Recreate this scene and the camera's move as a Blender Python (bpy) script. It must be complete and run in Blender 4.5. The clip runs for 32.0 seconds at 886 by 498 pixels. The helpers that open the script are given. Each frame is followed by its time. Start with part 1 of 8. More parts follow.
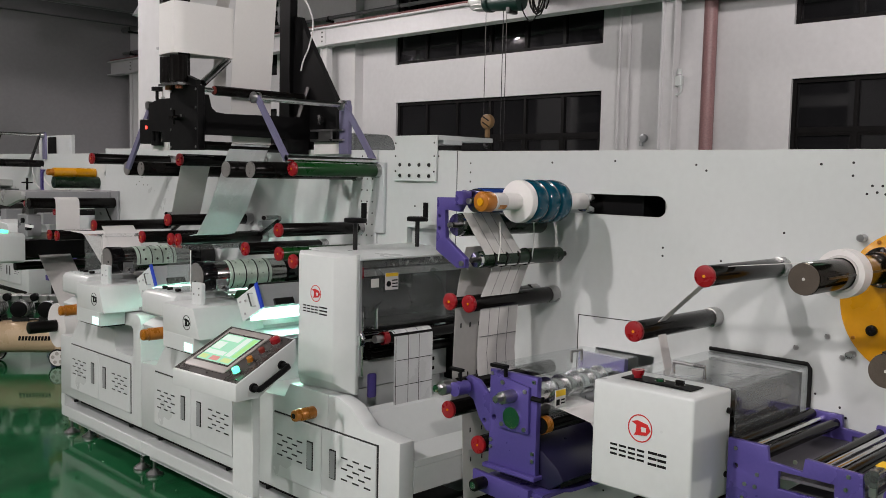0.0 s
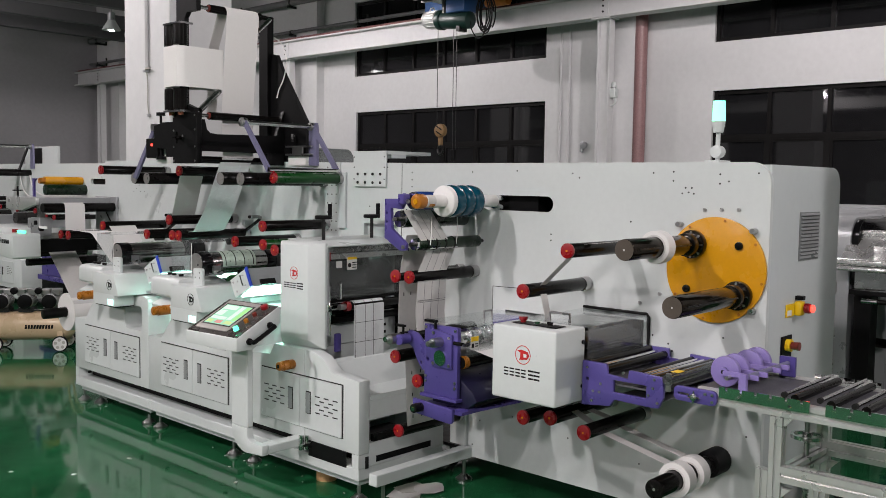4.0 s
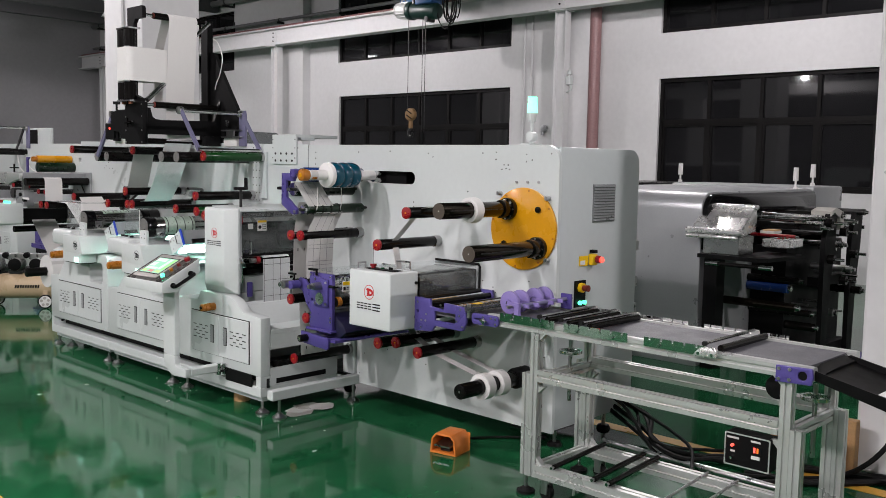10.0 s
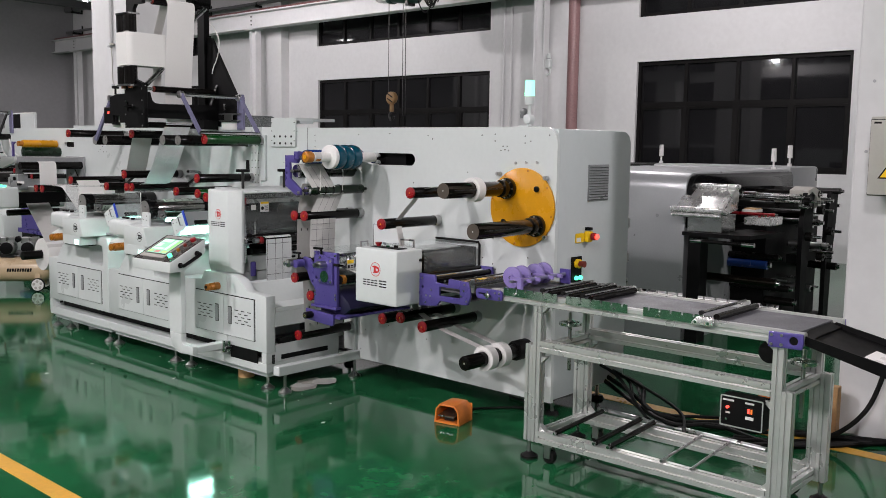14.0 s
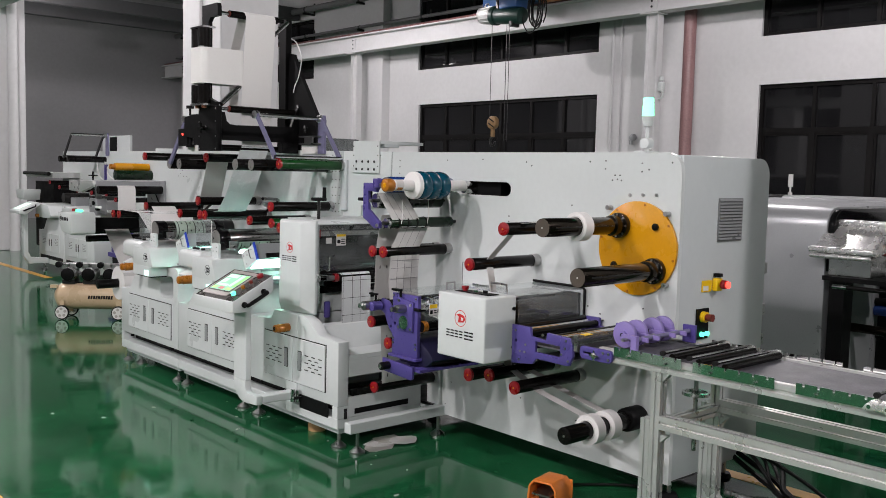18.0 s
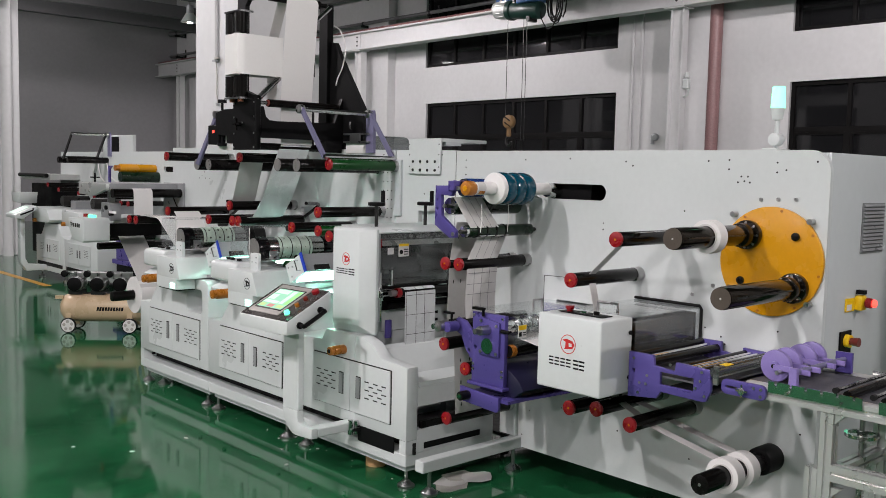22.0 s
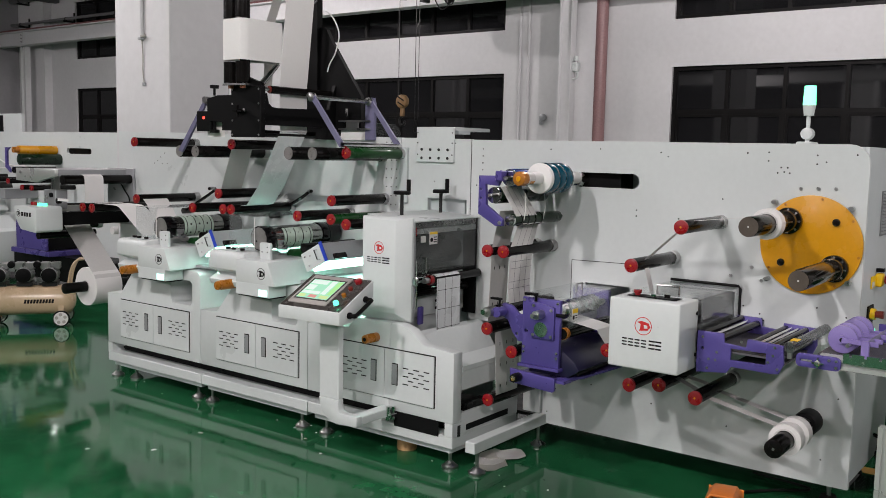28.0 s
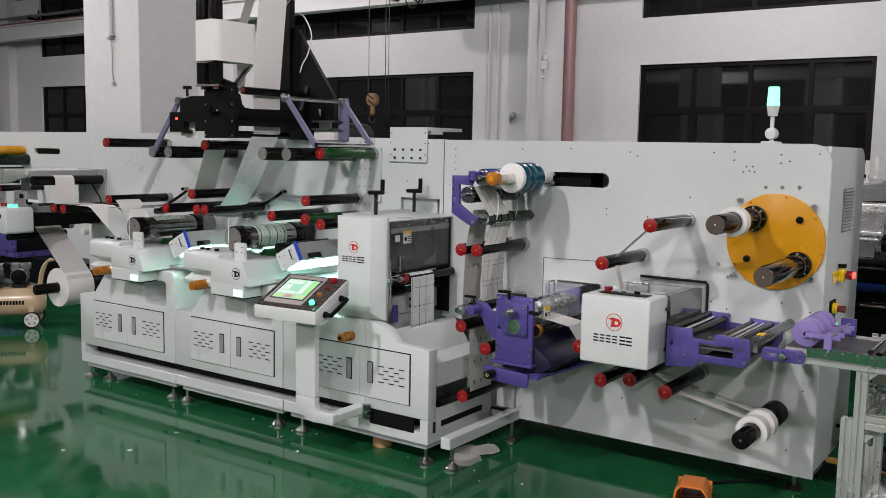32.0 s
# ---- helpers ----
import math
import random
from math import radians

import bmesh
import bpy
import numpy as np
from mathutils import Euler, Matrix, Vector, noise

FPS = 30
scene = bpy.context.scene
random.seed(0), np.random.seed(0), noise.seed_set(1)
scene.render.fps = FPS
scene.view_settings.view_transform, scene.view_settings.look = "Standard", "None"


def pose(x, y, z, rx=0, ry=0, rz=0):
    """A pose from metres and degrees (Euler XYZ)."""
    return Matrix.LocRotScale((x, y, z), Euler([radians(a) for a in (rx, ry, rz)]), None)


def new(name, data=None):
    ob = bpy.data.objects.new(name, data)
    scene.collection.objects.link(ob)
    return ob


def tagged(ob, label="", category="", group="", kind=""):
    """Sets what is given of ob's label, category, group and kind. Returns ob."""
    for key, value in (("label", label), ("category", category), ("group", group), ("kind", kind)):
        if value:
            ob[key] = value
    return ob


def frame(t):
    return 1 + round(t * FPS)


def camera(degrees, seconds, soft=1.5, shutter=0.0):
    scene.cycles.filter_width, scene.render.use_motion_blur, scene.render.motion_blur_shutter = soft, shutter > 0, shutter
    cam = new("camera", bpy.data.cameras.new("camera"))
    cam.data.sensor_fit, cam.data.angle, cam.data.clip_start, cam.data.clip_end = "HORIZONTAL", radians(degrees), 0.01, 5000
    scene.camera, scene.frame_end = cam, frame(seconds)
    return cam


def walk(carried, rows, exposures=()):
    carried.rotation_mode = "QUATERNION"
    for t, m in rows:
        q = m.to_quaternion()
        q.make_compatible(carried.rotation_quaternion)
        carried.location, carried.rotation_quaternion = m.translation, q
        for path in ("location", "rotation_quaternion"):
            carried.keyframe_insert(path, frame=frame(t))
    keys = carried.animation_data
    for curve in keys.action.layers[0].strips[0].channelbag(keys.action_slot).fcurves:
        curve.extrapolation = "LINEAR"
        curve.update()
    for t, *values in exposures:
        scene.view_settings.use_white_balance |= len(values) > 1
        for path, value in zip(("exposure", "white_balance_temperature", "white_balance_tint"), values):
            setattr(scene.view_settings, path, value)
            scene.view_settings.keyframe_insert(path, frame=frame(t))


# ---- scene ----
cam = camera(51.7, 32.0, soft=0.55)
METRES, EYE, TILT, LEAN, TURN = 6.14, 1.60, 0.0, 0.0, -44.9
ROWS = [
    (0.0, 0.0, 0.0, 0.0, 0.1, -4.54, -1.26),
    (0.5, 0.0107, -0.0299, 0.0001, 0.78, -4.83, -1.32),
    (1.0, 0.0074, -0.0583, -0.0008, -0.79, -5.8, -1.42),
    (1.5, 0.0071, -0.0881, 0.0006, -1.9, -6.09, -1.29),
    (2.0, 0.0199, -0.1162, 0.0005, -0.85, -4.54, -0.83),
    (2.5, 0.0261, -0.1381, 0.0013, 0.03, -3.41, -0.89),
    (3.0, 0.0196, -0.1561, 0.0017, -1.08, -2.6, -1.01),
    (3.5, 0.015, -0.1749, 0.0023, -2.49, -3.95, -0.76),
    (5.5, 0.0286, -0.2375, 0.0019, -1.06, -4.79, -0.18),
    (6.0, 0.0547, -0.2437, 0.0019, 0.32, -4.15, -0.12),
    (6.5, 0.079, -0.2579, 0.0007, 1.31, -4.2, -0.68),
    (7.0, 0.0923, -0.2816, 0.0008, 0.17, -4.32, -0.84),
    (7.5, 0.1067, -0.3012, 0.0012, -0.3, -4.38, -1.0),
    (8.0, 0.1256, -0.3179, 0.0002, 0.45, -5.13, -1.22),
    (8.5, 0.1302, -0.3341, 0.0004, 0.2, -5.35, -1.04),
    (9.0, 0.1243, -0.3533, 0.0002, -1.0, -4.74, -0.75),
    (9.5, 0.1248, -0.3674, 0.0, -1.99, -4.81, -0.84),
    (10.0, 0.1353, -0.3847, 0.0008, -1.45, -5.38, -1.08),
    (10.5, 0.1303, -0.3975, 0.0006, -1.12, -5.62, -1.26),
    (11.0, 0.1158, -0.4081, -0.0005, -2.36, -5.5, -0.74),
    (11.5, 0.1104, -0.4128, -0.0018, -2.74, -6.22, -0.48),
    (12.0, 0.1093, -0.413, -0.0021, -3.34, -6.81, -0.6),
    (12.5, 0.1084, -0.4162, -0.0021, -5.64, -7.0, -0.93),
    (13.0, 0.1081, -0.4181, -0.0019, -6.21, -6.89, -0.86),
    (13.5, 0.1075, -0.4187, -0.0018, -5.11, -6.74, -0.89),
    (14.0, 0.1061, -0.4176, -0.0016, -3.22, -6.36, -0.84),
    (14.5, 0.1044, -0.4152, -0.0017, -1.86, -5.97, -0.94),
    (15.0, 0.1028, -0.4132, -0.0016, -0.87, -5.15, -1.12),
    (15.5, 0.1035, -0.4063, -0.0018, 0.01, -4.97, -1.18),
    (17.5, 0.1249, -0.3209, -0.0019, 3.65, -5.65, -1.77),
    (18.0, 0.116, -0.2893, -0.0002, 3.24, -4.86, -1.39),
    (18.5, 0.1068, -0.2543, -0.0015, 3.44, -5.12, -0.54),
    (19.0, 0.0947, -0.2263, -0.0004, 3.58, -5.23, -0.25),
    (19.5, 0.0764, -0.2187, 0.0005, 2.3, -5.28, -0.08),
    (20.0, 0.065, -0.2165, -0.0002, 2.01, -5.47, -0.01),
    (20.5, 0.0597, -0.2158, -0.0008, 1.99, -6.14, -0.25),
    (21.0, 0.0552, -0.2158, -0.0006, 1.94, -6.31, -0.77),
    (21.5, 0.0459, -0.2107, -0.0002, 1.8, -5.52, -1.03),
    (22.0, 0.0316, -0.1891, -0.0021, 2.34, -4.77, -1.31),
    (22.5, 0.0084, -0.1638, -0.0002, 2.06, -4.13, -1.09),
    (23.0, -0.0298, -0.1514, 0.0012, -2.74, -4.41, -0.84),
    (23.5, -0.0549, -0.1541, 0.0006, -6.98, -5.58, 0.03),
    (24.0, -0.0735, -0.1679, 0.0025, -9.04, -7.07, -0.11),
    (24.5, -0.0977, -0.1774, 0.0047, -9.14, -7.51, -0.82),
    (25.0, -0.1237, -0.1772, 0.0055, -9.71, -6.77, -0.41),
    (25.5, -0.1355, -0.1779, 0.0044, -9.82, -5.84, -0.33),
    (27.5, -0.1416, -0.191, 0.0044, -8.96, -6.12, -1.27),
    (28.0, -0.1414, -0.1998, 0.0066, -8.13, -6.09, -1.26),
    (28.5, -0.1444, -0.2026, 0.0067, -8.65, -6.01, -1.54),
    (29.0, -0.1455, -0.2035, 0.007, -8.97, -6.62, -1.39),
    (29.5, -0.146, -0.205, 0.0069, -9.33, -7.0, -1.46),
    (30.0, -0.1465, -0.2064, 0.007, -9.65, -7.09, -1.69),
    (30.5, -0.1467, -0.2072, 0.0078, -9.83, -6.83, -1.76),
    (31.0, -0.1468, -0.2094, 0.0096, -9.87, -6.33, -1.35),
    (31.5, -0.1465, -0.2091, 0.0094, -9.84, -6.37, -1.02),
    (32.0, -0.1466, -0.2098, 0.0094, -10.05, -6.24, -1.05),
]
walk(cam, [(t, pose(0, 0, EYE, TILT, LEAN, TURN) @ pose(METRES * x, METRES * y, METRES * z, 90 + pitch, roll, yaw)) for t, x, y, z, yaw, pitch, roll in ROWS], exposures=[(0.0, -0.21, 6740, 10), (3.5, -0.07, 6640, 10), (6.0, 0.0, 6560, 10), (9.0, 0.05, 6500, 10), (21.0, 0.04, 6520, 10), (24.0, -0.06, 6600, 10), (32.0, -0.12, 6580, 10)])

# ---------------------------------------------------------------- light
# fifth and last two are unseen, added to light the wall and low fronts
LAMPS = [(-2.6, 2.7, 5.2), (-3.1, 0.3, 5.2), (-2.6, -3.0, 5.2), (9.6, 19.1, 5.0), (8.6, 11.6, 5.4), (8.4, 3.4, 5.2), (8.2, 14.3, 5.2), (1.2, 9.8, 5.2), (4.6, -4.6, 5.2), (-6.2, 10.8, 4.95), (-11.3, 11.0, 4.95), (5.75, 20.2, 5.1), (3.1, 17.25, 5.3), (-10.5, -3.5, 5.2), (-10.5, 4.5, 5.2)]
WATTS = [780, 450, 620, 60, 300, 460, 270, 590, 640, 270, 220, 160, 270, 830, 630]
world = bpy.data.worlds.new("night")
scene.world = world
world.use_nodes = True
world.node_tree.nodes["Background"].inputs[0].default_value = (0.002, 0.002, 0.003, 1)
world.node_tree.nodes["Background"].inputs[1].default_value = 1.0
for p, watts in zip(LAMPS, WATTS):
    bare = p[1] > 17 and p[0] < 7
    lamp = bpy.data.lights.new("high_bay_light", "POINT" if bare else "SPOT")
    if not bare:
        lamp.spot_size, lamp.spot_blend = radians(126 if p[1] == 19.1 else 172 if p[0] > 7 else 178), 0.06
    lamp.energy, lamp.shadow_soft_size, lamp.color = watts, 0.085, (1.0, 0.93, 0.955)
    new("high_bay_light", lamp).location = (p[0], p[1], p[2] - 0.22)
scene.view_settings.exposure = 0.0


# ---------------------------------------------------------------- materials
def node(t, kind, **vals):
    n = t.nodes.new(kind)
    for k, v in vals.items():
        n.inputs[k.replace("_", " ")].default_value = v
    return n


def surface(name, color, rough=0.5, metal=0.0, vary=0.08, scale=6.0, bump=0.0, bump_scale=200.0, stretch=None, rough_vary=0.1, coat=0.0, dirt=0.0, dirt_color=(0.1, 0.09, 0.07), spec=0.5):
    """A painted, plastic or metal surface: broad and fine changes of tone, of gloss, and fine relief."""
    m = bpy.data.materials.new(name)
    m.use_nodes = True
    t = m.node_tree
    b = t.nodes["Principled BSDF"]
    tc = node(t, "ShaderNodeTexCoord")
    mp = node(t, "ShaderNodeMapping")
    t.links.new(tc.outputs["Object"], mp.inputs["Vector"])
    if stretch:
        mp.inputs["Scale"].default_value = stretch
    big = node(t, "ShaderNodeTexNoise", Scale=scale, Detail=4.0, Roughness=0.6)
    fine = node(t, "ShaderNodeTexNoise", Scale=scale * 14, Detail=3.0)
    for n in (big, fine):
        t.links.new(mp.outputs[0], n.inputs["Vector"])
    add = node(t, "ShaderNodeMath")
    add.operation = "ADD"
    t.links.new(big.outputs[0], add.inputs[0])
    t.links.new(fine.outputs[0], add.inputs[1])
    ramp = node(t, "ShaderNodeMapRange")
    ramp.inputs["From Min"].default_value, ramp.inputs["From Max"].default_value = 0.6, 1.4
    ramp.inputs["To Min"].default_value, ramp.inputs["To Max"].default_value = 1 - vary, 1 + vary
    t.links.new(add.outputs[0], ramp.inputs["Value"])
    mul = node(t, "ShaderNodeVectorMath")
    mul.operation = "SCALE"
    mul.inputs[0].default_value = color
    t.links.new(ramp.outputs[0], mul.inputs["Scale"])
    out = mul.outputs[0]
    if dirt:
        spots = node(t, "ShaderNodeTexNoise", Scale=scale * 3, Detail=8.0, Roughness=0.75)
        t.links.new(mp.outputs[0], spots.inputs["Vector"])
        cut = node(t, "ShaderNodeMapRange")
        cut.inputs["From Min"].default_value, cut.inputs["From Max"].default_value = 0.60, 0.78
        cut.inputs["To Max"].default_value = dirt
        t.links.new(spots.outputs[0], cut.inputs["Value"])
        mix = node(t, "ShaderNodeMix")
        mix.data_type = "RGBA"
        mix.inputs["B"].default_value = (*dirt_color, 1)
        for i in mix.inputs:
            if i.name == "B" and i.type == "RGBA":
                i.default_value = (*dirt_color, 1)
            if i.name == "A" and i.type == "RGBA":
                t.links.new(out, i)
        t.links.new(cut.outputs[0], mix.inputs[0])
        out = [o for o in mix.outputs if o.type == "RGBA"][0]
    t.links.new(out, b.inputs["Base Color"])
    rr = node(t, "ShaderNodeMapRange")
    rr.inputs["From Min"].default_value, rr.inputs["From Max"].default_value = 0.3, 0.7
    rr.inputs["To Min"].default_value, rr.inputs["To Max"].default_value = max(0.02, rough - rough_vary), min(1, rough + rough_vary)
    t.links.new(big.outputs[0], rr.inputs["Value"])
    t.links.new(rr.outputs[0], b.inputs["Roughness"])
    b.inputs["Metallic"].default_value = metal
    b.inputs["Specular IOR Level"].default_value = spec
    b.inputs["Coat Weight"].default_value = coat
    b.inputs["Coat Roughness"].default_value = 0.1
    if bump:
        grain = node(t, "ShaderNodeTexNoise", Scale=bump_scale, Detail=2.0)
        t.links.new(mp.outputs[0], grain.inputs["Vector"])
        bp = node(t, "ShaderNodeBump", Strength=bump, Distance=0.002)
        t.links.new(grain.outputs[0], bp.inputs["Height"])
        t.links.new(bp.outputs[0], b.inputs["Normal"])
    return m


def glow(name, color, power, base=(0.1, 0.1, 0.1)):
    m = bpy.data.materials.new(name)
    m.use_nodes = True
    b = m.node_tree.nodes["Principled BSDF"]
    b.inputs["Base Color"].default_value = (*base, 1)
    b.inputs["Emission Color"].default_value = (*color, 1)
    b.inputs["Emission Strength"].default_value = power
    b.inputs["Roughness"].default_value = 0.3
    return m


def clear(name, tint=(0.95, 0.97, 0.97), rough=0.05, alpha=0.12):
    """Thin clear sheet: mostly see-through with a glossy skin."""
    m = bpy.data.materials.new(name)
    m.use_nodes = True
    t = m.node_tree
    t.nodes.remove(t.nodes["Principled BSDF"])
    out = t.nodes["Material Output"]
    tr = node(t, "ShaderNodeBsdfTransparent", Color=(*tint, 1))
    df = node(t, "ShaderNodeBsdfDiffuse", Color=(0.6, 0.63, 0.63, 1))
    gl = node(t, "ShaderNodeBsdfGlossy", Color=(1, 1, 1, 1), Roughness=rough)
    lw = node(t, "ShaderNodeLayerWeight", Blend=0.5)
    pw = node(t, "ShaderNodeMath")
    pw.operation, pw.inputs[1].default_value = "POWER", 4.0
    t.links.new(lw.outputs["Facing"], pw.inputs[0])
    fr = node(t, "ShaderNodeMapRange")
    fr.inputs["To Min"].default_value, fr.inputs["To Max"].default_value = 0.035, 0.6
    t.links.new(pw.outputs[0], fr.inputs["Value"])
    haze = node(t, "ShaderNodeTexNoise", Scale=9.0, Detail=6.0)
    rg = node(t, "ShaderNodeMapRange")
    rg.inputs["From Min"].default_value, rg.inputs["From Max"].default_value = 0.3, 0.75
    rg.inputs["To Min"].default_value, rg.inputs["To Max"].default_value = alpha * 0.4, alpha * 1.5
    t.links.new(haze.outputs[0], rg.inputs["Value"])
    a = node(t, "ShaderNodeMixShader")
    t.links.new(rg.outputs[0], a.inputs[0])
    t.links.new(tr.outputs[0], a.inputs[1])
    t.links.new(df.outputs[0], a.inputs[2])
    c = node(t, "ShaderNodeMixShader")
    t.links.new(fr.outputs[0], c.inputs[0])
    t.links.new(a.outputs[0], c.inputs[1])
    t.links.new(gl.outputs[0], c.inputs[2])
    t.links.new(c.outputs[0], out.inputs["Surface"])
    return m


def floor_paint():
    """Green epoxy floor: glossy, uneven, with scuffs, dust and worn paler patches."""
    m = surface("green_epoxy_floor", (0.011, 0.098, 0.036), 0.075, vary=0.45, scale=1.1, rough_vary=0.03, spec=0.42)
    t = m.node_tree
    b = t.nodes["Principled BSDF"]
    tc = node(t, "ShaderNodeTexCoord")
    dust = node(t, "ShaderNodeTexNoise", Scale=5.0, Detail=9.0, Roughness=0.72)
    scuff = node(t, "ShaderNodeTexNoise", Scale=2.2, Detail=6.0, Roughness=0.8)
    mp = node(t, "ShaderNodeMapping")
    mp.inputs["Scale"].default_value = (6.0, 0.5, 1.0)
    mp.inputs["Rotation"].default_value = (0, 0, 0.5)
    t.links.new(tc.outputs["Object"], mp.inputs[0])
    t.links.new(tc.outputs["Object"], dust.inputs["Vector"])
    t.links.new(mp.outputs[0], scuff.inputs["Vector"])
    r1 = node(t, "ShaderNodeMapRange")
    r1.inputs["From Min"].default_value, r1.inputs["From Max"].default_value, r1.inputs["To Max"].default_value = 0.54, 0.78, 0.40
    r2 = node(t, "ShaderNodeMapRange")
    r2.inputs["From Min"].default_value, r2.inputs["From Max"].default_value, r2.inputs["To Max"].default_value = 0.66, 0.80, 0.30
    t.links.new(dust.outputs[0], r1.inputs["Value"])
    t.links.new(scuff.outputs[0], r2.inputs["Value"])
    mx = node(t, "ShaderNodeMath")
    mx.operation = "MAXIMUM"
    t.links.new(r1.outputs[0], mx.inputs[0])
    t.links.new(r2.outputs[0], mx.inputs[1])
    old = b.inputs["Base Color"].links[0].from_socket
    mix = node(t, "ShaderNodeMix")
    mix.data_type = "RGBA"
    t.links.new(mx.outputs[0], mix.inputs[0])
    for i in mix.inputs:
        if i.type == "RGBA" and i.name == "A":
            t.links.new(old, i)
        if i.type == "RGBA" and i.name == "B":
            i.default_value = (0.09, 0.18, 0.12, 1)
    grime = node(t, "ShaderNodeTexNoise", Scale=1.9, Detail=9.0, Roughness=0.7)
    t.links.new(tc.outputs["Object"], grime.inputs["Vector"])
    r3 = node(t, "ShaderNodeMapRange")
    r3.inputs["From Min"].default_value, r3.inputs["From Max"].default_value, r3.inputs["To Max"].default_value = 0.50, 0.66, 0.55
    t.links.new(grime.outputs[0], r3.inputs["Value"])
    soil = node(t, "ShaderNodeMix")
    soil.data_type = "RGBA"
    t.links.new(r3.outputs[0], soil.inputs[0])
    for i in soil.inputs:
        if i.type == "RGBA" and i.name == "A":
            t.links.new([o for o in mix.outputs if o.type == "RGBA"][0], i)
        if i.type == "RGBA" and i.name == "B":
            i.default_value = (0.006, 0.035, 0.014, 1)
    t.links.new([o for o in soil.outputs if o.type == "RGBA"][0], b.inputs["Base Color"])
    wave = node(t, "ShaderNodeTexNoise", Scale=5.0, Detail=5.0)
    t.links.new(tc.outputs["Object"], wave.inputs["Vector"])
    bp = node(t, "ShaderNodeBump", Strength=0.045, Distance=0.02)
    t.links.new(wave.outputs[0], bp.inputs["Height"])
    t.links.new(bp.outputs[0], b.inputs["Normal"])
    return m


WHITE = surface("white_powder_coat", (0.575, 0.61, 0.602), 0.36, vary=0.03, scale=2.5, bump=0.05, bump_scale=500, dirt=0.12, dirt_color=(0.40, 0.40, 0.37))
SHELL = surface("pale_grey_cabinet_paint", (0.50, 0.54, 0.542), 0.38, vary=0.03, scale=2.0, bump=0.05, bump_scale=500)
BLACK = surface("black_anodised_aluminium", (0.0045, 0.0042, 0.004), 0.26, metal=0.0, vary=0.25, scale=5, coat=0.08, spec=0.15)
ROLLER = surface("black_hard_coated_roller", (0.0045, 0.0040, 0.0036), 0.20, vary=0.25, scale=9, stretch=(3, 1, 1), rough_vary=0.06, coat=0.05, spec=0.16)
BLACKPAINT = surface("matt_black_paint", (0.0035, 0.0035, 0.0038), 0.5, vary=0.2, scale=4, bump=0.05, spec=0.12)
SHAFT = surface("dark_bronze_air_shaft", (0.032, 0.027, 0.021), 0.13, metal=0.9, vary=0.15, scale=7, rough_vary=0.05)
SHAFTFACE = surface("dull_bronze_end_face", (0.085, 0.068, 0.055), 0.42, metal=0.3, vary=0.2, scale=30)
RED = surface("red_end_cap", (0.24, 0.006, 0.011), 0.30, vary=0.12, scale=30)
REDDULL = surface("dull_brown_red_button", (0.16, 0.018, 0.012), 0.4, vary=0.12, scale=30)
PURPLE = surface("violet_anodised_plate", (0.085, 0.066, 0.265), 0.32, metal=0.2, vary=0.08, scale=8)
# violet plate as it looks in shade, the shade put into the colour
SHADEDVIOLET = surface("shaded_violet_plate", (0.012, 0.011, 0.034), 0.35, vary=0.1, scale=8)
LILAC = surface("grey_lilac_arm_paint", (0.17, 0.165, 0.27), 0.4, metal=0.2, vary=0.06, scale=8)
YELLOW = surface("yellow_orange_turret_paint", (0.62, 0.285, 0.004), 0.30, vary=0.06, scale=5, coat=0.15)
COPPER = surface("dull_copper_bush", (0.30, 0.12, 0.07), 0.3, metal=0.8, vary=0.1, scale=20)
AMBER = surface("amber_anodised_knob", (0.40, 0.145, 0.015), 0.3, metal=0.2, vary=0.15, scale=20)
SATIN = surface("satin_steel_sheet", (0.45, 0.46, 0.45), 0.24, metal=1.0, vary=0.05, scale=10)
CHROME = surface("polished_steel", (0.62, 0.62, 0.62), 0.16, metal=1.0, vary=0.05, scale=12)
STEEL = surface("brushed_steel", (0.42, 0.42, 0.42), 0.32, metal=1.0, vary=0.1, scale=15)
ALU = surface("anodised_aluminium_profile", (0.60, 0.615, 0.60), 0.33, metal=0.62, vary=0.03, scale=6)
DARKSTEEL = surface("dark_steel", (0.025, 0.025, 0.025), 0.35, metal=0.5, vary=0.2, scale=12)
RUBBER = surface("black_rubber", (0.007, 0.007, 0.007), 0.6, vary=0.2, scale=12, spec=0.18)
BELT = surface("dark_grey_conveyor_belt", (0.075, 0.075, 0.085), 0.55, vary=0.1, scale=8, bump=0.2, bump_scale=900)
GLOSSBLACK = surface("gloss_black_paint", (0.004, 0.004, 0.0045), 0.12, vary=0.2, scale=4, rough_vary=0.04, spec=0.3)
BRIGHTALU = surface("satin_bright_aluminium", (0.74, 0.74, 0.73), 0.26, metal=0.75, vary=0.02, scale=9)
GREENROLL = surface("green_rubber_roller", (0.004, 0.045, 0.008), 0.30, vary=0.15, scale=9, spec=0.3)
GREENDARK = surface("dark_green_rubber_roller", (0.004, 0.016, 0.006), 0.28, vary=0.2, scale=9, coat=0.15, spec=0.3)
POLISHED = surface("mirror_polished_plate", (0.66, 0.66, 0.65), 0.07, metal=1.0, vary=0.04, scale=12, rough_vary=0.03)
WHEELVIOLET = surface("light_violet_wheel_paint", (0.21, 0.165, 0.40), 0.36, vary=0.06, scale=10)
GREENPLATE = surface("green_guide_plate", (0.006, 0.052, 0.018), 0.3, vary=0.15, scale=9, coat=0.3)
PAPER = surface("white_label_paper", (0.71, 0.70, 0.685), 0.55, vary=0.02, scale=5)
LINER = surface("grey_release_liner", (0.54, 0.53, 0.515), 0.42, vary=0.05, scale=4)
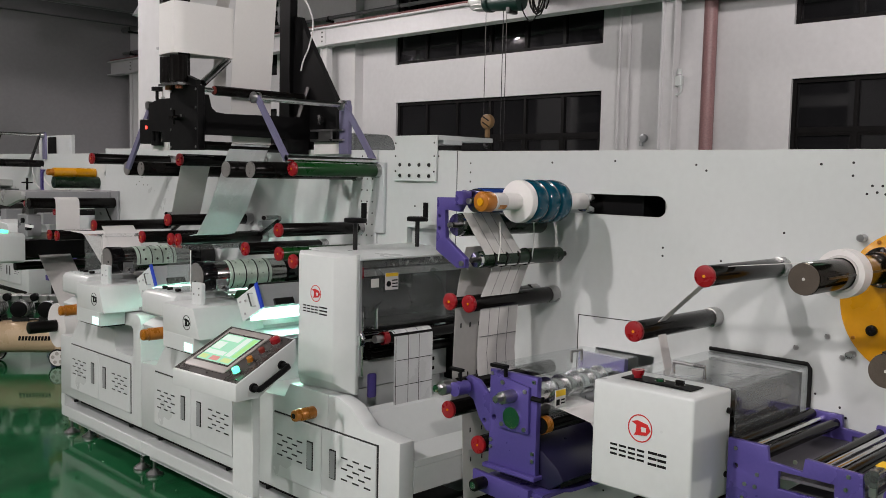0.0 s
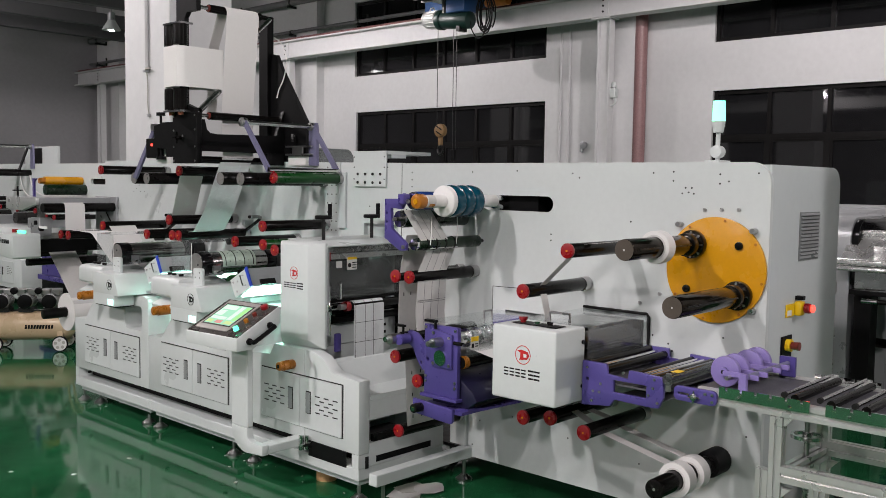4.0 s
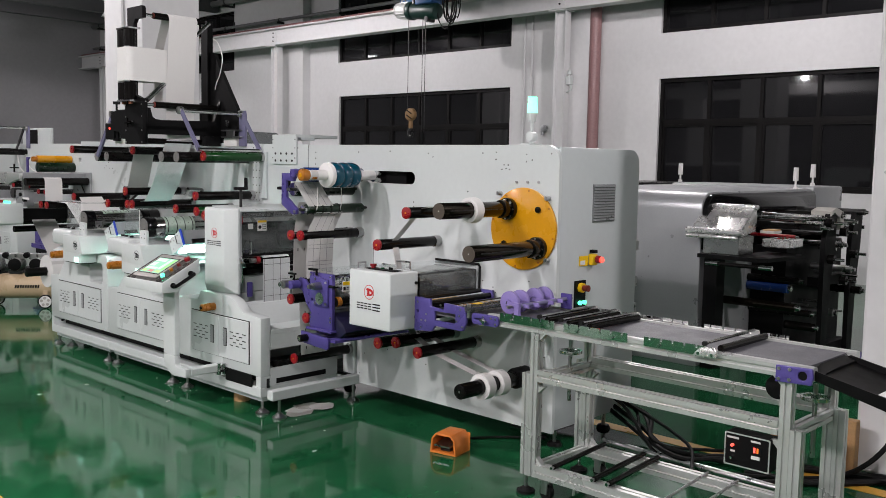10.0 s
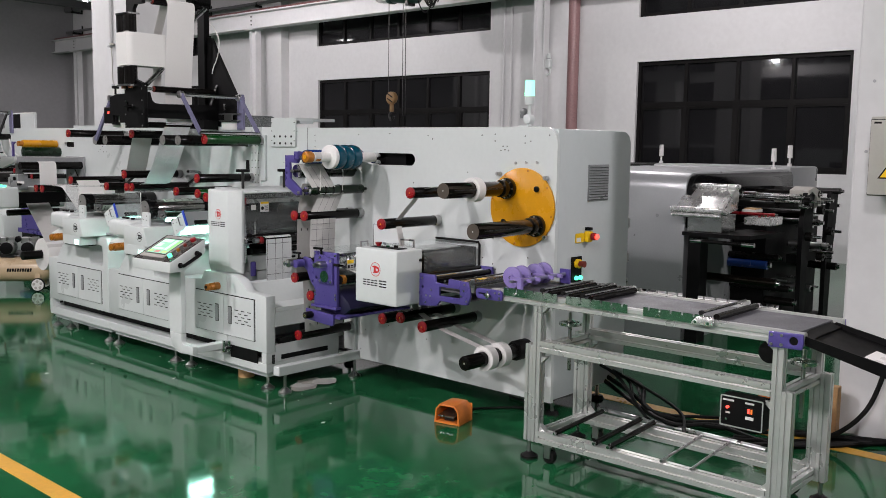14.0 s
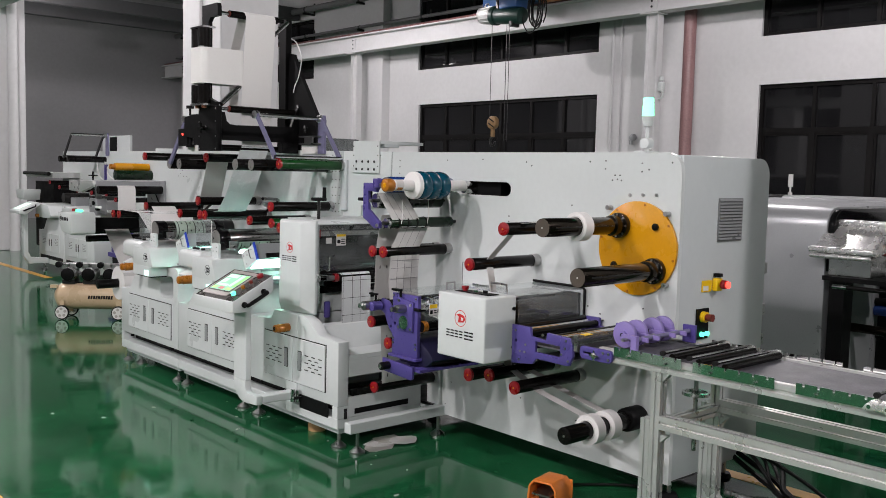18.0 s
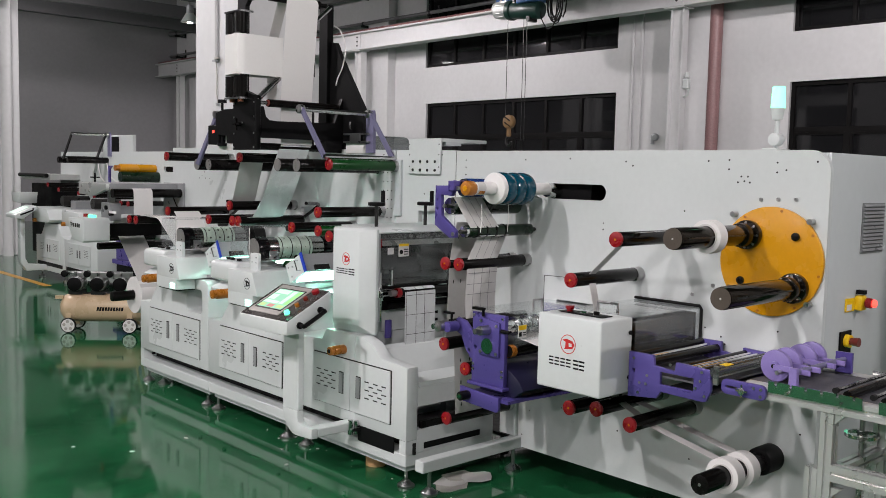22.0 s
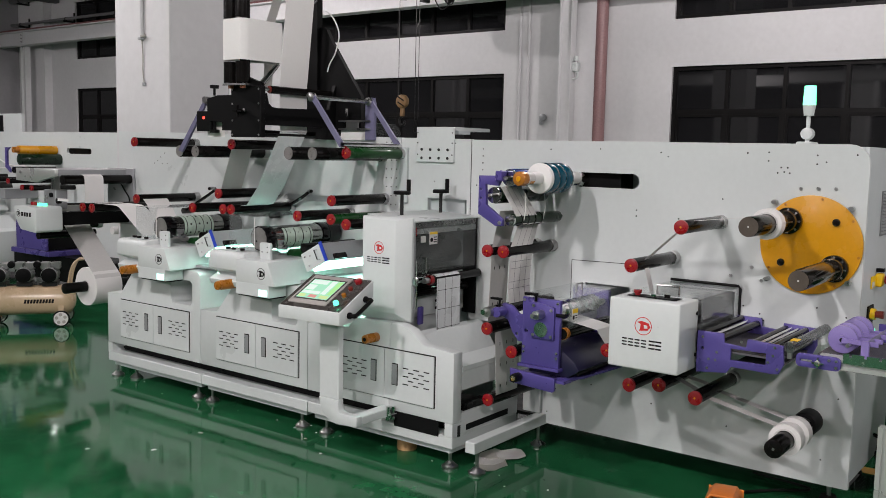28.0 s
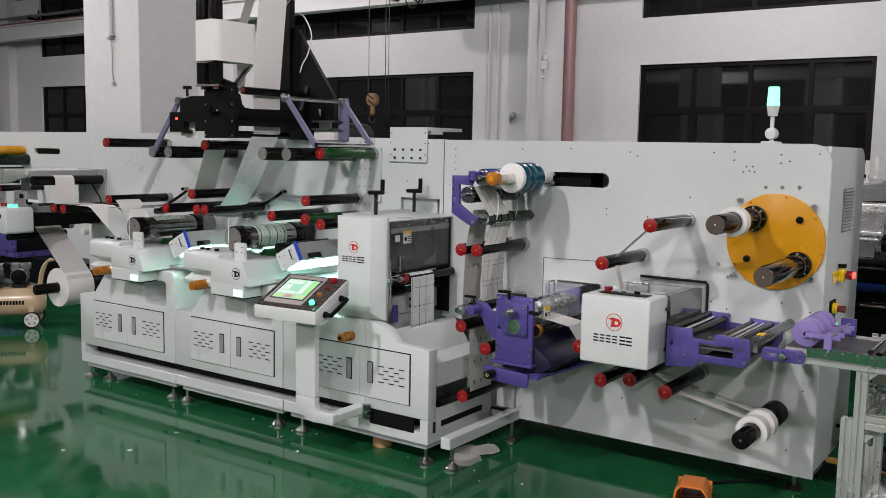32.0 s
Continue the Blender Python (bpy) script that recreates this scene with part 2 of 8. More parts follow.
LABEL = surface("silver_white_label_face", (0.62, 0.64, 0.645), 0.30, vary=0.04, scale=6)
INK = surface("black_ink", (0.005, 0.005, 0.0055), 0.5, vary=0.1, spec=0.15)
REDINK = surface("red_ink", (0.50, 0.015, 0.015), 0.5, vary=0.08)
TEAL = surface("teal_ribbon_film", (0.002, 0.052, 0.085), 0.22, vary=0.12, scale=12, coat=0.15, spec=0.35)
BLUEFILM = surface("blue_foil", (0.012, 0.04, 0.18), 0.2, vary=0.15, scale=10, coat=0.3)
BLUE = surface("blue_plastic", (0.015, 0.05, 0.45), 0.35, vary=0.08, scale=20)
GREYMETAL = surface("grey_sheet_metal", (0.36, 0.37, 0.38), 0.36, metal=0.4, vary=0.06, scale=6)
PLATE = surface("pale_green_printing_plate", (0.42, 0.52, 0.44), 0.3, vary=0.12, scale=14)
PLATECYL = surface("polished_grey_plate_cylinder", (0.30, 0.30, 0.29), 0.20, metal=0.95, vary=0.12, scale=14, stretch=(3, 1, 1), rough_vary=0.08)
VENTGREY = surface("shaded_grey_vent_paint", (0.20, 0.21, 0.212), 0.5, vary=0.08, scale=9)
CERAMIC = surface("dark_anilox_cylinder", (0.022, 0.021, 0.020), 0.33, metal=0.4, vary=0.2, scale=14)
BEIGE = surface("beige_tank_paint", (0.60, 0.45, 0.29), 0.3, vary=0.05, scale=4, coat=0.25)
GREYWALL = surface("grey_wall_paint", (0.30, 0.295, 0.305), 0.75, vary=0.06, scale=0.8, bump=0.1, bump_scale=60)
PLASTER = surface("white_wall_plaster", (0.60, 0.60, 0.605), 0.75, vary=0.05, scale=0.9, bump=0.12, bump_scale=70, dirt=0.24, dirt_color=(0.36, 0.35, 0.33))
CEILPAINT = surface("grey_roof_sheet", (0.10, 0.10, 0.105), 0.7, vary=0.08, scale=0.7)
DUSTYPIPE = surface("dusty_grey_pipe_paint", (0.16, 0.16, 0.165), 0.5, vary=0.3, scale=5)
FADEDPIPE = surface("faded_red_pipe_paint", (0.27, 0.15, 0.15), 0.45, vary=0.25, scale=3, dirt=0.45, dirt_color=(0.45, 0.42, 0.41))
REDPIPE = surface("dull_red_pipe_paint", (0.17, 0.065, 0.065), 0.4, vary=0.3, scale=5, dirt=0.5, dirt_color=(0.4, 0.36, 0.35))
FRAMEBLACK = surface("dark_window_frame", (0.0055, 0.005, 0.005), 0.5, vary=0.1, scale=4, spec=0.14)
PANEGLASS = surface("night_window_glass", (0.010, 0.010, 0.011), 0.035, vary=0.3, scale=1.2, rough_vary=0.02)
LINEYELLOW = surface("yellow_floor_line", (0.62, 0.33, 0.04), 0.35, vary=0.15, scale=3, dirt=0.4, dirt_color=(0.2, 0.2, 0.1))
ORANGE = surface("orange_cast_metal", (0.66, 0.19, 0.03), 0.42, vary=0.1, scale=9)
SIGN = surface("yellow_warning_print", (0.85, 0.55, 0.01), 0.35, vary=0.03)
BOXGREY = surface("beige_grey_enclosure_paint", (0.40, 0.39, 0.355), 0.38, vary=0.04, scale=4)
WOOD = surface("rough_pine", (0.42, 0.25, 0.11), 0.65, vary=0.3, scale=4, stretch=(1, 8, 8))
HOISTBLUE = surface("blue_hoist_paint", (0.03, 0.10, 0.28), 0.4, vary=0.1, scale=8)
MOTORGREY = surface("pale_grey_motor_paint", (0.42, 0.43, 0.42), 0.42, metal=0.3, vary=0.08, scale=10)
HOISTGREEN = surface("dark_green_hoist_paint", (0.008, 0.030, 0.024), 0.4, vary=0.1, scale=8)
CLEAR = clear("clear_acrylic", alpha=0.06)
FAINT = surface("faint_grey_print", (0.16, 0.16, 0.165), 0.5, vary=0.1)
HOOKPAINT = surface("worn_brown_yellow_hook", (0.20, 0.115, 0.045), 0.5, vary=0.3, scale=14)
DISCGREY = surface("grey_machined_end_face", (0.27, 0.26, 0.25), 0.35, metal=0.5, vary=0.25, scale=20)
SMOKE = clear("hazy_polycarbonate", tint=(0.50, 0.52, 0.52), rough=0.10, alpha=0.07)
UVWEAK = glow("uv_stray_glow", (0.55, 1.0, 0.88), 2.2)
UV = glow("uv_lamp_glow", (0.45, 1.0, 0.80), 29.0)
BEZEL = surface("brown_grey_console_face", (0.045, 0.040, 0.037), 0.28, vary=0.08, scale=12)
WARMGREY = surface("warm_grey_screen_frame", (0.34, 0.32, 0.30), 0.35, vary=0.05, scale=12)
SCREEN = glow("touch_screen_face", (0.45, 1.0, 0.70), 0.75)
SCREENPALE = glow("touch_screen_pale_field", (0.80, 1.0, 0.88), 0.95)
REDPALE = glow("touch_screen_red_field", (1.0, 0.35, 0.30), 0.7)
SCREENLIME = glow("touch_screen_lime_field", (0.45, 1.0, 0.30), 0.8)
SCREENYEL = glow("touch_screen_yellow_field", (0.75, 0.95, 0.35), 0.8)
GREENLIT = glow("lit_green_lamp", (0.08, 1.0, 0.50), 2.6)
REDLIT = glow("lit_red_lamp", (1.0, 0.05, 0.03), 3.0)
ORANGELIT = glow("orange_button", (1.0, 0.3, 0.05), 0.4, base=(0.6, 0.13, 0.02))
LAMPLIT = glow("high_bay_lens", (0.95, 1.0, 0.98), 18.0)
TOWERGREEN = glow("green_signal_lens", (0.13, 1.0, 0.52), 2.2, base=(0.4, 0.9, 0.6))


# ---------------------------------------------------------------- mesh building
def bm_box(x0, x1, y0, y1, z0, z1, bev=0.0, seg=1):
    bm = bmesh.new()
    bmesh.ops.create_cube(bm, size=1)
    for v in bm.verts:
        v.co = Vector(((x0 + x1) / 2 + v.co.x * (x1 - x0), (y0 + y1) / 2 + v.co.y * (y1 - y0), (z0 + z1) / 2 + v.co.z * (z1 - z0)))
    if bev:
        bmesh.ops.bevel(bm, geom=bm.edges[:], offset=min(bev, 0.45 * min(abs(x1 - x0), abs(y1 - y0), abs(z1 - z0))), segments=seg, affect="EDGES", profile=0.5)
    return bm


def bm_cyl(p, q, r, seg=20, r2=None, bev=0.0):
    p, q = Vector(p), Vector(q)
    bm = bmesh.new()
    bmesh.ops.create_cone(bm, cap_ends=True, segments=seg, radius1=r, radius2=r if r2 is None else r2, depth=(q - p).length)
    if bev:
        rims = [e for e in bm.edges if len(e.link_faces) == 2 and any(len(f.verts) > 4 for f in e.link_faces)]
        bmesh.ops.bevel(bm, geom=rims, offset=bev, segments=2, affect="EDGES", profile=0.5)
    bm.transform(Matrix.Translation((p + q) / 2) @ (q - p).to_track_quat("Z", "Y").to_matrix().to_4x4())
    return bm


def lift(axis, a, u, v):
    return {"x": (a, u, v), "y": (u, a, v), "z": (u, v, a)}[axis]


def bm_plate(axis, a0, a1, outer, holes=(), bev=0.0):
    """A plate with holes: loops of two coordinates each, drawn across the axis, from a0 to a1."""
    bm = bmesh.new()
    for loop in (outer, *holes):
        vs = [bm.verts.new(lift(axis, a0, u, v)) for u, v in loop]
        for i, v in enumerate(vs):
            bm.edges.new((v, vs[i - 1]))
    if holes:
        bmesh.ops.triangle_fill(bm, edges=bm.edges[:], use_beauty=True)
    else:
        bm.faces.new(bm.verts[:])
    ext = bmesh.ops.extrude_face_region(bm, geom=bm.faces[:])
    shift = Vector(lift(axis, a1 - a0, 0, 0))
    for v in ext["geom"]:
        if isinstance(v, bmesh.types.BMVert):
            v.co += shift
    bmesh.ops.recalc_face_normals(bm, faces=bm.faces[:])
    if bev:
        sharp = [e for e in bm.edges if len(e.link_faces) == 2 and e.calc_face_angle(0) > 0.6]
        bmesh.ops.bevel(bm, geom=sharp, offset=bev, segments=2, affect="EDGES", profile=0.5)
    return bm


def rounded(u0, u1, v0, v1, r, n=5):
    pts = []
    for cu, cv, a in ((u1 - r, v1 - r, 0), (u0 + r, v1 - r, 90), (u0 + r, v0 + r, 180), (u1 - r, v0 + r, 270)):
        for i in range(n + 1):
            t = radians(a + 90 * i / n)
            pts.append((cu + r * math.cos(t), cv + r * math.sin(t)))
    return pts


def circle(cu, cv, r, n=24, squash=1.0):
    return [(cu + r * math.cos(2 * math.pi * i / n), cv + squash * r * math.sin(2 * math.pi * i / n)) for i in range(n)]


def bm_tube(points, r, seg=8):
    """A round bar or cable along a line of points."""
    bm = bmesh.new()
    pts = [Vector(p) for p in points]
    rings = []
    for i, p in enumerate(pts):
        d = (pts[min(i + 1, len(pts) - 1)] - pts[max(i - 1, 0)]).normalized()
        if i == 0:
            side = d.cross(Vector((0, 0, 1)) if abs(d.z) < 0.9 else Vector((1, 0, 0))).normalized()
        else:
            side = (side - d * side.dot(d)).normalized()
        up = side.cross(d).normalized()
        rings.append([bm.verts.new(p + r * (math.cos(2 * math.pi * k / seg) * side + math.sin(2 * math.pi * k / seg) * up)) for k in range(seg)])
    for a, b in zip(rings, rings[1:]):
        for k in range(seg):
            bm.faces.new((a[k - 1], a[k], b[k], b[k - 1]))
    bm.faces.new(rings[0])
    bm.faces.new(rings[-1][::-1])
    bmesh.ops.recalc_face_normals(bm, faces=bm.faces[:])
    return bm


def smooth_line(points, n=6):
    """Points along a smooth curve through the given ones."""
    pts = [Vector(p) for p in points]
    out = []
    for i in range(len(pts) - 1):
        p0, p1, p2, p3 = pts[max(i - 1, 0)], pts[i], pts[i + 1], pts[min(i + 2, len(pts) - 1)]
        for k in range(n):
            t = k / n
            out.append(0.5 * (2 * p1 + (p2 - p0) * t + (2 * p0 - 5 * p1 + 4 * p2 - p3) * t * t + (3 * p1 - p0 - 3 * p2 + p3) * t ** 3))
    return out + [pts[-1]]


def bm_ribbon(x0, x1, line, thick=0.0012, x0b=None, x1b=None):
    """A strip of paper, from x0 to x1 across, that runs along a line of (y, z)."""
    bm = bmesh.new()
    n = len(line)
    rows = []
    for i, (y, z) in enumerate(line):
        a, b = line[max(i - 1, 0)], line[min(i + 1, n - 1)]
        d = Vector((0, b[0] - a[0], b[1] - a[1])).normalized()
        off = Vector((0, -d.z, d.y)) * thick / 2
        f = i / (n - 1)
        l = x0 + ((x0b if x0b is not None else x0) - x0) * f
        r = x1 + ((x1b if x1b is not None else x1) - x1) * f
        rows.append([bm.verts.new(Vector((x, y, z)) + s * off) for x, s in ((l, 1), (r, 1), (r, -1), (l, -1))])
    for a, b in zip(rows, rows[1:]):
        for k in range(4):
            bm.faces.new((a[k - 1], a[k], b[k], b[k - 1]))
    bm.faces.new(rows[0])
    bm.faces.new(rows[-1][::-1])
    bmesh.ops.recalc_face_normals(bm, faces=bm.faces[:])
    return bm


def joined(*bms):
    out = bmesh.new()
    for b in bms:
        me = bpy.data.meshes.new("tmp")
        b.to_mesh(me)
        b.free()
        out.from_mesh(me)
        bpy.data.meshes.remove(me)
    return out


BASE = {}


def thing(name, at, label, category, group="", kind=""):
    ob = new(name)
    ob.empty_display_size = 0.05
    ob.location = at
    BASE[ob.name] = Vector(at)
    return tagged(ob, label, category, group, kind)


def part(name, bm, material, parent, label=""):
    """One mesh under a thing or a part, drawn in the place's metres."""
    at = BASE[parent.name]
    bm.transform(Matrix.Translation(-at))
    me = bpy.data.meshes.new(name)
    bm.to_mesh(me)
    bm.free()
    me.materials.append(material)
    shade(me)
    ob = new(name, me)
    ob.parent = parent
    BASE[ob.name] = at
    return tagged(ob, label)


def shade(me, angle=0.6):
    """Smooth shading over round forms; large flat faces beside narrow rounded edges stay flat."""
    bm = bmesh.new()
    bm.from_mesh(me)
    areas = [f.calc_area() for f in bm.faces]
    for f in bm.faces:
        near = []
        for e in f.edges:
            if len(e.link_faces) == 2 and 0.02 < e.calc_face_angle(0) < angle:
                near += [areas[g.index] for g in e.link_faces if g is not f]
        f.smooth = not near or max(near) > 0.3 * areas[f.index]
    bm.to_mesh(me)
    bm.free()
    me.set_sharp_from_angle(angle=angle)


def solid(name, bm, material, label, category, group="", kind=""):
    """A thing or a piece of the setting that is one mesh, with its origin at its base."""
    lo = [min(v.co[i] for v in bm.verts) for i in range(3)]
    hi = [max(v.co[i] for v in bm.verts) for i in range(3)]
    at = Vector(((lo[0] + hi[0]) / 2, (lo[1] + hi[1]) / 2, lo[2]))
    bm.transform(Matrix.Translation(-at))
    me = bpy.data.meshes.new(name)
    bm.to_mesh(me)
    bm.free()
    me.materials.append(material)
    shade(me)
    ob = new(name, me)
    ob.location = at
    BASE[ob.name] = at
    return tagged(ob, label, category, group, kind)


def see_through(ob):
    ob.visible_shadow = False
    return ob


SHARED = {}


def stamp(name, key, make, material, parent, at):
    """Small alike pieces (screws, slots) on one shared mesh."""
    if key not in SHARED:
        bm = make()
        me = bpy.data.meshes.new(name)
        bm.to_mesh(me)
        bm.free()
        me.materials.append(material)
        shade(me)
        SHARED[key] = me
    ob = new(name, SHARED[key])
    ob.parent = parent
    ob.location = Vector(at) - BASE[parent.name]
    BASE[ob.name] = BASE[parent.name]
    return ob


def roller(parent, y, z, x0, x1, r=0.023, material=None, cap=True, collar=True, name="roller"):
    """An idler roller that sticks out of the side frame: body, end cap with its screw, collar."""
    body = part(name, bm_cyl((x0 + (0.012 if cap else 0), y, z), (x1, y, z), r, 20, bev=0.002), material or ROLLER, parent)
    if cap:
        part("end_cap", bm_cyl((x0, y, z), (x0 + 0.014, y, z), r * 1.06, 20, bev=0.003), RED, body, "red end cap")
        part("cap_screw", bm_cyl((x0 - 0.002, y, z), (x0 + 0.001, y, z), r * 0.15, 8), YELLOW, body)
    if collar:
        part("collar", bm_cyl((x1 - 0.045, y, z), (x1, y, z), r * 1.12, 20, bev=0.002), STEEL, body, "grey steel collar")
    return body


def emblem(parent, x, y, z, size, text=True, dark=False):
    """A round red mark with two bars of dark lettering under it, on a front that faces -x."""
    ring = [bm_plate("x", x, x - 0.0012, circle(y, z, size, 28, 1.0), [circle(y, z, size * 0.92, 28, 1.0)])]
    part("mark_ring", ring[0], INK if dark else REDINK, parent, "thin round printed mark")
    s = size
    swoosh = bm_plate("x", x - 0.0002, x - 0.0016, [(y + 0.72 * s, z + 0.40 * s), (y + 0.2 * s, z + 0.55 * s), (y - 0.6 * s, z + 0.38 * s), (y - 0.86 * s, z - 0.05 * s), (y - 0.55 * s, z - 0.42 * s), (y + 0.0 * s, z - 0.5 * s), (y + 0.5 * s, z - 0.55 * s), (y + 0.35 * s, z - 0.35 * s), (y + 0.3 * s, z + 0.2 * s)],
                      [[(y - 0.05 * s, z + 0.15 * s), (y - 0.5 * s, z + 0.12 * s), (y - 0.5 * s, z - 0.2 * s), (y - 0.1 * s, z - 0.25 * s)]])
    part("mark_swoosh", swoosh, INK if dark else REDINK, parent, "printed swoosh")
    if text:
        zz = z - 1.95 * size
        for k in range(6):
            yy = y + 2.45 * size - k * 0.76 * size - (0.14 * size if k > 3 else 0.0)
            w, h = size * (0.58 if k < 4 else 0.70), size * (0.86 if k < 4 else 1.0)
            bars = [bm_box(x - 0.001, x, yy - w, yy, zz + h * (f - 0.09), zz + h * (f + 0.09)) for f in (-0.40, 0.0, 0.40)]
            part("letter_bar", joined(*bars), INK, parent, "dark lettering bars")

# ---------------------------------------------------------------- the hall
WX, EY = 12.3, 25.2          # window wall, end wall
ROOF = 8.0
solid("floor", bm_box(-16, WX + 0.3, -14, EY + 0.3, -0.1, 0), floor_paint(), "glossy green epoxy floor with scuffs and dust", "floor", kind="structure")
solid("ceiling", bm_box(-16.3, WX + 0.3, -14.3, EY + 0.3, ROOF, ROOF + 0.2), CEILPAINT, "grey sheet roof high above the hall", "ceiling", kind="structure")
WINDOWS = [(2.19, 5.65, 1.28, 3.04), (8.80, 13.76, 1.28, 3.04), (17.9, 22.35, 1.28, 3.08), (2.19, 5.65, 3.77, 5.33), (8.80, 13.80, 3.79, 5.33), (17.9, 22.35, 3.85, 5.33), (-6.5, -1.5, 1.28, 3.04), (-6.5, -1.5, 3.77, 5.33)]
wall = bm_plate("x", WX, WX + 0.28, [(-14, 0), (EY + 0.3, 0), (EY + 0.3, ROOF), (-14, ROOF)], [[(a, c), (b, c), (b, d), (a, d)] for a, b, c, d in WINDOWS])
solid("wall_east", wall, PLASTER, "white plastered wall with dark window openings", "wall", kind="structure")
solid("wall_north", bm_box(-16, WX, EY, EY + 0.3, 0, ROOF), GREYWALL, "plain grey painted end wall", "wall", kind="structure")
# unseen walls added to close the hall, dark to cut bounce light
solid("wall_west", bm_box(-16.3, -16, -14, EY + 0.3, 0, ROOF), CEILPAINT, "unseen dark grey wall added behind the aisle", "wall", kind="structure")
solid("wall_south", bm_box(-16, WX, -14.3, -14, 0, ROOF), CEILPAINT, "unseen dark grey end wall added to close the hall", "wall", kind="structure")


def window(i, a, b, c, d):
    """Dark aluminium window in the wall: outer frame, bars, sliding sashes and black night panes."""
    w = thing("window_%d" % i, (WX, (a + b) / 2, c), "dark framed factory window showing night and reflections", "window", kind="structure")
    f = 0.06
    part("window_frame", bm_plate("x", WX + 0.05, WX + 0.15, [(a, c), (b, c), (b, d), (a, d)], [[(a + f, c + f), (b - f, c + f), (b - f, d - f), (a + f, d - f)]]), FRAMEBLACK, w)
    tall = c < 2
    cols = max(2, round((b - a) / 0.88))
    mid = c + (d - c) * 0.60
    for k in range(1, cols):
        y = a + (b - a) * k / cols
        part("window_bar", bm_box(WX + 0.06, WX + 0.13, y - 0.03, y + 0.03, c + f, d - f), FRAMEBLACK, w)
    if tall:
        for k in range(cols):
            y0, y1 = a + (b - a) * k / cols + 0.03, a + (b - a) * (k + 1) / cols - 0.03
            if k == 0:
                y0 = a + f
            if k == cols - 1:
                y1 = b - f
            part("transom", bm_box(WX + 0.06, WX + 0.13, y0, y1, mid - 0.04, mid + 0.04), FRAMEBLACK, w)
            s = 0.035
            part("sash", bm_plate("x", WX + 0.07, WX + 0.11, [(y0, c + f), (y1, c + f), (y1, mid - 0.04), (y0, mid - 0.04)], [[(y0 + s, c + f + s), (y1 - s, c + f + s), (y1 - s, mid - 0.04 - s), (y0 + s, mid - 0.04 - s)]]), FRAMEBLACK, w)
    for k in range(cols):
        y0, y1 = a + (b - a) * k / cols, a + (b - a) * (k + 1) / cols
        rows = ((c + f, mid), (mid, d - f)) if tall else ((c + f, d - f),)
        for z0, z1 in rows:
            g = bm_box(-0.004, 0.004, -(y1 - y0) / 2 + 0.02, (y1 - y0) / 2 - 0.02, -(z1 - z0) / 2, (z1 - z0) / 2)
            tilt = Matrix.Rotation(random.uniform(-0.006, 0.006), 4, "Z") @ Matrix.Rotation(random.uniform(-0.006, 0.006), 4, "Y")
            g.transform(Matrix.Translation((WX + 0.10, (y0 + y1) / 2, (z0 + z1) / 2)) @ tilt)
            part("pane", g, PANEGLASS, w)
    part("window_sill", bm_box(WX - 0.003, WX + 0.05, a - 0.03, b + 0.03, c - 0.04, c), PLASTER, w)


for i, box in enumerate(WINDOWS):
    window(i + 1, *box)

# wall columns, crane girder and pipes along the window wall
for a, b, dep in ((14.8, 15.5, 0.22), (6.9, 7.5, 0.22), (23.5, 24.1, 0.22), (-1.6, -1.0, 0.22)):
    solid("wall_column", bm_box(WX - dep, WX - 0.002, a, b, 0, 5.6), PLASTER, "white pilaster on the window wall", "column", group="wall columns", kind="structure")
for y in (7.13, 15.26, 23.8, -1.4):
    post = bm_plate("z", 0.012, 4.2, [(WX - 0.60, y), (WX - 0.45, y), (WX - 0.45, y + 0.018), (WX - 0.516, y + 0.018), (WX - 0.516, y + 0.212), (WX - 0.45, y + 0.212), (WX - 0.45, y + 0.23), (WX - 0.60, y + 0.23), (WX - 0.60, y + 0.212), (WX - 0.534, y + 0.212), (WX - 0.534, y + 0.018), (WX - 0.60, y + 0.018)])
    gp = thing("girder_post", (WX - 0.52, y + 0.115, 0), "white steel post carrying the crane girder", "post", group="girder posts", kind="structure")
    part("column", post, PLASTER, gp)
    part("base_plate", bm_box(WX - 0.66, WX - 0.39, y - 0.05, y + 0.28, 0.0, 0.012), PLASTER, gp)
    part("cap_plate", bm_box(WX - 0.70, WX - 0.42, y - 0.06, y + 0.29, 4.2, 4.219), PLASTER, gp)
    splice = part("splice_plate", bm_box(WX - 0.627, WX - 0.611, y + 0.02, y + 0.21, 4.255, 4.565), PLASTER, gp)
    for z in (4.32, 4.41, 4.50):
        part("splice_bolt", bm_cyl((WX - 0.642, y + 0.115, z), (WX - 0.627, y + 0.115, z), 0.018, 6), DARKSTEEL, splice)
girder = bm_plate("y", -13.9, EY - 0.05, [(WX - 0.72, 4.22), (WX - 0.46, 4.22), (WX - 0.46, 4.25), (WX - 0.57, 4.25), (WX - 0.57, 4.57), (WX - 0.46, 4.57), (WX - 0.46, 4.60), (WX - 0.72, 4.60), (WX - 0.72, 4.57), (WX - 0.61, 4.57), (WX - 0.61, 4.25), (WX - 0.72, 4.25)])
solid("crane_girder", girder, PLASTER, "white steel crane runway girder along the wall", "girder", kind="structure")
solid("crane_rail", bm_box(WX - 0.62, WX - 0.56, -13.9, EY - 0.05, 4.60, 4.66), REDPIPE, "dull red crane rail on the girder", "rail", kind="structure")
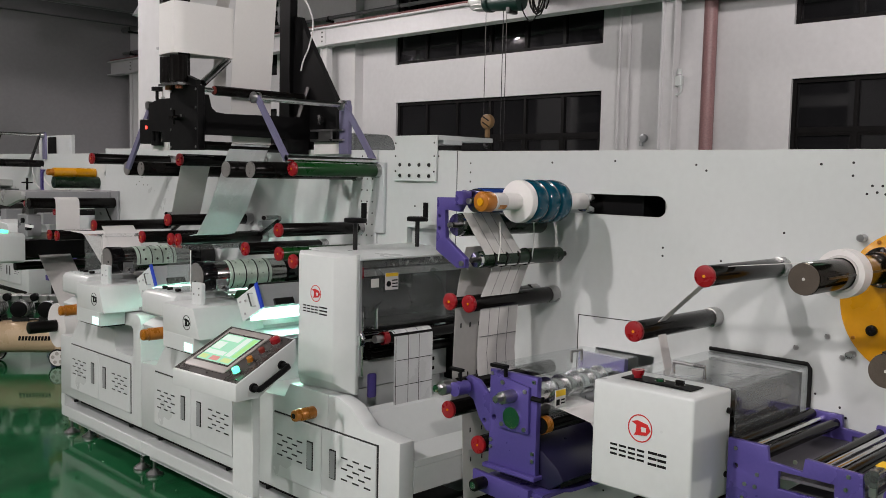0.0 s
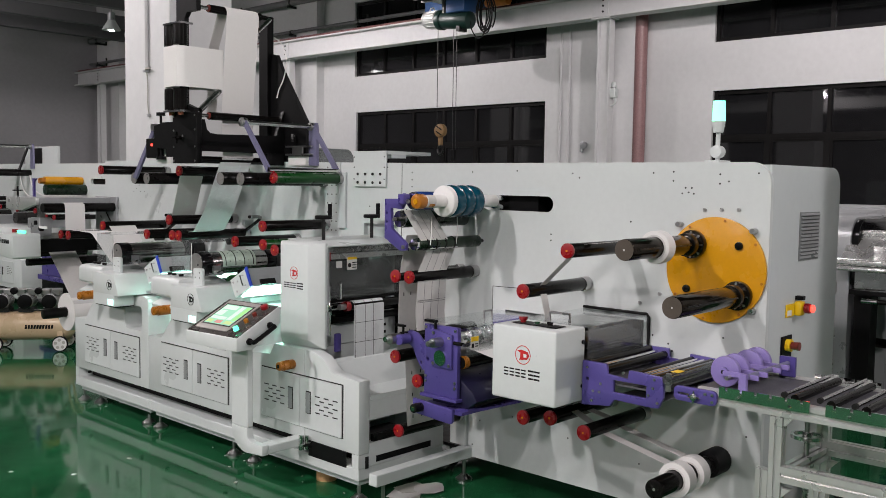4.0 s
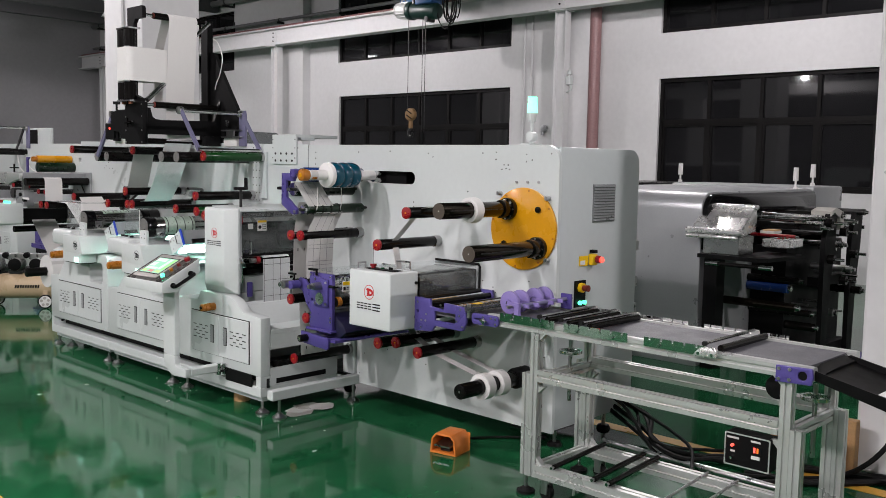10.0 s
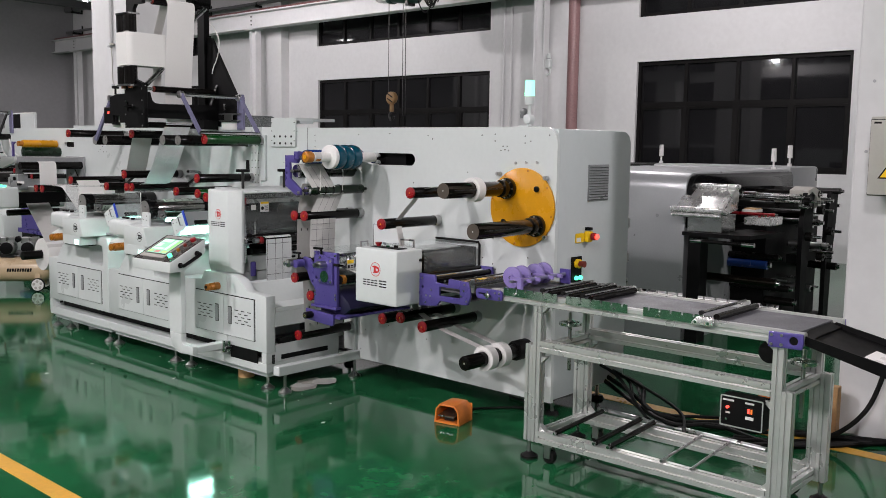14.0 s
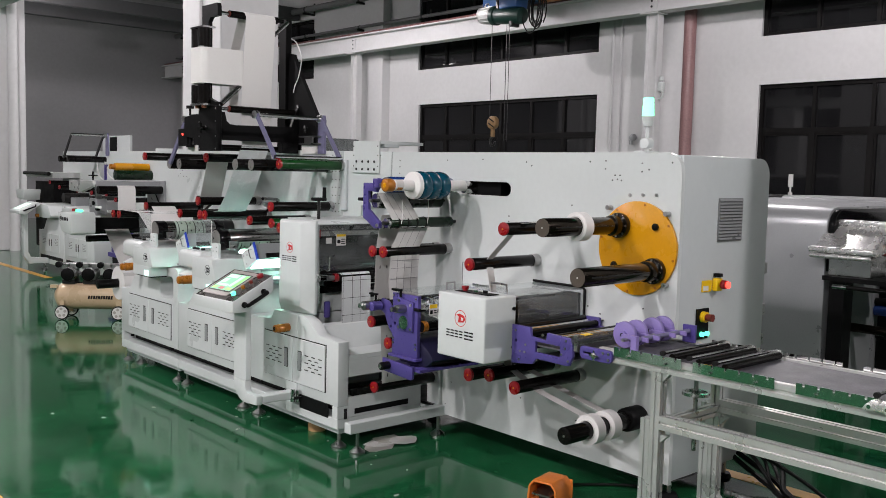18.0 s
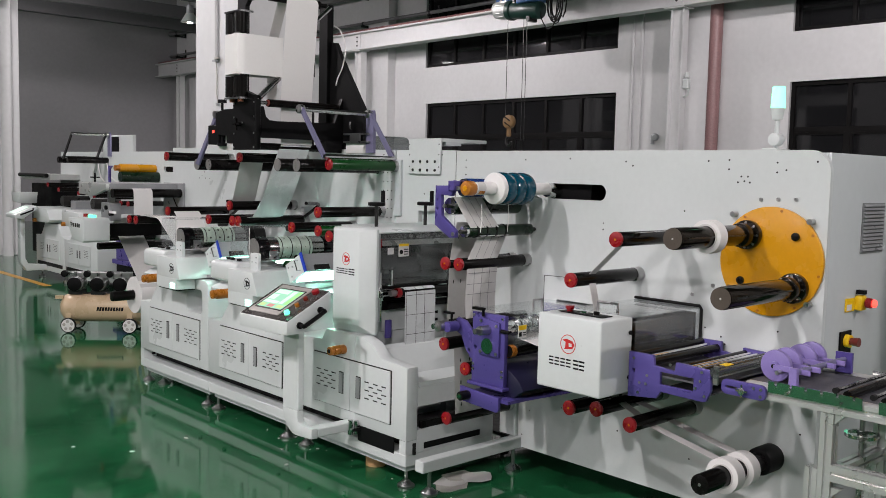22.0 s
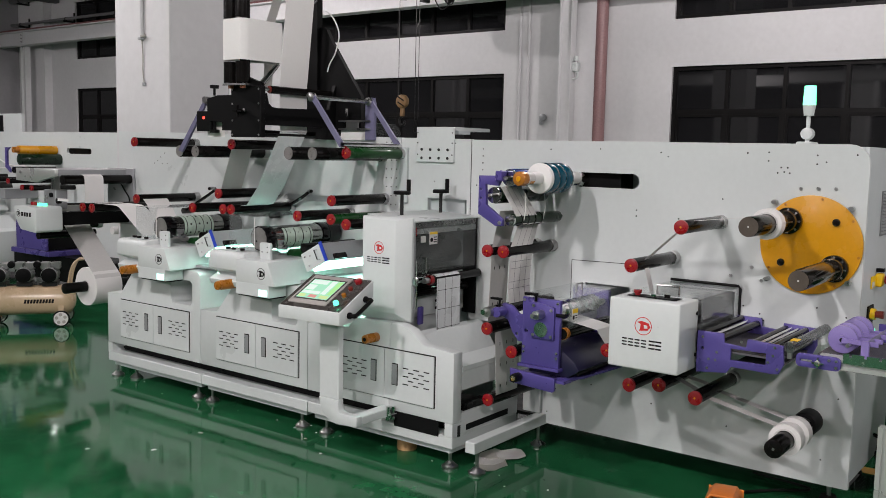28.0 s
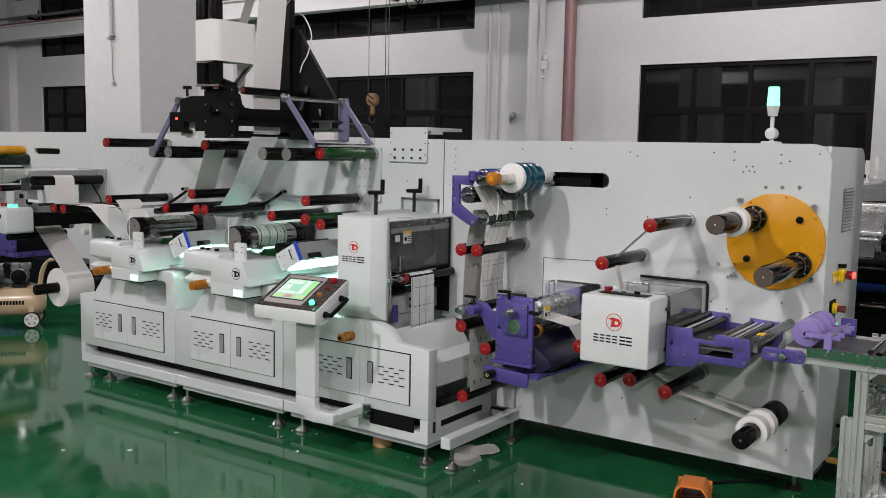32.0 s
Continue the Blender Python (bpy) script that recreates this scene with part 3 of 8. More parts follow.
for z, x, r, m in ((4.69, WX - 0.40, 0.022, REDPIPE), (4.87, WX - 0.25, 0.038, DUSTYPIPE), (5.52, WX - 0.25, 0.075, DUSTYPIPE)):
    wp = thing("wall_pipe", (x, 6.0, z), "horizontal dusty service pipe along the window wall", "pipe", group="wall pipes", kind="structure")
    part("pipe", bm_cyl((x, -13.8, z), (x, EY - 0.1, z), r, 12), m, wp)
    for y in [-9.0 + 2.24 * k for k in range(16)]:
        if r > 0.03:
            part("pipe_bracket", bm_plate("y", y - 0.02, y + 0.02, [(WX - 0.001, z - r - 0.05), (x - r - 0.03, z - r - 0.05), (x - r - 0.03, z - r - 0.002), (WX - 0.03, z - r - 0.002), (WX - 0.03, z + 0.18), (WX - 0.001, z + 0.18)]), DARKSTEEL, wp)
            part("pipe_clip", bm_cyl((x, y - 0.025, z), (x, y + 0.025, z), r + 0.008, 12), DARKSTEEL, wp)
for y in (8.42, 5.3):
    solid("tray_bracket", bm_plate("y", y, y + 0.05, [(WX - 0.62, 4.70), (WX - 0.001, 4.70), (WX - 0.001, 5.45), (WX - 0.05, 5.45), (WX - 0.05, 4.76), (WX - 0.62, 4.76)]), PLASTER, "white steel bracket carrying the cable tray", "bracket", group="tray brackets", kind="structure")
solid("cable_tray", bm_plate("y", 3.2, 8.6, [(WX - 0.60, 4.762), (WX - 0.28, 4.762), (WX - 0.28, 4.86), (WX - 0.29, 4.86), (WX - 0.29, 4.772), (WX - 0.59, 4.772), (WX - 0.59, 4.86), (WX - 0.60, 4.86)]), PLASTER, "white cable tray over the crane girder", "cable tray", kind="structure")
solid("down_pipe", bm_cyl((WX - 0.14, 6.83, 0), (WX - 0.14, 6.83, 5.6), 0.10, 16), FADEDPIPE, "dull red rain water pipe on the wall", "pipe", kind="structure")
for y in (8.28, 8.46):
    solid("conduit", bm_cyl((WX - 0.03, y, 0), (WX - 0.03, y, 5.6), 0.022, 10), PLASTER, "thin white cable conduit on the wall", "conduit", group="wall conduits", kind="structure")
jb = thing("junction_box", (WX - 0.52, 7.09, 2.93), "small white cable box with a round cap on the girder post", "junction box", group="junction boxes")
part("box", bm_box(WX - 0.56, WX - 0.47, 7.03, 7.128, 2.97, 3.12, 0.01), WHITE, jb)
part("round_cap", bm_cyl((WX - 0.515, 7.08, 3.14), (WX - 0.515, 7.08, 3.22), 0.045, 16, r2=0.03, bev=0.006), WHITE, jb)
part("cap_neck", bm_cyl((WX - 0.515, 7.08, 3.12), (WX - 0.515, 7.08, 3.14), 0.03, 12), GREYMETAL, jb)
part("bent_tube", bm_tube(smooth_line([(WX - 0.515, 7.05, 2.97), (WX - 0.515, 7.045, 2.90), (WX - 0.515, 7.08, 2.86), (WX - 0.515, 7.128, 2.85)]), 0.016, 8), WHITE, jb)
jb = thing("junction_box", (WX - 0.05, 7.95, 2.2), "small grey round cable outlet on the wall", "junction box", group="junction boxes")
part("box", bm_cyl((WX - 0.07, 7.95, 2.26), (WX - 0.002, 7.95, 2.26), 0.062, 16, bev=0.01), GREYMETAL, jb)
part("cable_gland", bm_cyl((WX - 0.04, 7.99, 2.14), (WX - 0.04, 7.99, 2.22), 0.03, 10), GREYMETAL, jb)
for y in (18.5, 21.0, 23.0):
    solid("roof_beam", bm_box(-15.9, WX - 0.05, y, y + 0.22, 5.35, 5.65), CEILPAINT, "grey roof beam across the hall", "beam", group="roof beams", kind="structure")

# big square concrete columns
for k, y0 in enumerate((-1.45, 7.07, 15.60)):
    c = solid("concrete_column", bm_box(3.95, 4.65, y0, y0 + 0.88, 0, ROOF, 0.012), PLASTER, "white painted square concrete column", "column", group="concrete columns", kind="structure")
solid("runway_girder", bm_box(3.98, 4.24, 8.0, EY - 0.05, 4.25, 4.65), PLASTER, "white girder between the concrete columns", "girder", kind="structure")
dp = thing("column_pipe", (4.25, 15.5, 0), "white drain pipe beside a concrete column", "pipe", kind="structure")
part("pipe", bm_cyl((4.4, 15.50, 0), (4.4, 15.50, 6.0), 0.085, 16), PLASTER, dp)
ns = thing("no_smoking_sign", (3.94, 16.0, 1.7), "round red and white no smoking sign on the column", "sign")
part("board", bm_box(3.942, 3.948, 15.86, 16.16, 1.62, 2.12), PAPER, ns)
part("ring", bm_plate("x", 3.941, 3.938, circle(16.01, 1.95, 0.13), [circle(16.01, 1.95, 0.10)]), REDINK, ns)
slash = bm_box(3.938, 3.941, -0.11, 0.11, -0.012, 0.012)
slash.transform(Matrix.Translation((0, 16.01, 1.95)) @ Matrix.Rotation(0.8, 4, "X"))
part("slash", slash, REDINK, ns)
part("caption_bar", bm_box(3.938, 3.941, 15.90, 16.12, 1.66, 1.76), REDINK, ns)

cl = thing("column_conduit", (3.94, 7.48, 2.24), "white cable conduit with a loose cable on the concrete column", "conduit", kind="structure")
part("tube", bm_cyl((3.928, 7.48, 2.66), (3.928, 7.48, ROOF - 0.01), 0.021, 12), PLASTER, cl)
part("tube_clip", bm_box(3.900, 3.9495, 7.455, 7.505, 2.645, 2.668, 0.003), GREYMETAL, cl)
part("hanging_lug", bm_box(3.905, 3.93, 7.40, 7.47, 2.67, 2.69, 0.003), BOXGREY, cl)
part("loose_cable", bm_tube(smooth_line([(3.93, 7.48, 2.66), (3.938, 7.475, 2.50), (3.938, 7.48, 2.35), (3.938, 7.46, 2.24)]), 0.006, 6), BOXGREY, cl)
part("cable_end", bm_box(3.925, 3.9495, 7.44, 7.48, 2.21, 2.24, 0.003), GREYMETAL, cl)
# unseen column row and girder, added to give the panes something to reflect
for y0 in (-9.98, -1.45, 7.07, 15.60):
    solid("concrete_column", bm_box(-8.6, -7.9, y0, y0 + 0.88, 0, ROOF, 0.012), PLASTER, "white painted square concrete column", "column", group="concrete columns", kind="structure")
solid("runway_girder", bm_box(-7.88, -7.62, -13.9, EY - 0.05, 4.25, 4.65), PLASTER, "unseen white girder added for the window reflections", "girder", kind="structure")

# floor lines
solid("floor_line", bm_box(0.44, 0.53, -13, 9.0, 0.0, 0.0025), LINEYELLOW, "worn yellow lane line painted on the floor", "floor line", group="floor lines", kind="structure")
solid("floor_line", bm_box(3.62, 3.72, -13, 1.25, 0.0, 0.0025), LINEYELLOW, "worn yellow lane line painted on the floor", "floor line", group="floor lines", kind="structure")
solid("floor_line", bm_box(3.50, 3.60, 11.2, 24.0, 0.0, 0.0025), LINEYELLOW, "worn yellow lane line painted on the floor", "floor line", group="floor lines", kind="structure")

# lamps under the roof
for x, y, z in LAMPS:
    hb = thing("high_bay_lamp", (x, y, z), "white bell shaped high bay lamp hanging on a rod", "ceiling lamp", group="high bay lamps")
    part("reflector", bm_cyl((x, y, z - 0.05), (x, y, z + 0.16), 0.21, 24, r2=0.09), WHITE, hb)
    part("lens", bm_cyl((x, y, z - 0.075), (x, y, z - 0.051), 0.05 if (x, y) == (9.6, 19.1) else 0.13, 24), LAMPLIT, hb, "glowing white lens")
    part("housing", bm_cyl((x, y, z + 0.16), (x, y, z + 0.34), 0.085, 16), GREYMETAL, hb)
    part("rod", bm_cyl((x, y, z + 0.34), (x, y, ROOF), 0.012, 8), GREYMETAL, hb)

# travelling crane with its hoist, hook and pendant ropes
cr = thing("overhead_crane", (8.0, 10.11, 4.66), "pale steel crane bridge beam across the bay", "crane", kind="structure")
part("bridge_beam", bm_plate("x", 4.1, 11.42, [(10.20, 4.76), (10.42, 4.76), (10.42, 4.785), (10.33, 4.785), (10.33, 5.03), (10.42, 5.03), (10.42, 5.06), (10.20, 5.06), (10.20, 5.03), (10.29, 5.03), (10.29, 4.785), (10.20, 4.785)]), PLASTER, cr)
part("end_carriage", bm_box(WX - 0.75, WX - 0.48, 9.60, 11.05, 4.665, 4.90, 0.02), HOISTBLUE, cr, "blue end carriage")
part("carriage_motor", bm_cyl((WX - 0.80, 9.02, 4.71), (WX - 0.80, 9.50, 4.71), 0.10, 18, bev=0.02), ORANGE, cr, "orange travel motor")
part("motor_mount", bm_box(WX - 0.86, WX - 0.62, 9.30, 9.62, 4.80, 4.86), DARKSTEEL, cr)
HX = 10.80
ho = thing("chain_hoist", (HX, 10.1, 4.2), "dark green hoist with a grey motor and blue box", "hoist")
HZ = 4.30
part("drum", bm_cyl((HX, 9.36, HZ - 0.05), (HX, 9.98, HZ + 0.01), 0.145, 22, bev=0.03), HOISTGREEN, ho)
part("drum_flange", bm_cyl((HX, 9.96, HZ + 0.01), (HX, 10.06, HZ + 0.02), 0.165, 22, bev=0.01), HOISTGREEN, ho)
part("rope_guide", bm_box(HX - 0.10, HX + 0.10, 9.52, 9.60, HZ - 0.22, HZ - 0.10, 0.01), DARKSTEEL, ho)
mt = part("motor", bm_cyl((HX, 10.05, HZ + 0.02), (HX, 10.33, HZ + 0.05), 0.145, 22, bev=0.02), MOTORGREY, ho, "pale grey ribbed motor")
for k in range(14):
    a = 2 * math.pi * k / 14
    part("fin", bm_box(HX + 0.148 * math.cos(a) - 0.006, HX + 0.148 * math.cos(a) + 0.006, 10.08, 10.28, HZ + 0.035 + 0.148 * math.sin(a) - 0.006, HZ + 0.035 + 0.148 * math.sin(a) + 0.006), MOTORGREY, mt)
part("fan_cover", bm_plate("y", 10.331, 10.36, circle(HX, HZ + 0.05, 0.14, 24), [circle(HX, HZ + 0.05, 0.085, 24)], bev=0.008), MOTORGREY, mt)
part("fan_grille", bm_cyl((HX, 10.33, HZ + 0.05), (HX, 10.345, HZ + 0.05), 0.084, 24), DARKSTEEL, mt)
part("fan_hub", bm_cyl((HX, 10.345, HZ + 0.05), (HX, 10.362, HZ + 0.05), 0.035, 14), MOTORGREY, mt)
part("control_box", bm_box(HX - 0.17, HX + 0.17, 9.36, 9.78, HZ + 0.08, HZ + 0.30, 0.025, 2), HOISTBLUE, ho, "blue control box")
part("trolley_plate", bm_box(HX - 0.12, HX + 0.12, 9.84, 9.90, HZ + 0.10, HZ + 0.50, 0.01), DARKSTEEL, ho)
part("trolley_bar", bm_box(HX - 0.04, HX + 0.04, 9.78, 10.46, HZ + 0.36, HZ + 0.42), DARKSTEEL, ho)
for y in (10.40, 10.70):
    part("trolley_wheel", bm_cyl((HX - 0.09, y, HZ + 0.50), (HX + 0.09, y, HZ + 0.50), 0.07, 18, bev=0.01), DARKSTEEL, ho)
part("lifting_eye", bm_tube([(HX, 10.16, HZ + 0.16), (HX, 10.20, HZ + 0.24), (HX, 10.26, HZ + 0.24), (HX, 10.30, HZ + 0.17)], 0.014, 6), BRIGHTALU, ho)
for k in range(6):
    a = [(HX - 0.10 + 0.03 * k, 9.03 + (0.13 + 0.012 * (k % 3)) * math.cos(2 * math.pi * i / 14 + k), HZ + 0.02 + (0.25 + 0.025 * (k % 4)) * math.sin(2 * math.pi * i / 14 + k)) for i in range(13)]
    part("cable_loop", bm_tube(a, 0.012, 6), RUBBER, ho)
part("hanging_cable", bm_tube(smooth_line([(HX, 9.38, HZ), (HX, 9.34, HZ - 0.20), (HX, 9.20, HZ - 0.36), (HX, 9.06, HZ - 0.26), (HX, 9.02, HZ + 0.1)]), 0.011, 6), RUBBER, ho)
for y, low in ((10.09, 2.5), (9.73, 2.15), (9.66, 2.15)):
    part("rope", bm_cyl((HX, y, low), (HX, y, 4.2), 0.006, 6), DARKSTEEL, ho)
part("pendant", bm_box(HX - 0.03, HX + 0.03, 9.66, 9.73, 1.95, 2.15, 0.006), BLACKPAINT, ho, "black pendant control")
part("hook_block", bm_cyl((HX - 0.05, 10.0, 2.47), (HX + 0.05, 10.0, 2.47), 0.115, 20, bev=0.02), HOOKPAINT, ho, "yellow striped hook block")
for k in (-1, 1):
    stripe = bm_box(HX - 0.052, HX + 0.052, -0.075, 0.075, -0.011, 0.011)
    stripe.transform(Matrix.Translation((0, 10.0, 2.47 + 0.045 * k)) @ Matrix.Rotation(0.5, 4, "X"))
    part("block_band", stripe, BLACKPAINT, ho)
part("hook_shank", bm_box(HX - 0.03, HX + 0.03, 9.965, 10.035, 2.22, 2.37, 0.01), HOOKPAINT, ho)
hook = [(HX, 10.0 + 0.06 * math.sin(a), 2.14 + 0.07 * math.cos(a)) for a in [radians(d) for d in range(0, 271, 30)]]
part("hook", bm_tube(hook, 0.022, 8), DARKSTEEL, ho)
ho.location += Vector((-0.15, -0.24, 0.0))


# ---------------------------------------------------------------- rewinding cabinet
PX = 2.90                    # face of the side frame
cab = thing("rewinding_cabinet", (3.3, 1.7, 0), "tall white finishing cabinet with rounded corners", "machine cabinet")
top, bot = 1.712, 0.132
slot = rounded(1.772, 2.25, 1.468, 1.546, 0.038)
edge = [(2.83, 0.66), (2.30, 0.66), (2.30, bot), (0.675, bot)] + [(0.765 + 0.09 * math.cos(radians(a)), top - 0.09 + 0.09 * math.sin(radians(a))) for a in (180, 165, 150, 135, 120, 105, 90)] + [(2.83, top)]
part("front_plate", bm_plate("x", PX, PX + 0.025, edge, [slot, [(1.80, 0.83), (2.06, 0.83), (2.06, 0.955), (1.80, 0.955)]]), WHITE, cab)
prof = [(PX + 0.026, bot + 0.01), (3.715, bot + 0.01)] + [(3.625 + 0.09 * math.cos(radians(a)), top - 0.10 + 0.09 * math.sin(radians(a))) for a in (0, 15, 30, 45, 60, 75, 90)] + [(PX + 0.026, top - 0.01)]
part("end_panel", bm_plate("y", 0.685, 0.70, prof, bev=0.004), SHELL, cab)
cove = [(3.625 + 0.09 * math.cos(radians(a)), top - 0.10 + 0.09 * math.sin(radians(a))) for a in (0, 15, 30, 45, 60, 75, 90)]
part("rounded_edge", bm_plate("y", 0.701, 2.83, cove + [(3.625, top - 0.03), (3.695, top - 0.10)]), SHELL, cab)
part("top_cover", bm_box(PX + 0.026, 3.624, 0.701, 2.83, top - 0.03, top - 0.01), SHELL, cab)
part("back_cover", bm_box(3.695, 3.715, 0.701, 2.83, bot + 0.01, top - 0.101), SHELL, cab)
part("bottom_pan", bm_box(PX + 0.026, 3.694, 0.701, 2.83, bot + 0.011, bot + 0.03), DARKSTEEL, cab)
part("back_door", bm_box(3.716, 3.74, 0.72, 1.7, bot + 0.1, top - 0.14, 0.008), SHELL, cab)
for z in (0.55, 0.72, 0.88, 1.1):
    part("hinge", bm_box(3.716, 3.75, 0.69, 0.72, z, z + 0.06, 0.004), STEEL, cab)
louver = part("louver", bm_box(3.235, 3.455, 0.680, 0.6845, 1.285, 1.50), VENTGREY, cab, "grey louvred vent")
for k in range(13):
    z = 1.295 + k * 0.0158
    part("slat", bm_plate("x", 3.242, 3.448, [(0.680, z), (0.671, z + 0.001), (0.680, z + 0.010)]), GREYMETAL, louver)
foot_pts = [(3.10, 0.80), (3.60, 0.80), (3.10, 2.6), (3.60, 2.6)]
for x, y in foot_pts:
    f = part("foot", bm_cyl((x, y, 0.0), (x, y, 0.022), 0.045, 20, r2=0.035), RUBBER, cab)
    part("foot_screw", bm_cyl((x, y, 0.022), (x, y, bot + 0.012), 0.012, 10), STEEL, f)
part("hatch_seam", bm_plate("x", PX - 0.0012, PX + 0.0002, [(2.148, 0.66), (2.148, 1.072), (1.80, 1.079), (1.80, 1.076), (2.145, 1.069), (2.145, 0.66)]), DARKSTEEL, cab)
part("plate_seam", bm_box(PX - 0.001, PX + 0.0002, 2.8305, 2.8325, 0.67, top), DARKSTEEL, cab)
part("rear_seam", bm_box(PX + 0.03, PX + 0.24, 0.675, 0.6855, 0.14, 0.143), DARKSTEEL, cab)
for y, z in [(0.73, 1.665), (1.12, 1.67), (1.12, 1.63), (1.22, 1.665), (1.66, 1.66), (1.62, 1.64), (2.0, 1.672), (2.3, 1.665), (2.75, 1.66), (2.75, 1.62), (2.75, 1.58), (2.75, 1.54), (1.06, 1.60), (1.03, 1.60), (1.045, 1.58), (1.075, 1.575), (1.02, 1.575), (0.86, 1.63), (0.90, 1.66), (0.90, 1.62), (1.55, 1.33), (1.55, 1.30), (1.78, 1.33), (1.78, 1.36), (1.33, 1.44),
             (1.27, 0.98), (1.20, 0.93), (1.12, 0.90), (1.10, 0.87), (0.86, 0.96), (0.73, 0.93), (0.72, 1.30), (2.22, 0.34), (0.74, 0.55), (2.0, 0.40), (1.65, 0.36), (1.25, 0.32), (0.80, 0.25), (2.27, 0.20)]:
    stamp("bolt_hole", "hole", lambda: bm_cyl((-0.0015, 0, 0), (0.0015, 0, 0), 0.0042, 8), DARKSTEEL, cab, (PX, y, z))
for y, z in [(0.964, 1.505), (0.887, 1.508), (0.81, 1.51), (1.17, 1.12), (1.12, 1.06), (1.27, 1.07)]:
    stamp("cap_screw", "screw", lambda: joined(bm_cyl((-0.006, 0, 0), (0.001, 0, 0), 0.0085, 12), bm_cyl((-0.0075, 0, 0), (-0.0055, 0, 0), 0.0045, 6)), STEEL, cab, (PX, y, z))

# turret disc with two air shafts
tur = thing("rewind_turret", (2.88, 0.905, 1.02), "round orange turret disc with two dark air shafts", "turret")
disc = part("disc", bm_cyl((PX - 0.016, 0.905, 1.25), (PX - 0.001, 0.905, 1.25), 0.228, 64, bev=0.002), YELLOW, tur)
for k in range(8):
    a = 2 * math.pi * k / 8 + 0.2
    part("disc_screw", bm_cyl((PX - 0.020, 0.905 + 0.216 * math.cos(a), 1.25 + 0.216 * math.sin(a)), (PX - 0.015, 0.905 + 0.216 * math.cos(a), 1.25 + 0.216 * math.sin(a)), 0.006, 8), AMBER, disc)
for y, z in ((0.795, 1.36), (1.03, 1.16)):
    part("stop_bush", bm_cyl((PX - 0.030, y, z), (PX - 0.015, y, z), 0.017, 16, bev=0.003), BLACK, disc)
for y, z in ((1.075, 1.44), (0.735, 1.425), (1.09, 1.075), (0.73, 1.09)):
    part("guide_bolt", bm_cyl((PX - 0.035, y, z), (PX - 0.001, y, z), 0.012, 10), STEEL, tur)
for y, z in ((1.004, 1.356), (0.79, 1.151)):
    s = part("air_shaft", bm_cyl((2.317, y, z), (PX - 0.03, y, z), 0.043, 28, bev=0.004), SHAFT, tur)
    part("shaft_flange", bm_cyl((PX - 0.045, y, z), (PX - 0.016, y, z), 0.062, 28, bev=0.003), SHAFT, s)
    part("shaft_collar", bm_cyl((PX - 0.10, y, z), (PX - 0.045, y, z), 0.050, 28, bev=0.003), SHAFT, s)
    part("end_face", bm_cyl((2.3145, y, z), (2.3172, y, z), 0.0415, 28), SHAFTFACE, s, "dull brown end face")
    part("centre_hole", bm_cyl((2.3138, y, z), (2.3147, y, z), 0.004, 10), LINER, s)
    for k in range(8):
        a = 2 * math.pi * k / 8
        part("flange_screw", bm_cyl((PX - 0.049, y + 0.053 * math.cos(a), z + 0.053 * math.sin(a)), (PX - 0.044, y + 0.053 * math.cos(a), z + 0.053 * math.sin(a)), 0.005, 8), STEEL, s)
    for k in range(3):
        a = 2 * math.pi * k / 3 + 1.0
        part("key_strip", bm_box(2.36, 2.78, y + 0.0435 * math.cos(a) - 0.003, y + 0.0435 * math.cos(a) + 0.003, z + 0.0435 * math.sin(a) - 0.003, z + 0.0435 * math.sin(a) + 0.003), DARKSTEEL, s)


def paper_core(x0, x1, y, z, r, inner, label):
    c = thing("paper_core", ((x0 + x1) / 2, y, z - r), label, "paper roll", group="small paper rolls")
    part("roll", bm_plate("x", x0, x1, circle(y, z, r, 40), [circle(y, z, inner + 0.008, 40)]), PAPER, c)
    part("core", bm_plate("x", x0 - 0.002, x1 + 0.002, circle(y, z, inner + 0.0078, 40), [circle(y, z, inner + 0.0012, 40)]), LINER, c)
    return c


paper_core(2.545, 2.60, 1.004, 1.356, 0.068, 0.044, "narrow white paper roll on the upper air shaft")

# lower waste rewinder
low = thing("waste_rewind_shaft", (2.6, 0.855, 0.38), "black waste rewind shaft on the cabinet front", "shaft")
s = part("shaft", bm_cyl((2.34, 0.855, 0.43), (PX, 0.855, 0.43), 0.040, 24, bev=0.004), BLACK, low)
part("hub", bm_cyl((PX - 0.12, 0.855, 0.43), (PX, 0.855, 0.43), 0.058, 24, bev=0.01), BLACKPAINT, low)
part("centre_hole", bm_cyl((2.3385, 0.855, 0.43), (2.3405, 0.855, 0.43), 0.006, 10), STEEL, s)
for x in (2.50, 2.62):
    paper_core(x, x + 0.055, 0.855, 0.43, 0.07, 0.041, "narrow white waste paper roll on the lower shaft")

# idler rollers on the cabinet
idl = thing("idler_rollers", (2.65, 1.6, 0.55), "black idler rollers with red caps on the cabinet front", "rollers")
for y, z in ((1.547, 0.574), (1.400, 0.599), (1.226, 0.569), (1.331, 1.328), (1.563, 1.135), (2.366, 1.137), (2.269, 1.140)):
    roller(idl, y, z, 2.395, PX, 0.031)

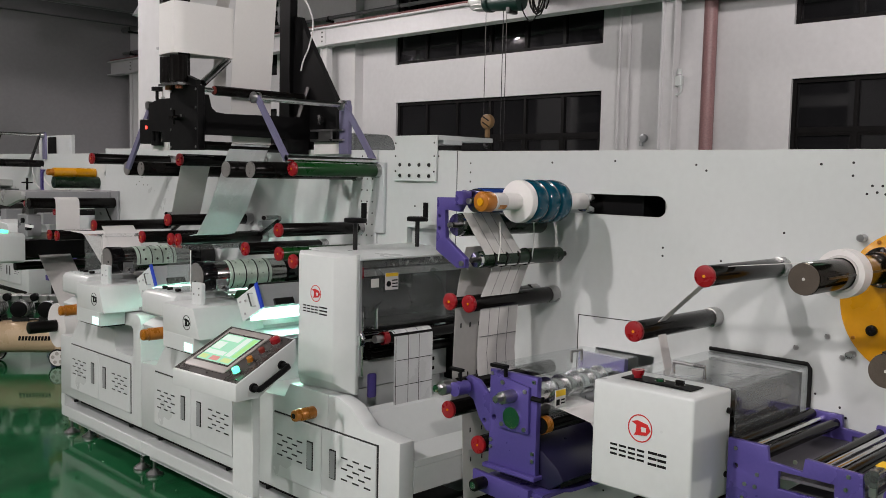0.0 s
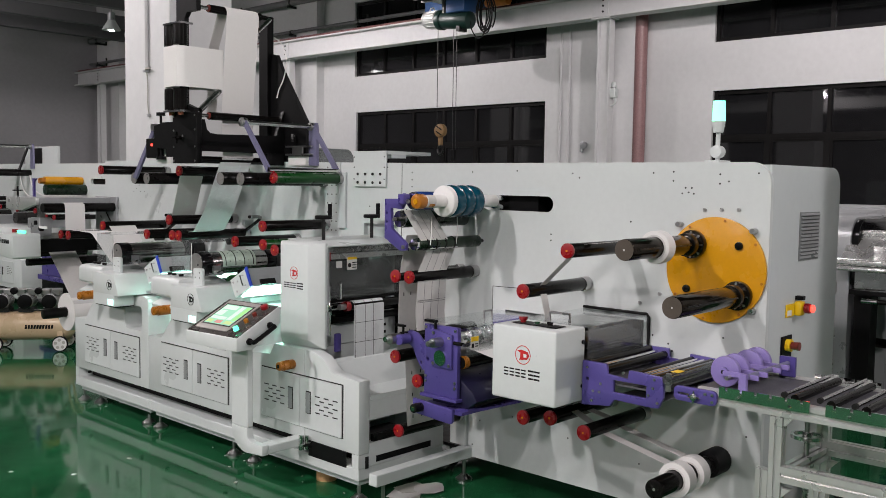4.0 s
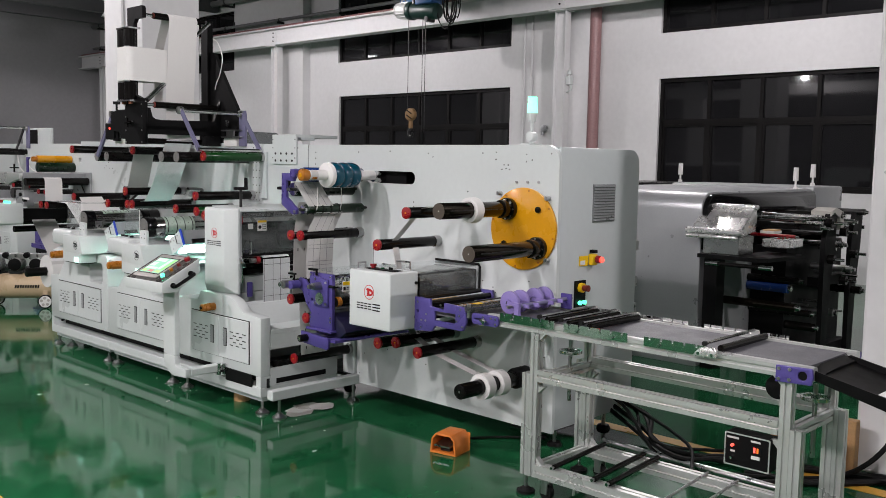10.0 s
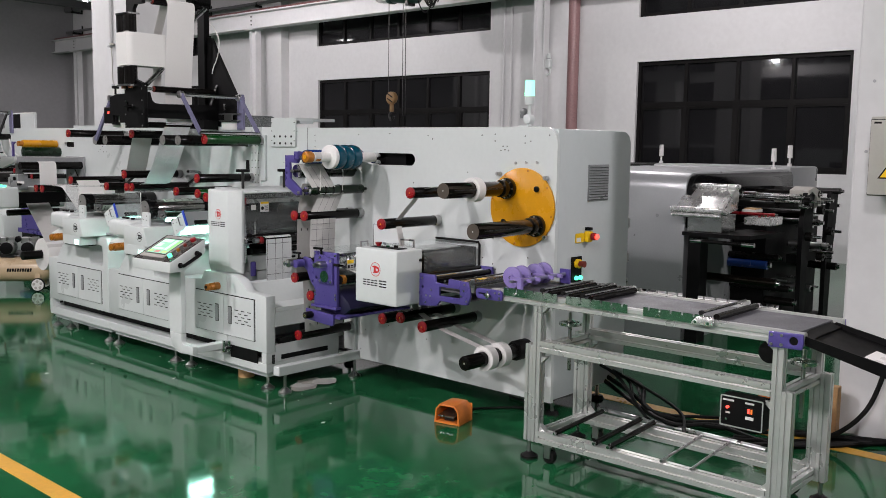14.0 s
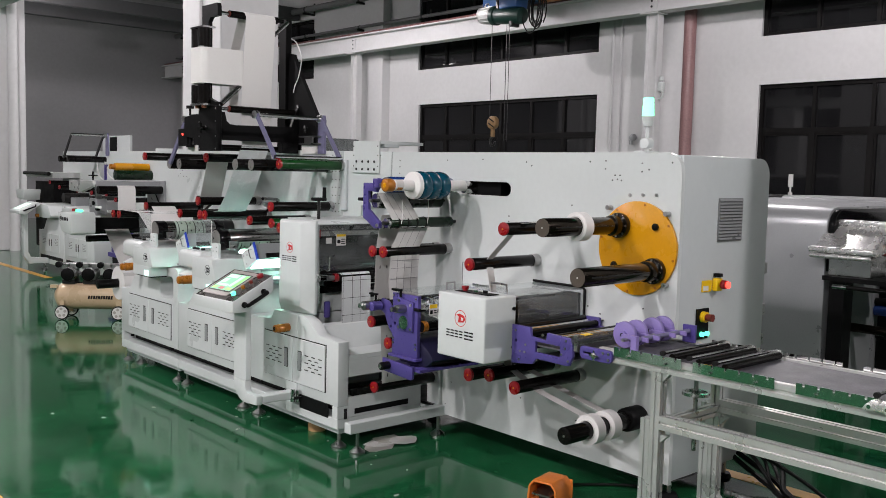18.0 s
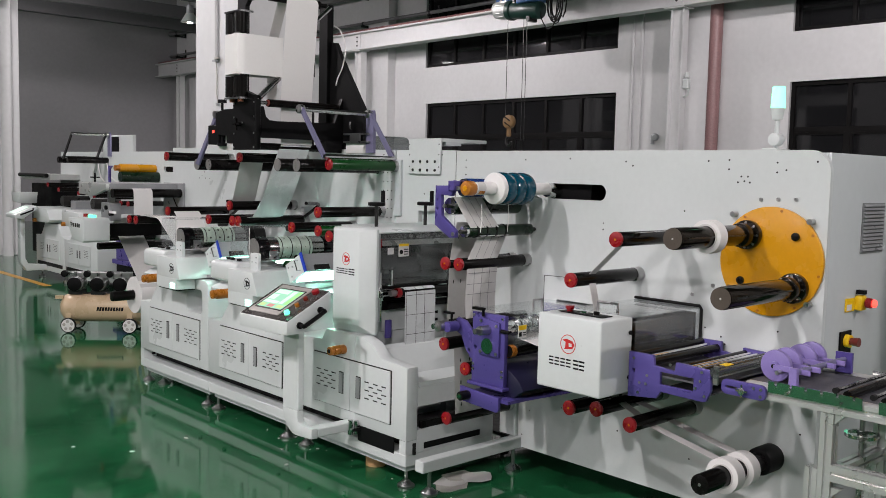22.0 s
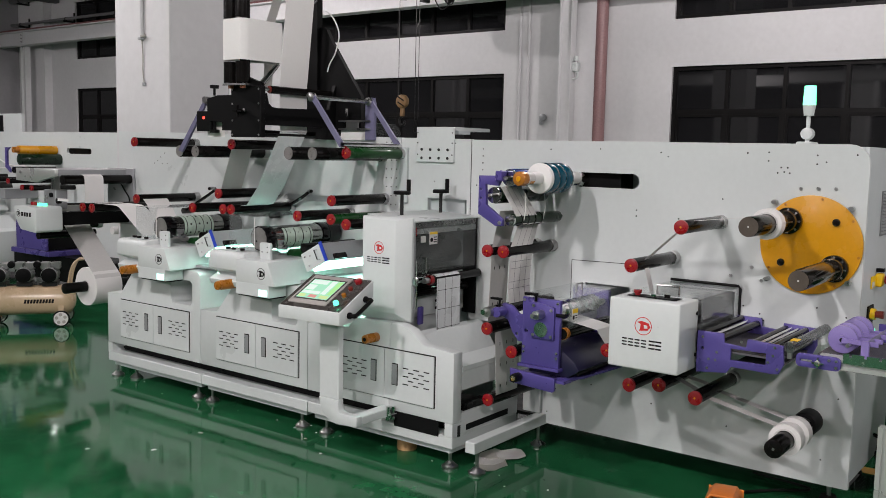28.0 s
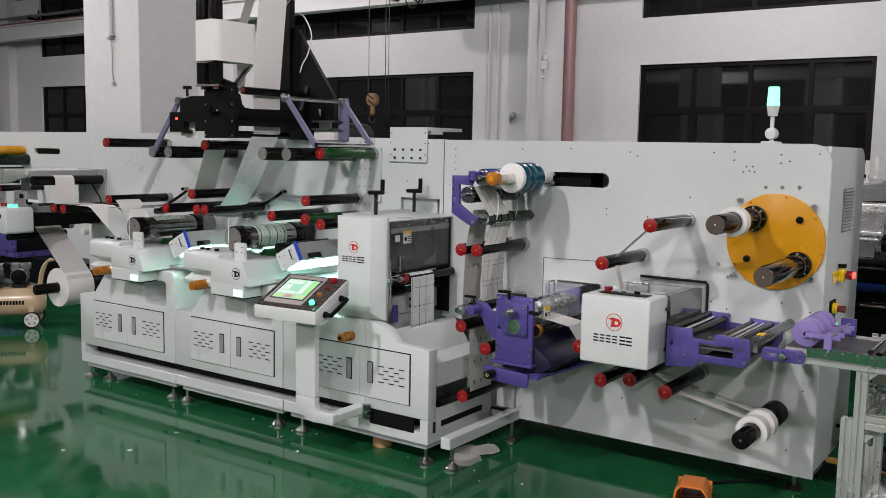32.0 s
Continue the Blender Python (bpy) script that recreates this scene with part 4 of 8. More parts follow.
# signal lamp on top
sig = thing("signal_lamp", (3.06, 0.995, top - 0.01), "green glowing signal lamp on a white folding stalk", "signal lamp")
part("mount", bm_box(3.00, 3.12, 0.96, 1.03, top - 0.01, top + 0.012, 0.004), WHITE, sig)
part("hinge", bm_cyl((3.035, 0.995, top + 0.05), (3.085, 0.995, top + 0.05), 0.028, 16, bev=0.004), WHITE, sig)
part("stalk", bm_cyl((3.06, 0.995, top + 0.012), (3.06, 0.995, top + 0.14), 0.010, 12), WHITE, sig)
part("lamp_base", bm_cyl((3.06, 0.995, top + 0.135), (3.06, 0.995, top + 0.185), 0.022, 20, r2=0.030), WHITE, sig)
part("lens", bm_cyl((3.06, 0.995, top + 0.185), (3.06, 0.995, top + 0.275), 0.030, 24, r2=0.026), TOWERGREEN, sig, "green glowing lens")

# main switch and emergency stop on the end panel
sw = thing("main_switch", (3.2, 0.67, 1.03), "yellow main switch with a lit red knob", "switch")
part("plate", bm_box(3.12, 3.20, 0.678, 0.684, 1.045, 1.10), SIGN, sw)
part("writing_bar", bm_box(3.125, 3.17, 0.6765, 0.678, 1.05, 1.075), PAPER, sw)
part("box", bm_box(3.205, 3.26, 0.65, 0.684, 1.045, 1.11, 0.01, 2), SIGN, sw)
part("knob", bm_cyl((3.235, 0.62, 1.08), (3.235, 0.645, 1.08), 0.022, 20, bev=0.004), RED, sw)
part("lit_handle", bm_cyl((3.240, 0.606, 1.080), (3.240, 0.6195, 1.080), 0.0165, 18, bev=0.003), REDLIT, sw, "lit red handle")
part("latch", bm_box(3.22, 3.25, 0.65, 0.684, 1.115, 1.132), BLACKPAINT, sw)
es = thing("emergency_stop", (3.13, 0.67, 0.80), "black switch plate with red stop and lit green buttons", "switch")
part("plate", bm_box(3.08, 3.185, 0.676, 0.684, 0.815, 0.965, 0.002), BLACKPAINT, es)
part("collar", bm_cyl((3.13, 0.655, 0.925), (3.13, 0.676, 0.925), 0.027, 20), SIGN, es)
part("stop_button", bm_cyl((3.13, 0.62, 0.925), (3.13, 0.655, 0.925), 0.019, 20, r2=0.016), REDDULL, es, "red mushroom button")
for x in (3.122, 3.164):
    part("green_button", bm_cyl((x, 0.662, 0.84), (x, 0.676, 0.84), 0.012, 16), GREENLIT, es, "lit green button")

# ---------------------------------------------------------------- printing side frame
fr = thing("printing_side_frame", (3.0, 4.6, 0), "long white upright side frame of the label press", "machine frame")
part("side_plate", bm_plate("x", PX, PX + 0.03, [(2.836, 0.30), (6.33, 0.30), (6.33, 1.745), (2.836, 1.715)], [rounded(3.95, 4.40, 1.29, 1.33, 0.018), [(2.86, 1.10), (3.15, 1.10), (3.15, 1.36), (2.86, 1.36)]]), WHITE, fr)
part("rear_box", bm_box(PX + 0.031, 3.35, 2.90, 6.33, 0.30, 1.70, 0.01), SHELL, fr)
part("lower_frame", bm_box(2.93, 3.30, 2.9, 6.2, 0.12, 0.30), SHELL, fr)
stiff = part("hole_strip", bm_box(PX - 0.012, PX - 0.0005, 3.36, 3.50, 1.20, 1.72), WHITE, fr, "white plate with rows of holes")
for k in range(9):
    for y in (3.39, 3.43, 3.47):
        stamp("bolt_hole", "hole", None, DARKSTEEL, stiff, (PX - 0.0125, y, 1.25 + 0.055 * k))
for y, z in [(5.73, 1.58), (5.78, 1.55), (5.82, 1.52), (5.76, 1.50), (5.86, 1.50), (5.70, 1.50), (2.79, 1.45), (5.5, 1.69), (4.9, 1.69), (2.95, 1.69), (3.1, 1.46)]:
    stamp("bolt_hole", "hole", None, DARKSTEEL, fr, (PX, y, z))
for x, y in ((3.0, 6.0), (3.25, 6.0), (3.0, 4.5), (3.25, 4.5), (3.0, 3.1), (3.25, 3.1)):
    f = part("foot", bm_cyl((x, y, 0.0), (x, y, 0.022), 0.045, 16, r2=0.035), RUBBER, fr)
    part("foot_screw", bm_cyl((x, y, 0.022), (x, y, 0.125), 0.012, 10), STEEL, f)
# junction box bolted on the frame's upper edge
jb = thing("bearing_box", (2.88, 3.09, 1.575), "white bolted steel box on the frame's upper edge", "steel box")
part("face", bm_box(2.884, PX - 0.001, 2.952, 3.232, 1.575, 1.785, 0.003), WHITE, jb)
part("top_arm", bm_box(PX - 0.001, 3.26, 2.952, 3.232, 1.765, 1.785), WHITE, jb)
part("arm_cheek", bm_box(PX + 0.031, 3.05, 2.952, 3.232, 1.745, 1.765), SHELL, jb)
for k in range(4):
    for z in (1.60, 1.65):
        stamp("cap_screw", "boxscrew", lambda: bm_cyl((-0.003, 0, 0), (0.001, 0, 0), 0.0085, 10), DARKSTEEL, jb, (2.883, 2.995 + 0.065 * k, z))
for z in (1.62, 1.69, 1.75):
    for y in (2.962, 3.222):
        stamp("bolt_hole", "hole", None, DARKSTEEL, jb, (2.883, y, z))
wr = thing("wrapped_drum", (3.2, 3.75, 1.70), "clear plastic film wrapped drum behind the frame", "drum")
part("drum", bm_cyl((3.05, 3.80, 1.735), (3.32, 3.80, 1.735), 0.085, 24), SMOKE, wr)


# ---------------------------------------------------------------- base cabinets
BX = 2.22                    # face of the base


def vent_slots(parent, x, y, z):
    """Five rows of staggered slots about the middle y, three and two in turn."""
    for r in range(5):
        for dy in ((-0.07, 0.0, 0.07) if r % 2 == 0 else (-0.035, 0.035)):
            stamp("vent_slot", "slot", lambda: bm_box(-0.0012, 0.0008, -0.0185, 0.0185, -0.0028, 0.0028), DARKSTEEL, parent, (x, y + dy, z - 0.0215 * r))


def door(parent, y0, y1, z0, z1, handle_low):
    """A sheet metal door from y0 (far) to y1 (near) with a sunk grip and rows of vent slots."""
    d = part("door", bm_box(BX - 0.010, BX - 0.001, y1 + 0.002, y0 - 0.002, z0, z1, 0.002), WHITE, parent)
    hy = y1 + 0.075 if handle_low else y0 - 0.075
    part("grip", bm_box(BX - 0.0115, BX - 0.0095, hy - 0.021, hy + 0.021, z0 + 0.080, z0 + 0.200, 0.001), DARKSTEEL, d, "sunk grey grip")
    part("grip_recess", bm_box(BX - 0.0125, BX - 0.0114, hy - 0.015, hy + 0.017, z0 + 0.084, z0 + 0.194), GREYMETAL, d)
    vent_slots(d, BX - 0.0105, (y0 - 0.122) if handle_low else (y1 + 0.118), z0 + 0.182)
    return d


def level_foot(parent, x, y, h):
    f = part("foot", joined(bm_cyl((x, y, 0.0), (x, y, 0.012), 0.045, 20), bm_cyl((x, y, 0.012), (x, y, 0.034), 0.04, 20, r2=0.018)), STEEL, parent)
    part("foot_screw", bm_cyl((x, y, 0.034), (x, y, h), 0.010, 10), STEEL, f)
    return f


def base_unit(y0, y1, outline, doors, feet, posts=(1, 1), holes=()):
    b = thing("base_cabinet", (2.55, (y0 + y1) / 2, 0), "white press base cabinet with two vented doors on levelling feet", "machine base", group="press base cabinets")
    part("body", bm_plate("x", BX, 2.85, outline, holes, bev=0.006), WHITE, b)
    # black sheet set into the slot: its shade is put in as colour
    part("slot_shade", bm_box(BX + 0.10, BX + 0.11, y1 + 0.052 * posts[1], y0 - 0.052 * posts[0], 0.1765, 0.2445), INK, b, "black sheet for the shade in the cable slot")
    for ya in [y for y, on in zip((y0 - 0.051, y1 + 0.001), posts) if on]:
        part("slot_post", bm_box(BX + 0.0005, BX + 0.12, ya, ya + 0.05, 0.1765, 0.2445), WHITE, b)
    if holes:
        yy = [p[0] for p in holes[0]]
        # dark sheet behind the arch hole stands for the shade inside
        part("arch_shade", bm_box(2.50, 2.51, min(yy) + 0.002, max(yy) - 0.002, 0.614, 0.770), DARKSTEEL, b, "dark sheet for the shade in the arch opening")
    part("lower_rail", bm_box(BX, 2.84, y1 + 0.001, y0 - 0.001, 0.112, 0.176, 0.004), WHITE, b)
    part("setback_rail", bm_box(BX + 0.03, 2.82, y1 + 0.03, y0 - 0.03, 0.078, 0.111, 0.003), SHELL, b)
    for ya in (y0 - 0.20, y1 + 0.12):
        part("cable_grommet", bm_cyl((BX - 0.003, ya, 0.233), (BX + 0.02, ya, 0.233), 0.009, 12), INK, b)
    part("door_reveal", bm_box(BX - 0.0012, BX + 0.001, doors[1] - 0.004, doors[0] + 0.004, doors[2] - 0.004, doors[3] + 0.006), DARKSTEEL, b)
    m = (doors[0] + doors[1]) / 2
    door(b, doors[0], m, doors[2], doors[3], True)
    door(b, m, doors[1], doors[2], doors[3], False)
    for x, y in feet:
        level_foot(b, x, y, 0.079)
    return b


def press_base(ya, yc):
    """The outline of a press base from ya (far) to yc (near): low, then the seat of the print head, then a rounded arch."""
    arch = [(yc + 0.045 - 0.045 * math.cos(radians(a)), 0.797 + 0.045 * math.sin(radians(a))) for a in range(0, 91, 18)]
    return [(ya, 0.245), (yc, 0.245)] + arch + [(yc + 0.34, 0.842), (yc + 0.345, 0.775), (ya - 0.31, 0.775), (ya - 0.285, 0.755), (ya - 0.165, 0.615), (ya - 0.15, 0.607), (ya, 0.60)]


def arch_hole(yc):
    return [rounded(yc + 0.085, yc + 0.30, 0.612, 0.772, 0.028)]


base_unit(5.475, 4.45, press_base(5.475, 4.45), (5.31, 4.558, 0.305, 0.566), ((2.26, 5.42), (2.30, 5.26), (2.26, 4.52)), (1, 0), arch_hole(4.45))
base_unit(4.446, 3.483, press_base(4.446, 3.483), (4.285, 3.55, 0.305, 0.574), ((2.26, 4.38), (2.26, 3.56)), (0, 0), arch_hole(3.483))
die_out = [(3.479, 0.245), (2.86, 0.245), (2.86, 0.722), (3.12, 0.722), (3.16, 0.66), (3.479, 0.64)]
dbase = base_unit(3.479, 2.43, die_out, (3.225, 2.55, 0.31, 0.58), ((2.26, 3.36), (2.26, 2.47)), (0, 1))
part("front_cheek", bm_plate("x", BX, BX + 0.075, [(2.859, 0.245), (2.43, 0.245), (2.43, 0.618), (2.63, 0.632), (2.72, 0.70), (2.80, 0.722), (2.859, 0.722)], bev=0.006), WHITE, dbase)
part("end_frame", bm_box(BX + 0.076, 2.84, 2.43, 2.475, 0.177, 0.293), WHITE, dbase)
part("end_frame", bm_box(BX + 0.076, 2.84, 2.43, 2.475, 0.412, 0.51), WHITE, dbase)
part("end_post", bm_box(2.80, 2.84, 2.43, 2.475, 0.294, 0.411), WHITE, dbase)
part("inner_floor", bm_box(BX + 0.076, 2.84, 2.476, 2.858, 0.20, 0.22), DARKSTEEL, dbase)
# flat black patches on the plinth stand for shaded openings
part("opening_shade", bm_box(BX - 0.002, BX + 0.001, 2.52, 2.82, 0.165, 0.2435), INK, dbase, "black patch for the shade of a plinth opening")
part("end_slot", bm_box(2.34, 2.74, 2.4285, 2.4305, 0.19, 0.222), INK, dbase)
part("end_latch", bm_box(2.265, 2.285, 2.426, 2.4305, 0.17, 0.23), DARKSTEEL, dbase)
part("lower_belt", bm_box(2.33, 2.80, 2.44, 2.46, 0.29, 0.33), BLACK, dbase)

# white trough and foot beam at the end of the base
tr = thing("collecting_trough", (2.6, 2.6, 0.51), "white folded sheet metal trough at the base end", "trough")
part("near_lip", bm_box(BX + 0.08, 2.86, 2.432, 2.445, 0.511, 0.535), WHITE, tr)
part("bottom_sheet", bm_plate("x", BX + 0.08, 2.86, [(2.445, 0.515), (2.60, 0.53), (2.60, 0.54), (2.445, 0.525)]), WHITE, tr)
part("back_sheet", bm_plate("x", BX + 0.08, 2.86, [(2.60, 0.53), (2.70, 0.665), (2.745, 0.675), (2.745, 0.667), (2.705, 0.655), (2.61, 0.53)]), WHITE, tr)
fb = thing("foot_beam", (2.55, 2.30, 0), "white square steel foot beam on levelling feet", "beam")
part("beam", bm_box(2.20, 2.96, 2.275, 2.335, 0.125, 0.185, 0.004), WHITE, fb)
part("upright", bm_box(2.88, 2.94, 2.305, 2.42, 0.185, 0.42, 0.004), WHITE, fb)
level_foot(fb, 2.275, 2.31, 0.126)
level_foot(fb, 2.88, 2.31, 0.126)
wb = thing("wooden_block", (2.36, 2.84, 0), "small round wooden packing block under the base", "packing block")
part("block", bm_cyl((2.36, 2.84, 0), (2.36, 2.84, 0.104), 0.055, 20), WOOD, wb)
cd = thing("cardboard_sheet", (2.5, 2.36, 0), "torn grey cardboard pieces on the floor", "cardboard")
for k in range(4):
    g = bm_plate("z", 0.001 + 0.003 * k, 0.003 + 0.003 * k, [(0.12 * math.cos(a) * random.uniform(0.6, 1.1), 0.09 * math.sin(a) * random.uniform(0.6, 1.1)) for a in [2 * math.pi * i / 9 for i in range(9)]])
    g.transform(Matrix.Translation((2.42 + 0.07 * k, 2.36 + random.uniform(-0.08, 0.1), 0)))
    part("sheet", g, LINER if k % 2 else BOXGREY, cd)


# ---------------------------------------------------------------- print units
MOVERS = []


def print_unit(dy):
    u = thing("print_unit", (2.5, 3.9 + dy, 0.776), "white flexo print head with a turning plate cylinder", "print unit", group="flexo print heads")
    x0 = 2.075
    # rounded box at the far side, wedge housing at the near side
    body = part("drive_box", bm_plate("y", 3.93 + dy, 4.245 + dy, [(2.30, 0.776), (2.14, 0.80), (2.125, 0.835), (2.20, 0.87), (2.125, 0.90)] + [(2.16 + 0.035 * math.cos(radians(a)), 0.975 + 0.035 * math.sin(radians(a))) for a in (180, 150, 120, 90)] + [(2.40, 1.01), (2.44, 0.99), (2.44, 0.776)], bev=0.006), WHITE, u)
    part("top_strip", bm_box(2.16, 2.40, 4.02 + dy, 4.20 + dy, 1.0105, 1.016), SHELL, body)
    for y in (4.10, 4.15, 4.02):
        part("top_screw", bm_cyl((2.20, y + dy, 1.016), (2.20, y + dy, 1.03), 0.015, 14, bev=0.003), BLACK, body)
    wh_ = part("wedge_housing", bm_plate("x", x0, 2.42, [(3.935 + dy, 0.85), (3.935 + dy, 0.985), (3.66 + dy, 0.985), (3.60 + dy, 0.85)], bev=0.003), WHITE, u)
    part("lower_face", bm_box(x0 + 0.0005, 2.216, 3.652 + dy, 3.935 + dy, 0.777, 0.852, 0.002), WHITE, wh_)
    part("seat_gasket", bm_box(2.09, 2.218, 3.66 + dy, 3.93 + dy, 0.769, 0.7765), BLACKPAINT, u)
    tab = part("tab", bm_plate("x", 2.16, 2.182, rounded(3.735 + dy, 3.822 + dy, 0.975, 1.085, 0.012), bev=0.002), WHITE, u)
    for ty_, tz_ in ((3.755, 1.06), (3.755, 1.03), (3.80, 1.03)):
        part("tab_hole", bm_cyl((2.1585, ty_ + dy, tz_), (2.1605, ty_ + dy, tz_), 0.004, 8), INK, tab)
    part("adjust_block", bm_box(2.28, 2.34, 3.80 + dy, 3.85 + dy, 1.04, 1.095, 0.004), CHROME, u)
    part("adjust_screw", bm_cyl((2.30, 3.74 + dy, 1.05), (2.30, 3.80 + dy, 1.05), 0.014, 12), STEEL, u)
    emblem(u, x0, 3.715 + dy, 0.915, 0.034, text=False, dark=True)
    part("window_glow", bm_box(x0 - 0.0012, x0 - 0.0002, 3.664 + dy, 3.735 + dy, 0.784, 0.822), UVWEAK, u, "cyan light shining out under the head")
    knob = part("knob", joined(bm_cyl((2.06, 4.055 + dy, 0.815), (2.20, 4.055 + dy, 0.815), 0.030, 20, bev=0.004), bm_cyl((2.03, 4.055 + dy, 0.815), (2.063, 4.055 + dy, 0.815), 0.027, 20, bev=0.006)), AMBER, u, "amber turned knob")
    part("knob_bore", bm_cyl((2.058, 4.055 + dy, 0.815), (2.0605, 4.055 + dy, 0.815), 0.011, 14), INK, knob)
    part("knob_flange", bm_cyl((2.195, 4.055 + dy, 0.815), (2.215, 4.055 + dy, 0.815), 0.033, 20), AMBER, knob)
    # clear hood over the cylinder
    see_through(part("hood_front", bm_box(2.222, 2.226, 3.935 + dy, 4.165 + dy, 1.02, 1.222), CLEAR, u, "clear acrylic hood"))
    see_through(part("hood_top", bm_box(2.222, 2.78, 3.935 + dy, 4.165 + dy, 1.2225, 1.2265), CLEAR, u))
    part("hood_edge", bm_box(2.2195, 2.2215, 3.935 + dy, 3.939 + dy, 1.02, 1.222), PAPER, u)
    # inking rollers in the housing
    for y, z, r, m in ((4.02, 1.06, 0.04, CERAMIC), (3.83, 0.99, 0.035, GREENROLL), (3.72, 1.04, 0.03, BLACK)):
        part("ink_roller", bm_cyl((2.42, y + dy, z), (2.86, y + dy, z), r, 20), m, u)
    part("impression_cylinder", bm_cyl((2.40, 3.88 + dy, 0.93), (2.87, 3.88 + dy, 0.93), 0.07, 28), CHROME, u)
    part("side_gear", bm_cyl((2.78, 3.91 + dy, 1.095), (2.87, 3.91 + dy, 1.095), 0.075, 36), DARKSTEEL, u)
    # ultraviolet dryer: tilted grey box, blue edge strip, grip, glow below
    turn = Matrix.Translation((0, 3.45 + dy, 1.02)) @ Matrix.Rotation(radians(-28), 4, "X")

    def tilted(bm):
        bm.transform(turn)
        return bm
    dry = part("dryer", tilted(bm_box(2.24, 2.86, -0.085, 0.085, -0.055, 0.055, 0.005)), GREYMETAL, u, "grey ultraviolet dryer box")
    part("blue_edge", tilted(bm_box(2.232, 2.2395, -0.095, -0.075, -0.055, 0.062)), BLUE, dry, "blue edge strip")
    part("white_face", tilted(bm_box(2.232, 2.2395, -0.072, 0.085, -0.055, 0.055)), WHITE, dry)
    grip = [(2.232, -0.045, -0.03), (2.21, -0.045, -0.03), (2.21, -0.045, 0.03), (2.232, -0.045, 0.03)]
    part("grip", tilted(bm_tube(grip, 0.004, 6)), CHROME, dry)
    for y, z in ((0.02, 0.02), (0.05, -0.03), (0.06, 0.03)):
        part("screw", tilted(bm_cyl((2.229, y, z), (2.2325, y, z), 0.006, 8)), STEEL, dry)
    part("glow_strip", tilted(bm_box(2.26, 2.85, -0.06, 0.06, -0.062, -0.056)), UV, dry, "cyan ultraviolet lamp")
    tray = part("dryer_tray", bm_box(2.26, 2.86, 3.36 + dy, 3.58 + dy, 0.86, 0.875), GREYMETAL, u)
    part("display", tilted(bm_box(2.30, 2.40, -0.098, -0.086, -0.052, -0.02)), BLACK, dry)
    # plate cylinder, keyed in motions()
    axis = Vector((2.237, 3.913 + dy, 1.095))
    cyl = part("plate_cylinder", bm_cyl((2.237, 3.913 + dy, 1.095), (2.78, 3.913 + dy, 1.095), 0.0700, 40, bev=0.003), PLATECYL, u)
    pl = bm_plate("x", 2.38, 2.62, [(3.913 + dy + 0.073 * math.cos(radians(a)), 1.095 + 0.073 * math.sin(radians(a))) for a in range(80, 281, 10)] + [(3.913 + dy + 0.071 * math.cos(radians(a)), 1.095 + 0.071 * math.sin(radians(a))) for a in range(280, 79, -10)])
    plate = part("printing_plate", pl, PLATE, cyl, "pale green printing plate")
    for x in (2.40, 2.47, 2.535, 2.60):
        st = bm_plate("x", x - 0.003, x + 0.003, [(3.913 + dy + 0.0738 * math.cos(radians(a)), 1.095 + 0.0738 * math.sin(radians(a))) for a in range(85, 276, 10)] + [(3.913 + dy + 0.0727 * math.cos(radians(a)), 1.095 + 0.0727 * math.sin(radians(a))) for a in range(275, 84, -10)])
        part("plate_stripe", st, INK if dy == 0 else CERAMIC, cyl)
    for x in (2.43, 2.50, 2.565):
        for a in (110, 160, 210, 255):
            c, s_ = math.cos(radians(a)), math.sin(radians(a))
            part("plate_mark", bm_cyl((x, 3.913 + dy + 0.071 * c, 1.095 + 0.071 * s_), (x, 3.913 + dy + 0.074 * c, 1.095 + 0.074 * s_), 0.007 if dy else 0.003, 8), CERAMIC, cyl)
    for xa, xb in ((2.2372, 2.312), (2.715, 2.7795)):
        part("bearer_ring", bm_cyl((xa, 3.913 + dy, 1.095), (xb, 3.913 + dy, 1.095), 0.0748, 40, bev=0.002), GLOSSBLACK, cyl, "glossy black bearer ring")
    part("end_disc", bm_cyl((2.2345, 3.913 + dy, 1.095), (2.2368, 3.913 + dy, 1.095), 0.067, 36), DISCGREY, cyl, "grey machined end face")
    part("end_bore", bm_cyl((2.232, 3.913 + dy, 1.07), (2.2343, 3.913 + dy, 1.07), 0.006, 10), INK, cyl)
    MOVERS.append((cyl, axis - BASE[u.name], [axis]))
    # turn the cylinder about its own axis: move its meshes to it
    shift = Matrix.Translation(-(axis - BASE[u.name]))
    cyl.data.transform(shift)
    for c in cyl.children:
        c.data.transform(shift)
    cyl.location = axis - BASE[u.name]
    return u


print_unit(0.0)
print_unit(0.963)

# rollers of the press on the side frame
pr = thing("press_rollers", (2.65, 4.0, 1.2), "black and green guide rollers with red caps on the frame", "rollers")
for y, z, x0, m in ((5.336, 1.66, 2.354, None), (4.33, 1.656, 2.372, None), (3.346, 1.619, 2.379, GREENROLL), (4.466, 1.337, 2.378, None), (4.682, 1.235, 2.34, None), (4.317, 1.243, 2.355, None), (4.40, 1.24, 2.36, None), (5.33, 1.262, 2.36, None),
                    (3.773, 1.232, 2.411, None), (3.477, 1.339, 2.397, None), (3.497, 1.228, 2.415, GREENROLL), (3.352, 1.207, 2.39, None)):
    roller(pr, y, z, x0, PX, 0.031, m)
for y, z, x0 in ((4.741, 1.606, 2.293), (4.58, 1.606, 2.293), (3.682, 1.611, 2.257), (3.50, 1.611, 2.27)):
    b = roller(pr, y, z, x0, PX, 0.038, BLACK, cap=False)
    part("end_face", bm_cyl((x0 - 0.004, y, z), (x0 + 0.001, y, z), 0.036, 16), DISCGREY, b)
